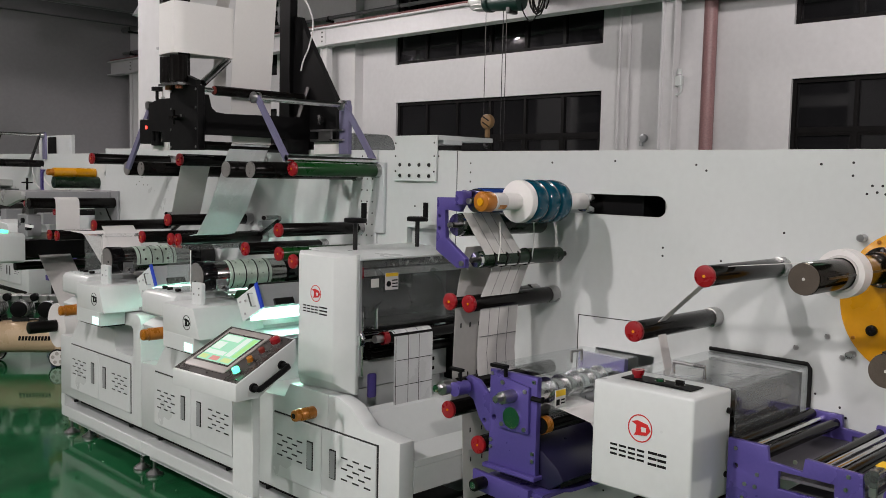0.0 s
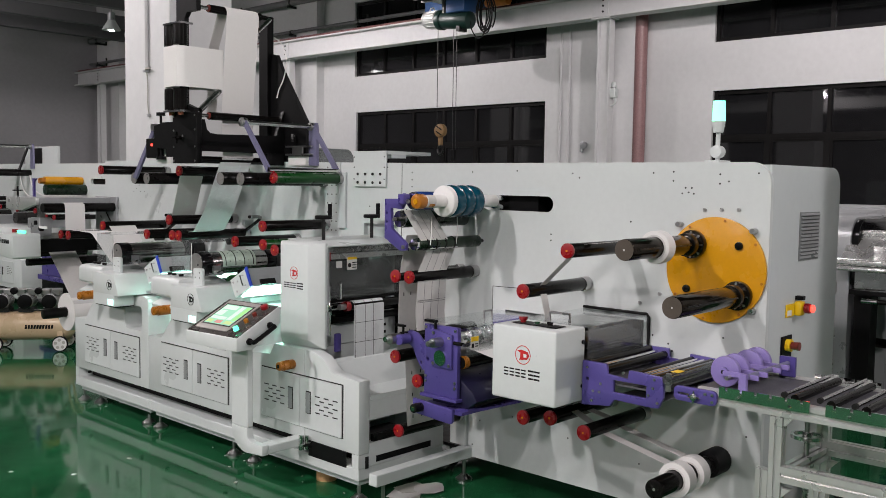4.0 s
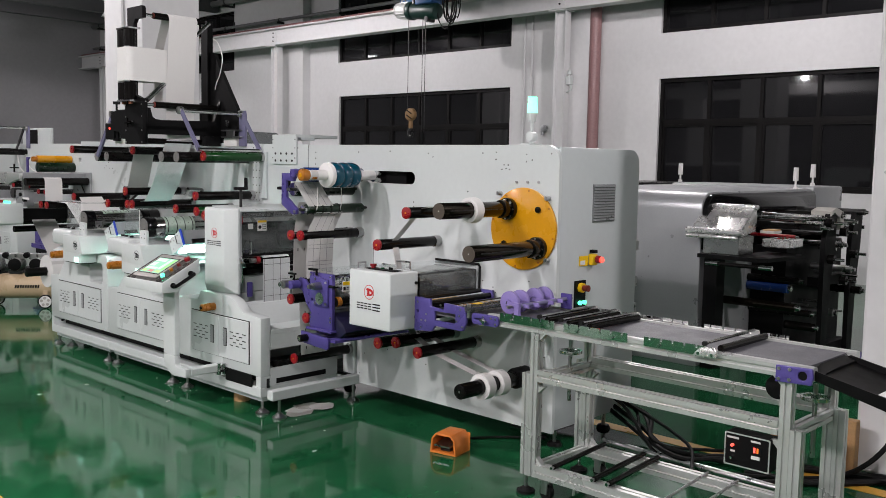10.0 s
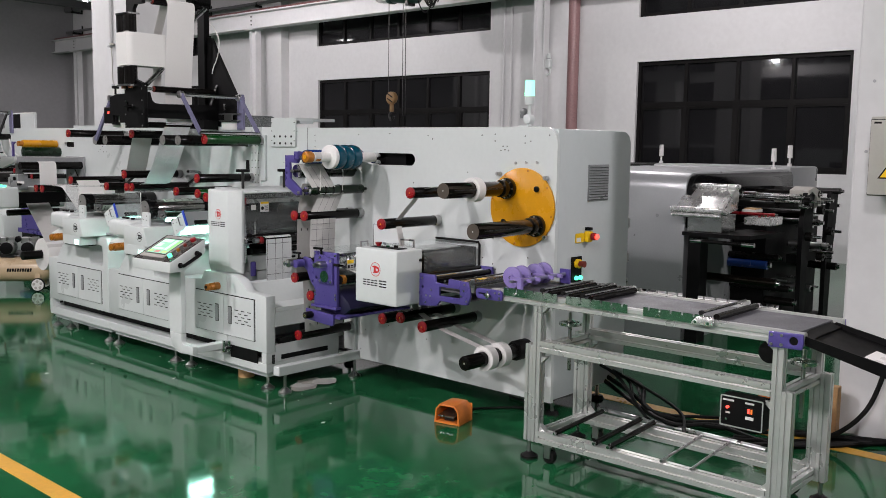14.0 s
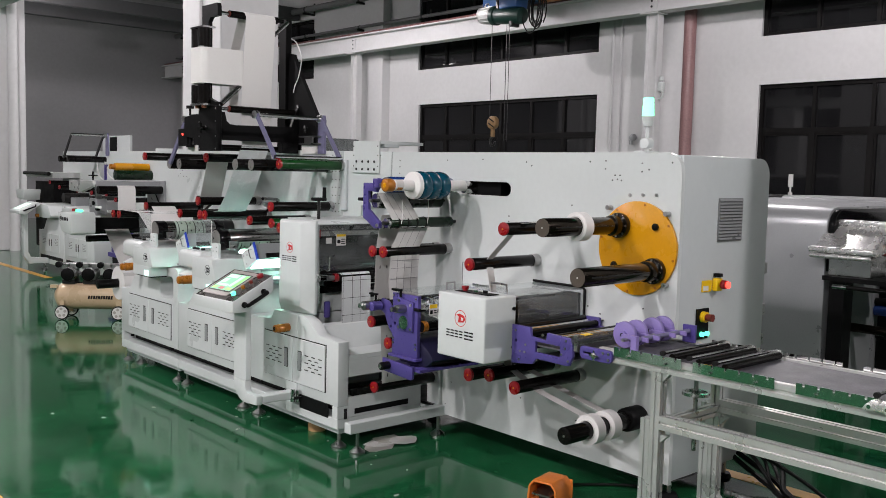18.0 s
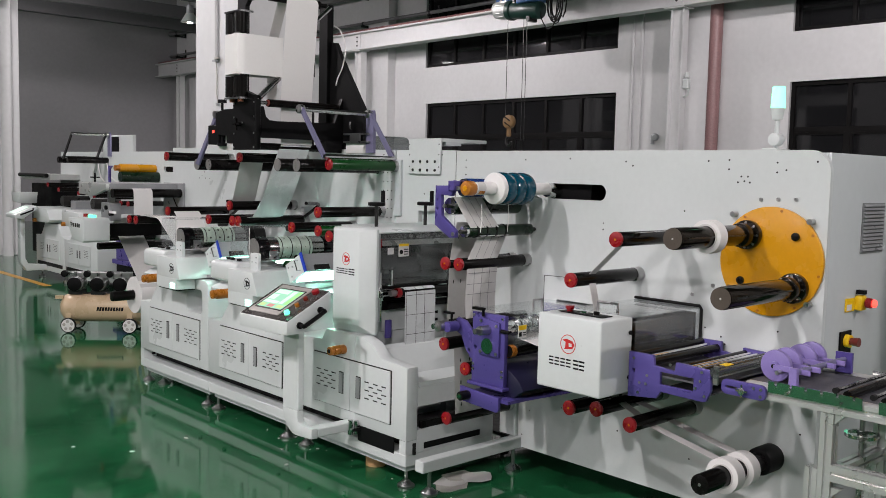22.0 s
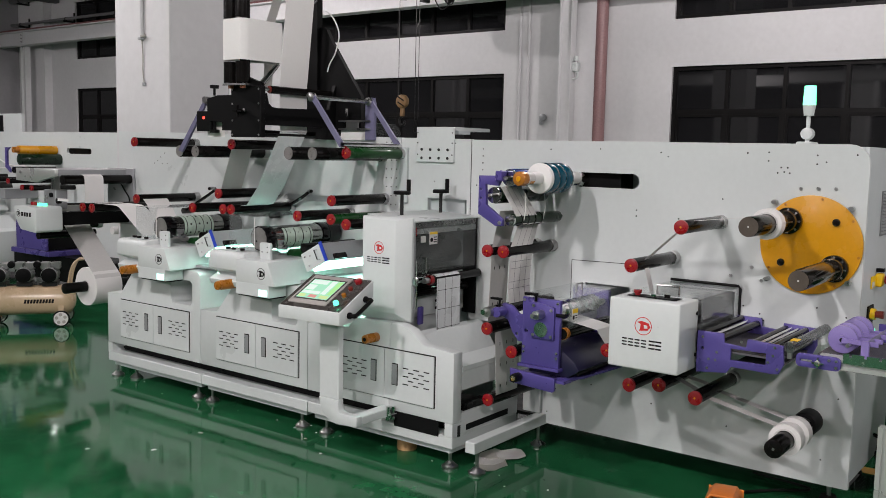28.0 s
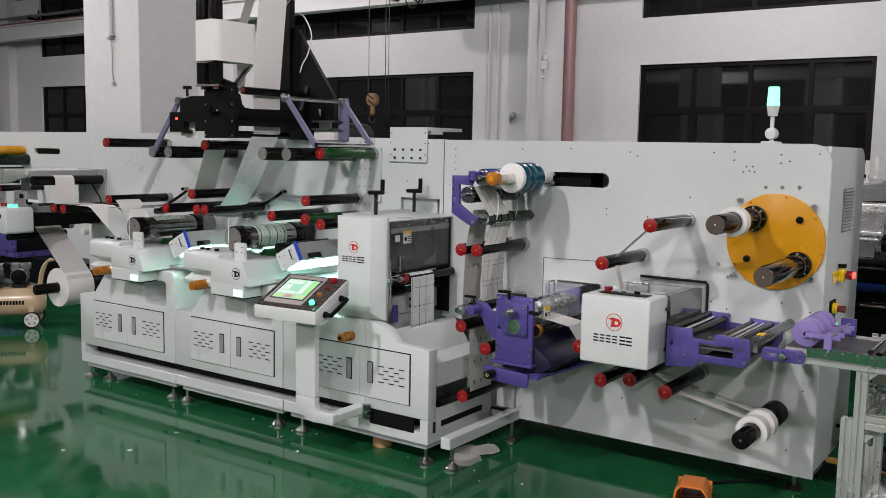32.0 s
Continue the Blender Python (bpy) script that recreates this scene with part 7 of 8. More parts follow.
for y, r, m in ((0.28, 0.012, ROLLER), (0.05, 0.014, ROLLER), (-0.03, 0.014, ROLLER), (-0.30, 0.007, STEEL), (-0.45, 0.007, STEEL)):
    sr = part("spare_rod", bm_cyl((FX - 0.02, y - 0.02, 0.162 + r), (KX + 0.02, y + 0.02, 0.162 + r), r, 14), m, cv)
    if m is ROLLER:
        part("rod_tip", bm_cyl((FX - 0.045, y - 0.021, 0.162 + r), (FX - 0.02, y - 0.02, 0.162 + r), r * 0.55, 12), CHROME, sr)
        part("rod_tip", bm_cyl((KX + 0.02, y + 0.02, 0.162 + r), (KX + 0.045, y + 0.021, 0.162 + r), r * 0.55, 12), CHROME, sr)
cb = part("control_box", bm_box(FX - 0.034, FX + 0.05, -0.79, -0.60, 0.41, 0.545, 0.004), BLACKPAINT, cv, "black speed control box")
part("box_edge", bm_plate("x", FX - 0.037, FX - 0.034, rounded(-0.79, -0.60, 0.41, 0.545, 0.006), [rounded(-0.785, -0.605, 0.415, 0.540, 0.005)]), ALU, cb)
part("red_lamp", bm_cyl((FX - 0.046, -0.635, 0.495), (FX - 0.034, -0.635, 0.495), 0.006, 14), REDLIT, cb, "lit red lamp")
dp = part("display", bm_box(FX - 0.038, FX - 0.0345, -0.756, -0.712, 0.478, 0.507), INK, cb, "dark number display")
for k, y in enumerate((-0.728, -0.741)):
    part("digit_bar", bm_box(FX - 0.0392, FX - 0.0381, y - 0.004, y + 0.004, 0.482, 0.503), ORANGELIT if k else REDLIT, dp, "lit digit bar")
part("display_key", bm_box(FX - 0.038, FX - 0.0345, -0.75, -0.715, 0.455, 0.468), PAPER, cb)
part("toggle", bm_cyl((FX - 0.05, -0.635, 0.445), (FX - 0.034, -0.635, 0.445), 0.005, 8), CHROME, cb)
for y, z, w in ((-0.635, 0.525, 0.05), (-0.73, 0.525, 0.04), (-0.635, 0.47, 0.02)):
    part("writing_bar", bm_box(FX - 0.0355, FX - 0.0342, y - w / 2, y + w / 2, z - 0.004, z + 0.004), LINER, cb)

# black delivery tray
ty = thing("delivery_tray", (2.65, -1.2, 0.6), "black sloping delivery tray with a printed sheet in it", "tray")
slope = Matrix.Translation((0, -0.915, 0.825)) @ Matrix.Rotation(radians(14.5), 4, "X")


def sloped(bm):
    bm.transform(slope)
    return bm


TRL = 0.355
part("tray_bottom", sloped(bm_box(FX + 0.0, KX - 0.05, -TRL, 0.03, -0.006, 0.0)), BLACKPAINT, ty)
for x in (FX + 0.0, KX - 0.05):
    part("tray_side", sloped(bm_plate("x", x - 0.005, x + 0.005, [(0.03, -0.014), (-TRL, -0.014), (-TRL, 0.036), (0.0, 0.022)])), BLACKPAINT, ty)
part("tray_end", sloped(bm_box(FX, KX - 0.05, -TRL - 0.006, -TRL, -0.014, 0.036)), BLACKPAINT, ty)
part("tray_lip", sloped(bm_plate("y", -0.03, 0.03, [(FX, 0.0), (FX + 0.15, 0.012), (KX - 0.05, 0.012), (KX - 0.05, 0.0)])), BLACKPAINT, ty)
ls = thing("label_sheet", (2.6, -1.45, 0.68), "white printed label sheet lying in the tray", "label sheet")
part("sheet", sloped(bm_box(FX + 0.05, FX + 0.27, -TRL + 0.02, -TRL + 0.13, 0.001, 0.003)), PAPER, ls)
part("printed_bars", sloped(joined(bm_box(FX + 0.10, FX + 0.14, -TRL + 0.06, -TRL + 0.09, 0.0031, 0.0036), bm_box(FX + 0.18, FX + 0.22, -TRL + 0.06, -TRL + 0.09, 0.0031, 0.0036))), LINER, ls)

# orange foot pedal
fp = thing("foot_pedal", (2.56, 1.13, 0), "orange cast foot switch with a steel treadle", "foot pedal")
P = Matrix.Translation((2.56, 1.13, 0)) @ Matrix.Rotation(radians(12), 4, "Z")


def ped(bm):
    bm.transform(P)
    return bm


part("hood", ped(bm_plate("x", -0.06, 0.10, [(0.085, 0.0), (0.075, 0.085), (0.05, 0.115), (-0.05, 0.115), (-0.075, 0.085), (-0.085, 0.0), (-0.072, 0.0), (-0.065, 0.08), (-0.045, 0.104), (0.045, 0.104), (0.065, 0.08), (0.072, 0.0)], bev=0.003)), ORANGE, fp)
part("back", ped(bm_box(0.10, 0.108, -0.08, 0.08, 0.0, 0.10, 0.003)), ORANGE, fp)
part("base", ped(bm_box(-0.06, 0.10, -0.071, 0.071, 0.002, 0.014)), ORANGE, fp)
part("treadle", ped(bm_plate("y", -0.05, 0.05, [(-0.07, 0.045), (0.08, 0.06), (0.08, 0.068), (-0.07, 0.053)])), STEEL, fp)
part("plunger", ped(bm_box(-0.03, 0.03, -0.03, 0.03, 0.015, 0.045)), DARKSTEEL, fp)
part("cable", bm_tube(smooth_line([(2.66, 1.15, 0.02), (2.8, 1.2, 0.012), (3.0, 1.05, 0.012), (3.15, 0.9, 0.012), (3.2, 1.2, 0.012)]), 0.007, 6), RUBBER, fp)

# cables on the floor under and behind the conveyor
rnd = random.Random(11)
for k in range(7):
    x0 = 3.45 + 0.04 * k
    pts = [(x0, 0.9, 0.30 - 0.02 * k), (x0 - 0.02 + rnd.uniform(-0.08, 0.08), 0.55 + rnd.uniform(-0.1, 0.1), 0.16 + rnd.uniform(-0.05, 0.08)), (x0 - 0.15 + rnd.uniform(-0.2, 0.2), 0.22 + rnd.uniform(-0.12, 0.12), 0.03 + 0.03 * (k % 3)), (x0 - 0.15 + rnd.uniform(-0.25, 0.25), -0.1 + rnd.uniform(-0.1, 0.1), 0.018 + 0.014 * (k % 2)), (x0 + 0.05 + rnd.uniform(-0.1, 0.2), -0.45, 0.016), (x0 + 0.35, -0.75 - 0.05 * k, 0.016)]
    solid("power_cable", bm_tube(smooth_line(pts), 0.014 if k % 2 else 0.010, 8), RUBBER, "black power cable lying on the green floor", "cable", group="floor cables")
solid("floor_pipe", bm_cyl((3.30, 0.60, 0.03), (3.27, -0.45, 0.03), 0.018, 12), STEEL, "grey steel pipe lying on the floor", "pipe")

# ---------------------------------------------------------------- paper webs
def web(name, label, x0, x1, line, m, marks=0, stripes=(), x0b=None, x1b=None, ink=None):
    mid = line[len(line) // 2]
    w = thing(name, ((x0 + x1) / 2, mid[0], mid[1]), label, "paper web", group="paper webs")
    part("paper", bm_ribbon(x0, x1, line, x0b=x0b, x1b=x1b), m, w)
    for f in stripes:
        a = x0 + (x1 - x0) * f
        b = a if x0b is None else x0b + (x1b - x0b) * f
        part("stripe", bm_ribbon(a - 0.0009, a + 0.0009, line, 0.0026, x0b=b - 0.0009, x1b=b + 0.0009), ink or INK, w)
    if marks:
        seg = list(zip(line, line[1:]))
        for j, ((ya, za), (yb, zb)) in enumerate(seg):
            n = int(math.hypot(ya - yb, za - zb) / marks)
            for i in range(n):
                f = (i + 0.5) / n
                for g in (0.2, 0.5, 0.8):
                    x = x0 + (x1 - x0) * g
                    if x0b is not None:
                        x += ((x0b - x0) + (x1b - x1 - x0b + x0) * g) * (j + f) / len(seg)
                    d = Vector((0, yb - ya, zb - za)).normalized()
                    q = bm_box(x - 0.003, x + 0.003, -0.0015, 0.0015, -0.009, 0.009)
                    q.transform(Matrix.Translation((0, ya + (yb - ya) * f, za + (zb - za) * f)) @ Matrix.Translation((x, 0, 0)) @ d.to_track_quat("Z", "Y").to_matrix().to_4x4() @ Matrix.Translation((-x, 0, 0)))
                    part("register_mark", q, DARKSTEEL, w)
    return w


dieweb = web("striped_label_web", "white label web with black slitting lines over a roller", 2.445, 2.66, [(2.765, 0.962), (2.755, 0.9705), (2.742, 0.9705), (2.728, 0.962), (2.720, 0.945), (2.718, 0.60), (2.716, 0.48)], LABEL, stripes=(0.04, 0.36, 0.64))
web("waste_web", "grey perforated waste web with register marks", 2.41, 2.575, [(2.30, 1.345), (2.335, 1.20), (2.345, 1.14), (2.352, 0.95), (2.358, 0.76)], LINER, marks=0.11)
web("waste_web", "grey perforated waste web with register marks", 2.415, 2.625, [(2.358, 0.76), (2.325, 0.735), (2.33, 0.70), (2.325, 0.36), (2.34, 0.326)], LINER, marks=0.11, x0b=2.47, x1b=2.68)
web("slit_web", "grey slit label web in four lanes", 2.345, 2.535, [(2.258, 1.472), (2.198, 1.312), (2.205, 1.28)], LINER, ink=FAINT, stripes=(0.25, 0.5, 0.75), x0b=2.485, x1b=2.69)
web("slit_web", "grey slit label web in four lanes", 2.525, 2.73, [(2.256, 1.295), (2.25, 1.16)], LINER, ink=FAINT, stripes=(0.25, 0.5, 0.75), x0b=2.44, x1b=2.65)
slitweb = web("slit_web", "grey slit label web in four lanes", 2.44, 2.65, [(2.246, 1.15), (2.25, 1.10), (2.26, 0.95), (2.25, 0.87)], LINER, ink=FAINT, stripes=(0.25, 0.5, 0.75))
web("narrow_strip", "narrow grey waste strip between rollers", 2.50, 2.545, [(1.06, 1.385), (1.32, 1.352), (1.352, 1.335), (1.545, 1.155), (1.54, 1.12), (1.50, 0.97)], LINER)
web("narrow_strip", "narrow grey waste strip between rollers", 2.52, 2.57, [(1.45, 0.70), (1.405, 0.625), (1.25, 0.56), (1.22, 0.545), (0.90, 0.478)], LINER)
web("narrow_strip", "narrow grey waste strip between rollers", 2.64, 2.69, [(1.55, 0.69), (1.42, 0.605), (1.26, 0.575), (1.2, 0.55), (0.90, 0.485)], LINER)
web("slit_web", "white label web running into the sheeter", 2.45, 2.62, [(1.94, 0.83), (1.75, 0.80), (1.70, 0.735), (1.56, 0.70)], PAPER)
web("tower_web", "white paper web hanging from the top roller", 2.432, 2.675, [(3.966, 2.62), (3.96, 2.645), (3.94, 2.655), (3.92, 2.645), (3.914, 2.62), (3.985, 2.02), (3.987, 1.74)], PAPER, x0b=2.475, x1b=2.705)
web("tower_web", "white paper web going round the upright rollers", 2.43, 2.50, [(3.966, 2.62), (4.07, 2.40), (4.09, 2.0)], LINER)
# band round the upright rollers, its width upright
bn = thing("tower_band", (2.3, 4.2, 2.155), "white paper band turned round the upright rollers", "paper web", group="paper webs")
line_ = [(2.47, 3.968), (2.215, 3.974), (2.188, 3.979), (2.165, 3.995), (2.160, 4.02), (2.174, 4.145), (2.182, 4.172), (2.205, 4.189), (2.235, 4.189), (2.32, 4.14), (2.50, 4.02)]
loop = line_ + [(x + 0.0015, y - 0.0012 if y > 4.1 else y + 0.0015) for x, y in reversed(line_)]
part("band", bm_plate("z", 2.155, 2.395, loop), PAPER, bn)
web("press_web", "pale web slanting down into the print heads", 2.475, 2.70, [(3.987, 1.738), (3.995, 1.70), (4.15, 1.40), (4.24, 1.275), (4.285, 1.265)], LABEL, x0b=2.41, x1b=2.635)
web("press_web", "grey web slanting between the guide rollers", 2.40, 2.57, [(4.31, 1.68), (4.35, 1.64), (4.46, 1.36), (4.49, 1.335)], LINER)
web("press_web", "white web over the first plate cylinder", 2.40, 2.60, [(5.33, 1.285), (5.25, 1.22), (5.12, 1.03), (5.0, 0.96)], PAPER)
web("press_web", "thin web in the dryer passage", 2.40, 2.60, [(4.75, 0.94), (4.3, 0.93), (4.2, 1.0)], LABEL)


# ---------------------------------------------------------------- unwinding end of the press
un = thing("unwind_stand", (2.7, 6.25, 0), "white unwind stand with a black air shaft", "unwinder")
part("air_shaft", bm_cyl((2.274, 6.13, 0.545), (PX, 6.13, 0.545), 0.04, 24, bev=0.01), BLACK, un)
part("shaft_carrier", bm_box(2.88, 2.93, 6.0, 6.34, 0.47, 0.62), BLACKPAINT, un)
part("carrier_foot", bm_box(2.89, 2.95, 6.22, 6.33, 0.0, 0.469), BLACKPAINT, un)
pr_ = thing("parent_roll", (2.58, 6.05, 0.36), "large white parent roll of label paper on the shaft", "paper roll")
part("roll", bm_plate("x", 2.46, 2.68, circle(6.13, 0.545, 0.148, 64), [circle(6.13, 0.545, 0.047, 32)]), PAPER, pr_)
part("core", bm_plate("x", 2.455, 2.685, circle(6.13, 0.545, 0.0465, 32), [circle(6.13, 0.545, 0.041, 32)]), LINER, pr_)
web("feed_web", "white web drawn up from the parent roll", 2.46, 2.68, [(5.984, 0.552), (6.005, 0.63), (6.48, 1.05), (6.53, 1.10), (6.50, 1.15)], LINER)
web("feed_web", "white web led over rollers to the print head", 2.46, 2.68, [(6.05, 1.195), (5.72, 1.19), (5.68, 1.18), (5.38, 0.98)], PAPER)
for_r = thing("infeed_rollers", (2.65, 5.95, 1.1), "black infeed rollers with red caps", "rollers")
for y, z in ((6.02, 1.165), (5.90, 1.165), (6.60, 0.98)):
    roller(for_r, y, z, 2.37, PX, 0.031)
wg = thing("web_guide", (2.5, 6.41, 1.05), "grey aluminium web guide with a camera and white web", "web guide")
part("beam", bm_box(2.30, 2.88, 6.21, 6.73, 1.385, 1.44, 0.004), GREYMETAL, wg)
part("beam_screw", bm_cyl((2.265, 6.70, 1.41), (2.271, 6.70, 1.41), 0.012, 10), STEEL, wg)
part("front_cheek", bm_plate("x", 2.27, 2.30, [(6.77, 1.345), (6.48, 1.335), (6.25, 1.385), (6.21, 1.39), (6.21, 1.44), (6.77, 1.44)], bev=0.002), ALU, wg)
part("guide_roller", bm_cyl((2.30, 6.16, 1.365), (2.90, 6.16, 1.365), 0.036, 24), ROLLER, wg)
part("camera_box", bm_box(2.36, 2.46, 6.36, 6.53, 1.13, 1.28, 0.006), GREYMETAL, wg)
part("camera_post", bm_box(2.39, 2.43, 6.41, 6.47, 1.28, 1.385), STEEL, wg)
part("lens", bm_cyl((2.345, 6.41, 1.24), (2.36, 6.41, 1.24), 0.018, 14), INK, wg)
part("setting_knob", bm_cyl((2.33, 6.29, 1.20), (2.36, 6.29, 1.20), 0.022, 12), BLACKPAINT, wg)
part("paper_tag", bm_box(2.30, 2.304, 6.09, 6.23, 1.205, 1.225), PAPER, wg)
part("mount", bm_box(2.88, 2.90, 6.11, 6.47, 1.0, 1.45, 0.003), GREYMETAL, wg)
part("sensor_cable", bm_tube(smooth_line([(2.872, 6.30, 1.36), (2.868, 6.22, 1.28), (2.868, 6.15, 1.20), (2.870, 6.19, 1.10), (2.868, 6.28, 1.06)]), 0.006, 6), RUBBER, wg)
web("guide_web", "white web hanging over the guide roller", 2.46, 2.62, [(6.2, 1.37), (6.185, 1.395), (6.16, 1.404), (6.13, 1.39), (6.122, 1.365), (6.12, 1.17)], PAPER)
pb = thing("pull_unit", (2.3, 6.2, 1.0), "white wedge shaped pull unit box with lit green buttons", "pull unit")
bx = part("box", bm_plate("x", 2.03, 2.24, [(6.37, 1.17), (6.35, 1.08), (6.28, 1.0), (6.08, 0.985), (6.06, 1.0), (6.06, 1.16), (6.08, 1.175)], bev=0.008), WHITE, pb)
emblem(bx, 2.03, 6.30, 1.12, 0.026, text=False, dark=True)
for k in range(4):
    y = 6.26 - 0.036 * k
    part("letter_bar", bm_box(2.028, 2.0295, y - 0.024, y, 1.10, 1.13), INK, bx, "dark lettering bar")
for y in (6.20, 6.13):
    part("green_button", bm_cyl((2.14, y, 1.176), (2.14, y, 1.195), 0.018, 14), GREENLIT, pb, "lit green button")
part("red_button", bm_cyl((2.14, 6.28, 1.176), (2.14, 6.28, 1.20), 0.022, 14), RED, pb)
part("nip_roller", bm_cyl((2.40, 6.62, 1.06), (2.90, 6.62, 1.06), 0.035, 20), GREENDARK, pb)
part("lower_roller", bm_cyl((2.40, 6.70, 0.90), (2.90, 6.70, 0.90), 0.03, 20), ROLLER, pb)
part("arm", bm_box(2.24, 2.90, 6.18, 6.28, 1.02, 1.12), BLACKPAINT, pb)

# ---------------------------------------------------------------- air compressor
cp = thing("air_compressor", (2.75, 7.45, 0), "beige oil free air compressor tank on wheels", "air compressor")
K = Matrix.Translation((2.818, 7.617, 0)) @ Matrix.Rotation(radians(-39.7), 4, "Z") @ Matrix.Scale(0.79, 4)


def cmp_(bm):
    bm.transform(K)
    return bm


L = 0.50
tank = bmesh.new()
rings = []
for x, r in ((-L, 0.0), (-L + 0.01, 0.08), (-L + 0.05, 0.143), (-L + 0.10, 0.169), (-L + 0.14, 0.172), (L - 0.14, 0.172), (L - 0.10, 0.169), (L - 0.05, 0.143), (L - 0.01, 0.08), (L, 0.0)):
    rings.append([tank.verts.new((x, r * math.cos(2 * math.pi * k / 32), 0.29 + r * math.sin(2 * math.pi * k / 32))) for k in range(32)] if r else [tank.verts.new((x, 0, 0.29))])
for a, b in zip(rings, rings[1:]):
    for k in range(32):
        if len(a) == 1:
            tank.faces.new((a[0], b[k], b[k - 1]))
        elif len(b) == 1:
            tank.faces.new((a[k - 1], a[k], b[0]))
        else:
            tank.faces.new((a[k - 1], a[k], b[k], b[k - 1]))
bmesh.ops.recalc_face_normals(tank, faces=tank.faces[:])
tk = part("tank", cmp_(tank), BEIGE, cp)
for k in range(10):
    s = bm_plate("y", 0, 0.002, [(0, 0), (0.024, 0), (0.032, 0.045), (0.008, 0.045)])
    s.transform(Matrix.Translation((-0.03 + 0.032 * k, -0.1735, 0.27)))
    part("letter_bar", cmp_(s), INK, tk, "dark lettering bar")
for x in (-0.305, -0.04, 0.23):
    pm = part("pump", cmp_(bm_cyl((x, -0.10, 0.58), (x, 0.12, 0.58), 0.085, 24, bev=0.01)), GREYMETAL, cp, "grey pump head")
    part("fan_cover", cmp_(bm_cyl((x, -0.135, 0.58), (x, -0.10, 0.58), 0.082, 24, bev=0.006)), BLACKPAINT, pm)
    for s in (-1, 1):
        part("cylinder_head", cmp_(bm_box(x - 0.05 + 0.055 * s, x + 0.05 + 0.055 * s, -0.05, 0.08, 0.64, 0.72, 0.008)), STEEL, pm)
    for k in range(4):
        part("fin", cmp_(bm_cyl((x, -0.08 + 0.045 * k, 0.58), (x, -0.07 + 0.045 * k, 0.58), 0.094, 24)), STEEL, pm)
    part("air_filter", cmp_(bm_cyl((x - 0.13, -0.09, 0.70), (x - 0.13, -0.02, 0.70), 0.04, 18, bev=0.006)), BLACKPAINT, pm)
    part("pump_foot", cmp_(bm_box(x - 0.08, x + 0.08, -0.09, 0.09, 0.455, 0.505)), DARKSTEEL, pm)
part("pressure_pipe", cmp_(bm_tube(smooth_line([(-0.35, 0.0, 0.44), (-0.1, -0.06, 0.475), (0.2, -0.05, 0.47), (0.4, 0.0, 0.44)]), 0.010, 8)), DARKSTEEL, cp)
part("pull_handle", cmp_(bm_tube(smooth_line([(0.42, -0.10, 0.38), (0.46, -0.11, 0.62), (0.52, -0.11, 0.74), (0.58, 0.0, 0.75), (0.52, 0.11, 0.74), (0.46, 0.11, 0.62), (0.42, 0.10, 0.38)]), 0.014, 8)), BEIGE, cp)
part("tap", cmp_(bm_box(-L - 0.03, -L + 0.06, -0.12, -0.08, 0.40, 0.44)), BEIGE, cp)
for x in (-0.36, 0.36):
    for y in (-0.17, 0.17):
        wl = part("wheel", cmp_(bm_cyl((x, y - 0.016, 0.092), (x, y + 0.016, 0.092), 0.092, 28, bev=0.008)), RUBBER, cp)
        part("rim", cmp_(bm_cyl((x, y - 0.019, 0.092), (x, y + 0.019, 0.092), 0.078, 24)), PAPER, wl)
        for k in range(5):
            a = 2 * math.pi * k / 5 + 0.4
            part("rim_spoke_gap", cmp_(bm_cyl((x + 0.047 * math.cos(a), y - 0.0205, 0.092 + 0.047 * math.sin(a)), (x + 0.047 * math.cos(a), y + 0.0205, 0.092 + 0.047 * math.sin(a)), 0.019, 10)), BOXGREY, wl)
        part("leg", cmp_(bm_box(x - 0.03, x + 0.03, min(y, y * 0.8), max(y, y * 0.8), 0.06, 0.24)), BEIGE, wl)

# ---------------------------------------------------------------- second label press farther down the hall
M2X = 4.36                   # its side frame; base front 0.55 before it


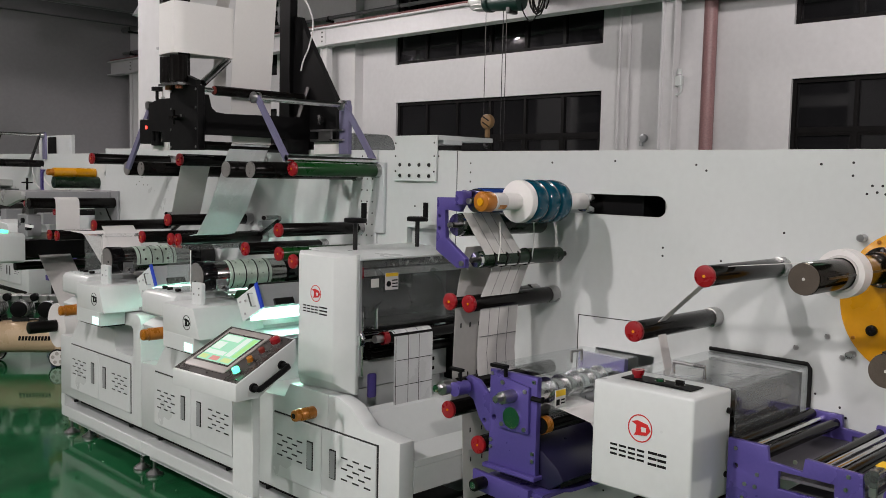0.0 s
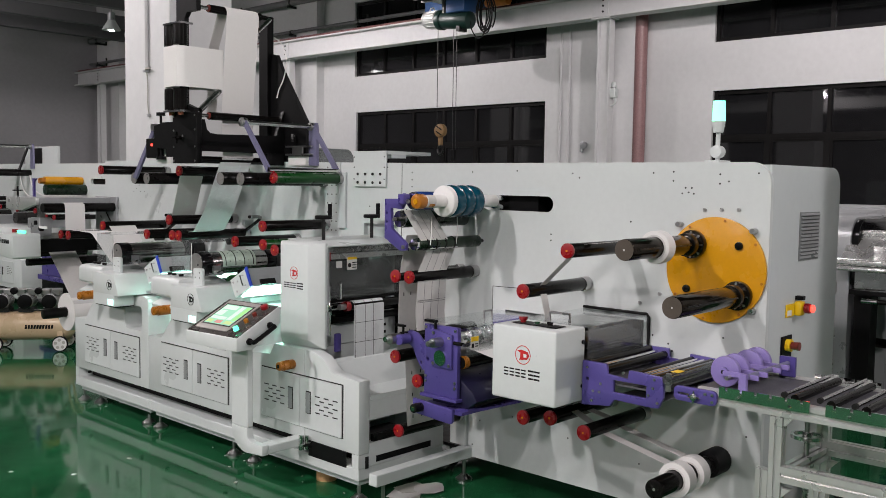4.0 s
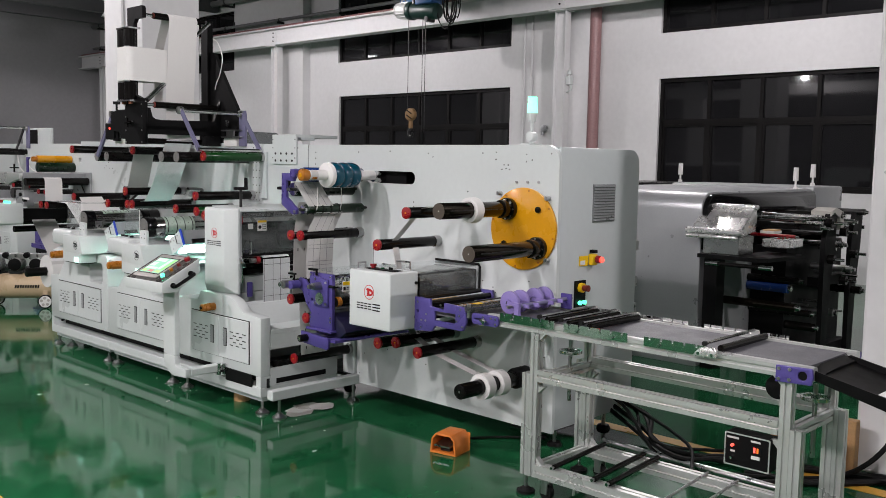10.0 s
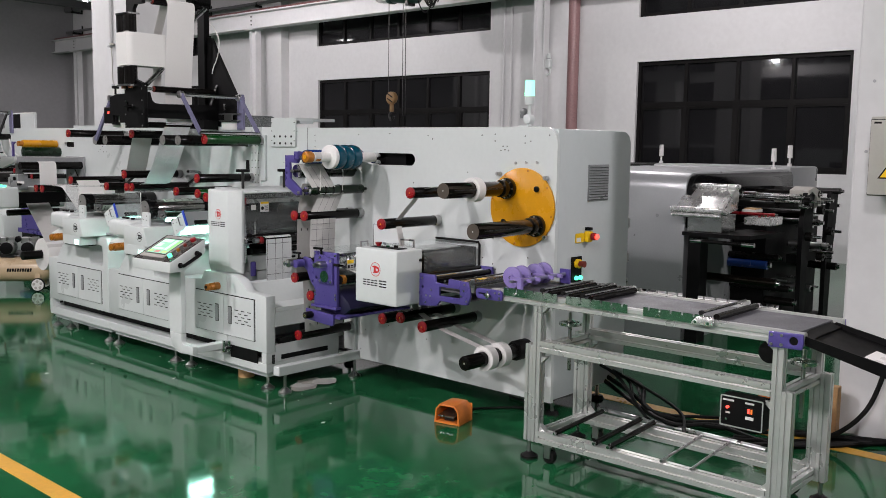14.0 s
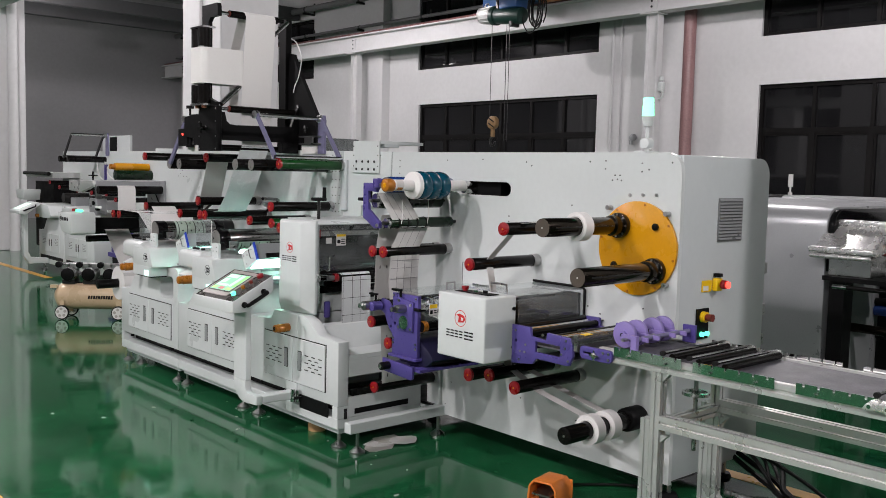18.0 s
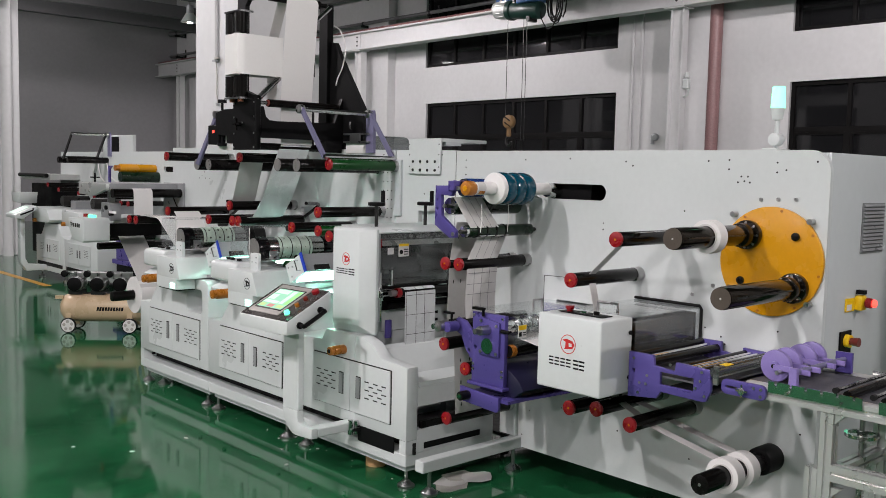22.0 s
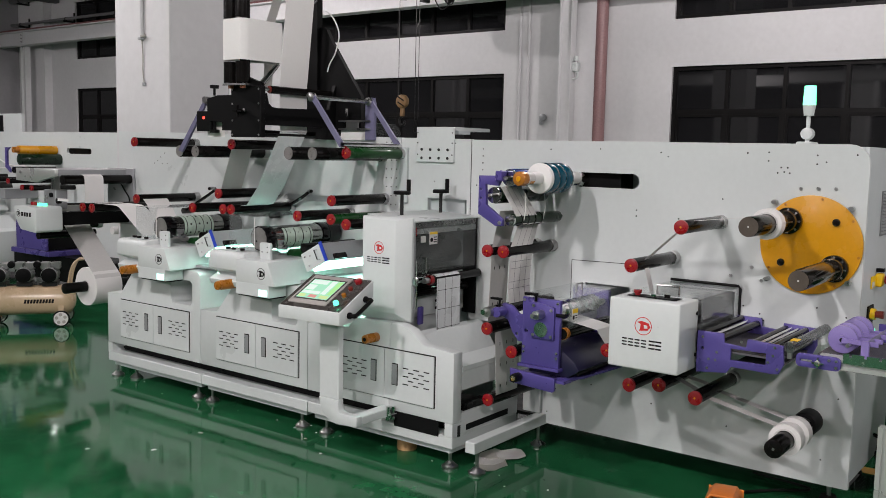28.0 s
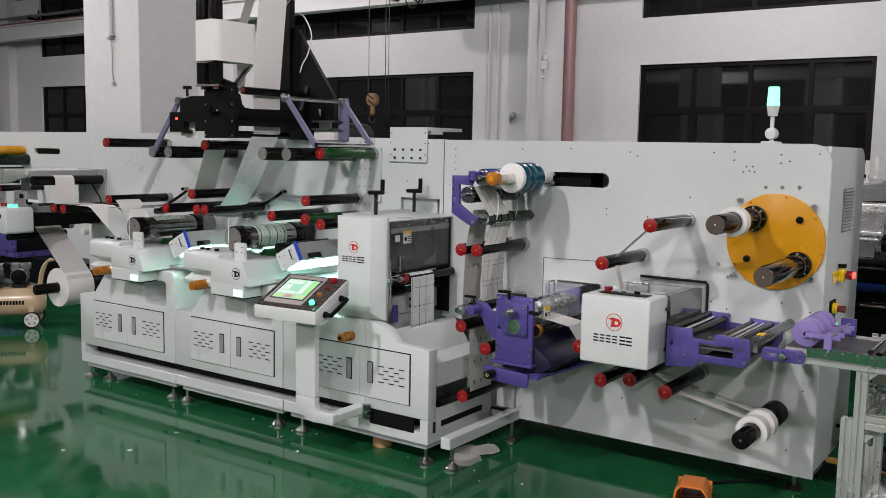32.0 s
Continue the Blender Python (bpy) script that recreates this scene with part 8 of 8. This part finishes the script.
def second_press():
    m = thing("second_press", (4.2, 10.6, 0), "second white label press farther down the hall", "label press")
    part("side_frame", bm_plate("x", M2X, M2X + 0.03, [(8.05, 0.30), (13.2, 0.30), (13.2, 1.10), (12.95, 1.25), (12.92, 1.766), (8.05, 1.766)], [rounded(9.05, 9.55, 1.52, 1.585, 0.03)]), WHITE, m)
    part("rear_box", bm_box(M2X + 0.031, 4.9, 8.1, 12.9, 0.2, 1.70, 0.01), BLACKPAINT, m)
    bf = 3.80
    for k, (ya, yb) in enumerate(((12.35, 11.3), (11.29, 10.2))):
        b = part("base", bm_plate("x", bf, M2X - 0.01, [(ya, 0.12), (yb, 0.12), (yb, 0.60), (yb + 0.1, 0.63), (yb + 0.2, 0.78), (ya - 0.35, 0.78), (ya - 0.2, 0.60), (ya, 0.60)], bev=0.006), WHITE, m, "white base cabinet")
        # black strip on the flat front stands for the shade of a slot
        part("recess_shade", bm_box(bf - 0.002, bf + 0.001, yb + 0.06, ya - 0.06, 0.19, 0.24), INK, b)
        for s in (0, 1):
            y0 = ya - 0.14 - 0.38 * s
            d = part("base_door", bm_box(bf - 0.009, bf - 0.001, y0 - 0.36, y0, 0.30, 0.565, 0.003), WHITE, b)
            hy = y0 - 0.325 if s == 0 else y0 - 0.035
            part("grip", bm_box(bf - 0.012, bf - 0.0085, hy - 0.014, hy + 0.014, 0.385, 0.485), DARKSTEEL, d)
            vy = y0 - 0.06 if s == 0 else y0 - 0.18
            part("vents", joined(*[bm_box(bf - 0.011, bf - 0.0085, vy - 0.045 * c - 0.014 - 0.02 * (r % 2), vy - 0.045 * c + 0.014 - 0.02 * (r % 2), 0.41 + 0.021 * r, 0.416 + 0.021 * r) for r in range(5) for c in range(3)]), DARKSTEEL, d)
        if k < 2:
            h = part("print_head", bm_plate("x", bf - 0.12, 4.1, [(ya - 0.25, 0.80), (ya - 0.25, 1.0), (yb + 0.30, 0.98), (yb + 0.18, 0.84), (yb + 0.25, 0.80)], bev=0.008), WHITE, m)
            part("plate_cylinder", bm_cyl((4.0, ya - 0.45, 1.08), (M2X, ya - 0.45, 1.08), 0.07, 24), CERAMIC, h)
            part("knob", bm_cyl((bf - 0.16, ya - 0.35, 0.82), (bf - 0.1, ya - 0.35, 0.82), 0.027, 14), AMBER, h)
            part("dryer", bm_box(3.95, M2X, yb - 0.02, yb + 0.16, 0.98, 1.10, 0.006), GREYMETAL, h)
        for y in (ya - 0.08, yb + 0.08):
            f = part("foot", bm_cyl((bf + 0.05, y, 0), (bf + 0.05, y, 0.03), 0.045, 14), STEEL, b)
            part("foot_screw", bm_cyl((bf + 0.05, y, 0.03), (bf + 0.05, y, 0.121), 0.011, 8), STEEL, f)
    v = part("slitting_plate", bm_box(3.86, 3.885, 9.15, 9.78, 0.46, 0.80, 0.004), PURPLE, m, "violet slitting unit plate")
    part("slitting_shelf", bm_box(3.86, M2X, 9.1, 9.9, 0.40, 0.455, 0.004), PURPLE, v)
    part("slitting_core", bm_box(3.92, M2X, 9.2, 9.75, 0.46, 0.70), BLACKPAINT, v)
    part("lower_core", bm_box(4.0, M2X, 8.2, 10.1, 0.12, 0.395), BLACKPAINT, m)
    part("steel_pipe", bm_cyl((3.95, 8.05, 0.76), (M2X, 8.05, 0.76), 0.04, 14), PAPER, m)
    # rollers, orange film roll on a violet bracket
    part("film_bracket", bm_plate("x", 3.82, 3.84, [(9.90, 1.58), (9.90, 1.36), (9.80, 1.30), (9.80, 1.34), (9.86, 1.38), (9.86, 1.54), (9.80, 1.58)]), PURPLE, m)
    o = part("film_roll", bm_cyl((3.90, 9.76, 1.555), (4.35, 9.76, 1.555), 0.048, 20), YELLOW, m, "orange film roll")
    part("film_cap", bm_cyl((3.84, 9.76, 1.555), (3.90, 9.76, 1.555), 0.034, 18), AMBER, o)
    part("green_roller", bm_cyl((3.88, 9.70, 1.45), (M2X, 9.70, 1.45), 0.062, 20), GREENDARK, m)
    part("lower_roller", bm_cyl((3.86, 9.80, 1.33), (M2X, 9.80, 1.33), 0.035, 16), BLACK, m)
    for y, z in ((10.4, 1.20), (10.9, 1.22), (11.6, 1.24), (9.6, 1.14), (9.4, 1.14), (12.0, 1.3), (9.2, 0.95), (9.9, 1.2)):
        r = part("guide_roller", bm_cyl((3.85, y, z), (M2X, y, z), 0.028, 16), ROLLER, m)
        part("roller_cap", bm_cyl((3.838, y, z), (3.852, y, z), 0.03, 16), RED, r)
    # swing frame on top
    for x in (3.845, 4.29):
        # lilac arms coloured as dark steel, with their shadow put into the colour
        part("swing_arm", bm_plate("x", x, x + 0.016, [(11.15, 1.995), (11.10, 1.995), (11.42, 1.65), (11.47, 1.66)]), DARKSTEEL, m)
    part("rear_stand", bm_plate("x", 4.335, 4.355, [(11.16, 1.70), (11.07, 1.70), (11.07, 1.98), (11.09, 2.02), (11.14, 2.02), (11.16, 1.98)]), LILAC, m)
    part("swing_bar", bm_cyl((3.84, 11.125, 1.985), (4.34, 11.125, 1.985), 0.018, 12), CHROME, m)
    part("swing_pivot", bm_cyl((4.30, 11.125, 1.985), (4.36, 11.125, 1.985), 0.034, 16), STEEL, m)
    part("swing_bar_low", bm_cyl((3.84, 11.45, 1.68), (4.31, 11.45, 1.68), 0.016, 12), CHROME, m)
    for y in (11.56, 11.22):
        r = part("swing_roller", bm_cyl((3.83, y, 1.645), (M2X, y, 1.645), 0.042, 16), BLACK, m)
        part("roller_end", bm_cyl((3.825, y, 1.645), (3.832, y, 1.645), 0.036, 16), SHAFT, r)
    part("back_panel", bm_box(4.62, 4.66, 11.0, 12.0, 1.70, 2.0, 0.004), WHITE, m)
    part("back_window", bm_box(4.612, 4.6195, 11.45, 11.70, 1.76, 1.98), BLACKPAINT, m)
    part("air_hose", bm_tube(smooth_line([(4.34, 11.5, 1.62), (4.30, 11.3, 1.42), (4.30, 11.0, 1.32), (4.33, 10.7, 1.34)]), 0.008, 6), PAPER, m)
    part("air_hose", bm_tube(smooth_line([(4.34, 11.2, 1.62), (4.30, 11.0, 1.45), (4.30, 10.7, 1.36), (4.33, 10.4, 1.36)]), 0.008, 6), PAPER, m)
    wk = part("hand_wheel", bm_cyl((4.0, 10.75, 1.42), (4.0, 10.75, 1.435), 0.06, 16), BLACKPAINT, m)
    part("wheel_stem", bm_cyl((4.0, 10.75, 1.28), (4.0, 10.75, 1.48), 0.012, 10), BLACKPAINT, wk)
    # far unwind end with its console
    part("unwind_beam", bm_box(3.95, M2X, 12.2, 13.4, 1.36, 1.44, 0.004), ALU, m)
    part("unwind_roller", bm_cyl((3.9, 13.3, 1.42), (3.9, 12.2, 1.42), 0.03, 14), ROLLER, m)
    part("unwind_core", bm_box(4.0, M2X, 12.3, 13.1, 0.3, 1.3), BLACKPAINT, m)
    c = part("console", bm_plate("y", 11.80, 12.20, [(3.35, 0.86), (3.35, 0.90), (3.62, 1.02), (3.65, 0.99), (3.44, 0.84)], bev=0.004), WHITE, m, "white tilted control console")
    part("console_screen", bm_plate("y", 11.91, 12.15, [(3.38, 0.918), (3.56, 0.998), (3.56, 1.001), (3.38, 0.921)]), SCREENPALE, c)
    part("console_grip", bm_tube([(3.42, 11.80, 0.90), (3.42, 11.75, 0.91), (3.56, 11.75, 0.96), (3.58, 11.80, 0.98)], 0.011, 6), BLACKPAINT, c)
    part("console_arm", bm_plate("y", 11.95, 12.07, [(3.46, 0.86), (3.52, 0.86), (3.52, 0.30), (3.56, 0.22), (3.80, 0.20), (3.80, 0.13), (3.54, 0.13), (3.46, 0.25)], bev=0.004), WHITE, c)
    part("pull_box", bm_plate("x", 3.66, 3.9, [(12.95, 1.17), (12.9, 1.04), (12.6, 1.02), (12.55, 1.18)], bev=0.008), WHITE, m)


second_press()

# ---------------------------------------------------------------- dark finishing machine behind the conveyor
bk = thing("dark_finishing_machine", (6.6, 1.6, 0), "grey and black finishing machine with chromed rollers", "label machine")
part("cabinet", bm_plate("y", 1.16, 2.75, [(5.42, 0.0), (7.6, 0.0), (7.6, 1.42)] + [(5.56 + 0.14 * math.cos(radians(a)), 1.27 + 0.14 * math.sin(radians(a))) for a in (90, 105, 120, 135, 150, 165, 180)], bev=0.006), GREYMETAL, bk)
part("black_face", bm_plate("y", 1.11, 1.159, [(5.425, 0.95), (7.56, 0.95), (7.60, 1.0), (7.60, 1.35), (7.55, 1.40)] + [(5.56 + 0.135 * math.cos(radians(a)), 1.265 + 0.135 * math.sin(radians(a))) for a in (90, 105, 120, 135, 150, 165, 180)], bev=0.012), GLOSSBLACK, bk, "glossy black front plate")
part("face_notch", bm_box(5.95, 6.25, 1.095, 1.109, 1.27, 1.30), BLACKPAINT, bk)
part("black_post", bm_box(5.43, 5.57, 1.015, 1.125, 0.0, 0.949), BLACKPAINT, bk)
part("grey_door", bm_box(5.58, 6.15, 1.12, 1.155, 0.0, 0.949), VENTGREY, bk)
part("black_core", bm_box(6.35, 7.6, 0.85, 1.155, 0.0, 0.949), BLACKPAINT, bk)
for x in (6.45, 7.05):
    part("end_plate", bm_plate("y", 0.56, 0.60, [(x, 0.0), (x + 0.12, 0.0), (x + 0.14, 0.6), (x + 0.20, 0.95), (x + 0.22, 1.22), (x + 0.05, 1.24), (x - 0.02, 1.0), (x - 0.02, 0.7)]), BLACKPAINT, bk)
part("tie_beam", bm_box(6.45, 7.2, 0.61, 0.70, 0.02, 0.10), BLACKPAINT, bk)
part("tie_beam", bm_box(6.45, 7.2, 0.61, 0.70, 0.62, 0.70), BLACKPAINT, bk)
for x, z, r, m, y0 in ((6.15, 1.20, 0.020, CHROME, 0.62), (6.30, 1.135, 0.030, DARKSTEEL, 0.55), (6.30, 1.125, 0.012, CHROME, 0.48), (6.20, 1.05, 0.015, RED, 0.72), (6.45, 1.20, 0.028, CHROME, 0.60), (6.75, 1.22, 0.03, ROLLER, 0.55), (6.95, 1.16, 0.026, CHROME, 0.52), (7.15, 1.24, 0.028, DARKSTEEL, 0.50), (7.3, 1.10, 0.03, CHROME, 0.58),
                       (6.62, 1.04, 0.035, ROLLER, 0.60), (6.85, 0.96, 0.03, CHROME, 0.56), (6.30, 0.60, 0.042, BLUEFILM, 0.80), (6.30, 0.67, 0.03, BLACK, 0.70), (5.80, 0.52, 0.034, SHAFT, 0.52), (6.35, 0.40, 0.03, BLACK, 0.62), (6.40, 0.28, 0.035, ROLLER, 0.60), (6.9, 0.75, 0.03, STEEL, 0.50), (7.1, 0.55, 0.035, BLACK, 0.48), (6.7, 0.38, 0.03, STEEL, 0.56)):
    q = part("cross_roller", bm_cyl((x, y0, z), (x, 1.155, z), r, 18), m, bk)
    part("roller_end", bm_cyl((x, y0 - 0.03, z), (x, y0, z), r * 0.55, 14), CHROME, q)
for x, z in ((6.42, 1.17), (6.75, 1.08), (7.0, 0.88), (6.8, 0.66), (6.5, 0.86)):
    kb = part("end_knob", bm_cyl((x, 0.50, z), (x, 0.555, z), 0.038, 14), BLACK, bk)
    part("knob_rod", bm_cyl((x, 0.42, z), (x, 0.50, z), 0.013, 10), CHROME, kb)
rnd = random.Random(8)
for k in range(14):
    x, z = rnd.uniform(6.1, 7.4), rnd.choice((1.22, 1.17, 1.10, 1.02, 0.92, 0.70, 0.48, 0.30)) + rnd.uniform(-0.02, 0.02)
    y0 = rnd.uniform(0.44, 0.75)
    part("guide_rod", bm_cyl((x, y0, z), (x, y0 + rnd.uniform(0.12, 0.4), z), rnd.uniform(0.008, 0.016), 10), rnd.choice((CHROME, BRIGHTALU, STEEL)), bk)
part("paper_wrap", bm_plate("y", 0.55, 0.72, [(6.5, 1.26), (6.62, 1.29), (6.78, 1.25), (6.80, 1.12), (6.74, 1.10), (6.70, 1.20), (6.58, 1.25), (6.50, 1.22)]), BOXGREY, bk)
cn = part("console", bm_plate("y", 0.77, 1.185, [(5.27, 1.095), (5.27, 1.125), (5.31, 1.137), (5.50, 1.285), (5.56, 1.285), (5.58, 1.25), (5.56, 1.12), (5.34, 1.085)], bev=0.002), BRIGHTALU, bk, "brushed metal console")
part("front_lip", bm_box(5.235, 5.300, 0.75, 1.205, 1.100, 1.142, 0.012, 3), BRIGHTALU, cn)
part("front_bar", bm_cyl((5.245, 0.77, 1.078), (5.245, 1.19, 1.078), 0.017, 16, bev=0.004), BRIGHTALU, cn)
part("back_lip", bm_box(5.49, 5.57, 0.75, 1.205, 1.285, 1.325, 0.012, 3), BRIGHTALU, cn)
part("console_foot", bm_box(5.36, 5.62, 0.81, 1.105, 0.937, 1.078, 0.004), SATIN, bk, "satin steel box under the console")
card = part("card_stack", bm_box(5.60, 5.74, 0.64, 0.75, 1.105, 1.125), LINER, bk)
part("brown_card", bm_box(5.62, 5.73, 0.645, 0.74, 1.125, 1.135), WOOD, card)
part("table_arm", bm_plate("z", 0.905, 0.936, [(5.28, 1.11), (5.28, 0.62), (5.34, 0.56), (5.9, 0.50), (5.95, 1.155), (5.8, 1.158)]), BLACKPAINT, bk)
part("table_rod", bm_cyl((5.26, 0.52, 0.872), (5.26, 1.00, 0.872), 0.016, 12), BLACK, bk)
for y in (0.54, 0.97):
    part("rod_end", bm_cyl((5.26, y - 0.05, 0.872), (5.26, y + 0.05, 0.872), 0.018, 12), CHROME, bk)
part("key_box", bm_box(5.70, 5.95, 0.55, 0.78, 0.99, 1.055, 0.008), BRIGHTALU, bk)
for k in range(5):
    part("key", bm_cyl((5.75 + 0.04 * k, 0.665, 1.055), (5.75 + 0.04 * k, 0.665, 1.066), 0.010, 10), (RED, GREENPLATE)[k % 2], bk)
part("top_handle", bm_tube([(6.05, 0.95, 1.20), (6.05, 0.95, 1.245), (6.05, 0.83, 1.245), (6.05, 0.83, 1.20)], 0.007, 6), CHROME, bk)
for x, y, z in ((7.47, 1.27, 1.41), (7.83, 1.25, 1.445), (8.0, 2.8, 1.44)):
    s_ = part("signal_stalk", bm_cyl((x, y, z), (x, y, z + 0.09), 0.010, 10), PAPER, bk)
    part("signal_foot", bm_cyl((x, y, z), (x, y, z + 0.03), 0.022, 12), PAPER, s_)
    part("signal_head", bm_cyl((x, y, z + 0.085), (x, y, z + 0.215), 0.026, 16, r2=0.023), PAPER, s_, "white unlit signal lamp")
part("rear_unit", bm_box(7.62, 8.38, 1.15, 2.7, 0.0, 1.445, 0.03, 2), GREYMETAL, bk)
part("rear_black", bm_box(7.0, 8.53, 2.76, 3.6, 0.0, 1.44, 0.02, 2), BLACK, bk)

bk.location += Vector((0.20, 0.11, 0.0))

# ---------------------------------------------------------------- switch box and cables on the concrete column
eb = thing("electrical_box", (3.85, -0.82, 1.34), "grey electrical enclosure with a yellow danger sign", "electrical box")
EX = 3.74
part("case", bm_box(EX + 0.012, 3.949, -1.043, -0.716, 1.368, 1.782, 0.004), BOXGREY, eb)
dr = part("door", bm_plate("x", EX, EX + 0.012, rounded(-1.033, -0.7198, 1.375, 1.765, 0.006), bev=0.002), BOXGREY, eb)
part("door_seam", bm_plate("x", EX + 0.0118, EX + 0.0135, rounded(-1.037, -0.7156, 1.371, 1.769, 0.006), [rounded(-1.031, -0.7209, 1.376, 1.764, 0.006)]), INK, eb)
part("lock", bm_cyl((EX - 0.008, -0.9689, 1.575), (EX, -0.9689, 1.575), 0.018, 18), CHROME, dr)
part("plate_tag", bm_box(EX - 0.001, EX, -0.9901, -0.9477, 1.39, 1.41), GREYMETAL, dr)
part("maker_bar", bm_box(EX - 0.001, EX, -0.7728, -0.7357, 1.745, 1.755), INK, dr)
sg = part("danger_sign", bm_plate("x", EX - 0.0015, EX - 0.0002, [(-0.7675, 1.46), (-0.9975, 1.46), (-0.882, 1.635)]), INK, dr, "black edged yellow warning triangle")
part("sign_field", bm_plate("x", EX - 0.0026, EX - 0.0016, [(-0.7813, 1.467), (-0.9838, 1.467), (-0.882, 1.622)]), SIGN, sg)
part("flash", bm_plate("x", EX - 0.0036, EX - 0.0027, [(-0.8735, 1.585), (-0.9, 1.585), (-0.8873, 1.557), (-0.9021, 1.557), (-0.8788, 1.520), (-0.8852, 1.548), (-0.8661, 1.548)]), REDINK, sg, "red lightning flash")
txt = bpy.data.curves.new("warning_text", "FONT")
txt.body, txt.size, txt.align_x, txt.extrude = "有电危险", 0.034, "CENTER", 0.0004
to = new("warning_text", txt)
bpy.context.view_layer.update()
me = bpy.data.meshes.new_from_object(to)
bpy.data.objects.remove(to)
me.transform(Matrix.Rotation(radians(-90), 4, "Z") @ Matrix.Rotation(radians(90), 4, "X"))
bmt = bmesh.new()
bmt.from_mesh(me)
bmt.transform(Matrix.Translation((EX - 0.0031, -0.882, 1.490)))
part("warning_text", bmt, INK, sg, "black warning characters")
part("small_print", bm_box(EX - 0.0034, EX - 0.0027, -0.953, -0.811, 1.474, 1.482), INK, sg)
part("side_sticker", bm_box(3.78, 3.92, -1.044, -1.043, 1.38, 1.52), PAPER, eb)
solid("cable_conduit", bm_cyl((3.93, -0.865, 1.783), (3.93, -0.865, 7.9), 0.018, 12), PLASTER, "white conduit down to the switch box", "conduit", kind="structure")
for pts in ([(3.85, -0.833, 1.356), (3.85, -0.84, 1.20), (3.86, -0.88, 1.0), (3.85, -0.90, 0.845), (3.84, -0.885, 0.65), (3.82, -0.855, 0.46), (3.78, -0.78, 0.21), (3.68, -0.64, 0.06), (3.55, -0.45, 0.015), (3.42, -0.2, 0.015)],
            [(3.87, -0.912, 1.356), (3.87, -0.90, 1.22), (3.87, -0.885, 1.08), (3.86, -0.93, 0.92), (3.85, -1.054, 0.68), (3.84, -1.15, 0.45), (3.80, -1.25, 0.12), (3.70, -1.32, 0.02), (3.5, -1.5, 0.015)],
            [(3.88, -1.0, 1.356), (3.88, -1.07, 1.1), (3.87, -1.09, 0.8), (3.86, -1.12, 0.5), (3.80, -1.16, 0.1), (3.70, -1.2, 0.015), (3.4, -1.5, 0.015)]):
    solid("supply_cable", bm_tube(smooth_line(pts), 0.013, 8), RUBBER, "thick black supply cable hanging from the switch box", "cable", group="supply cables")
for y, z in ((-0.66, 1.98), (-0.98, 1.98), (-0.64, 1.6)):
    solid("wall_plug", bm_cyl((3.944, y, z), (3.9497, y, z), 0.009, 10), GREYMETAL, "small metal fixing in the column", "fixing", group="column fixings")
bb = thing("wooden_crate", (3.7, -0.30, 0), "small orange crate with a wooden board behind the conveyor", "crate")
part("crate", bm_box(3.62, 3.76, -0.36, -0.24, 0.0, 0.22, 0.008), ORANGE, bb)
part("board", bm_box(3.80, 3.86, -0.62, -0.48, 0.0, 0.30, 0.004), WOOD, bb)
lp = [(3.18 + 0.17 * math.cos(a) + 0.02 * math.sin(3 * a), -1.30 + 0.17 * math.sin(a), 0.012 + 0.003 * a) for a in [0.45 * k for k in range(20)]]
solid("power_cable", bm_tube(lp, 0.011, 8), RUBBER, "black power cable coiled on the green floor", "cable", group="floor cables")

# litter on the floor
rnd = random.Random(5)
for k in range(26):
    if k < 5:
        x, y, s = rnd.uniform(1.2, 2.15), rnd.uniform(0.2, 5.2), 1.0
    else:
        x, y, s = 2.34 - abs(rnd.gauss(0, 0.14)), rnd.choice((rnd.uniform(1.9, 5.5), rnd.uniform(2.2, 3.6))), rnd.uniform(0.2, 0.6)
    g = bm_plate("z", 0.0005, 0.002, [(rnd.uniform(0.4, 1) * 0.022 * s * math.cos(a), rnd.uniform(0.4, 1) * 0.016 * s * math.sin(a)) for a in [2 * math.pi * i / 6 for i in range(6)]])
    g.transform(Matrix.Translation((x, y, 0)) @ Matrix.Rotation(rnd.uniform(0, 3), 4, "Z"))
    solid("paper_scrap", g, rnd.choice((PAPER, LINER, BOXGREY)), "tiny torn paper scrap on the floor", "scrap", group="paper scraps")


# ---------------------------------------------------------------- what moves
PERIOD = 0.55                # one turn of the plate cylinders, seconds
PITCH, SPEED = 0.105, 0.76   # label length and web speed


def cross_lines(owner, x0, x1, count, ink):
    bars = []
    for k in range(count):
        bar = part("cross_line", bm_box(x0, x1, -0.0006, 0.0006, -0.001, 0.001), ink, owner)
        bar.data.transform(Matrix.Translation(BASE[owner.name]))
        bars.append(bar)
    return bars


# each set runs down the face of its web from (y, z) over a length with a slope, and back up behind it
RUNS = [(cross_lines(dieweb, 2.447, 2.658, 8, INK), dieweb, 2.7188, 0.955, 0.006, 8 * PITCH), (cross_lines(slitweb, 2.445, 2.645, 4, FAINT), slitweb, 2.2435, 1.12, -0.065, 4 * PITCH)]


def motions():
    steps = [0.1 * i for i in range(321)]
    for (cyl, at, _), phase in zip(MOVERS, (30.27, 30.13)):
        walk(cyl, [(t, Matrix.Translation(at) @ Matrix.Rotation(-2 * math.pi * (t - phase) / PERIOD, 4, "X")) for t in steps])
    for bars, owner, y, z, lean, run in RUNS:
        for k, bar in enumerate(bars):
            rows = []
            for t in steps:
                s = (SPEED * t + k * PITCH) % run
                down = s if s < run / 2 else run - s
                face = y - lean * down + (0.0 if s < run / 2 else 0.004)
                rows.append((t, Matrix.Translation(Vector((0, face, z - down)) - BASE[owner.name])))
            walk(bar, rows)


motions()
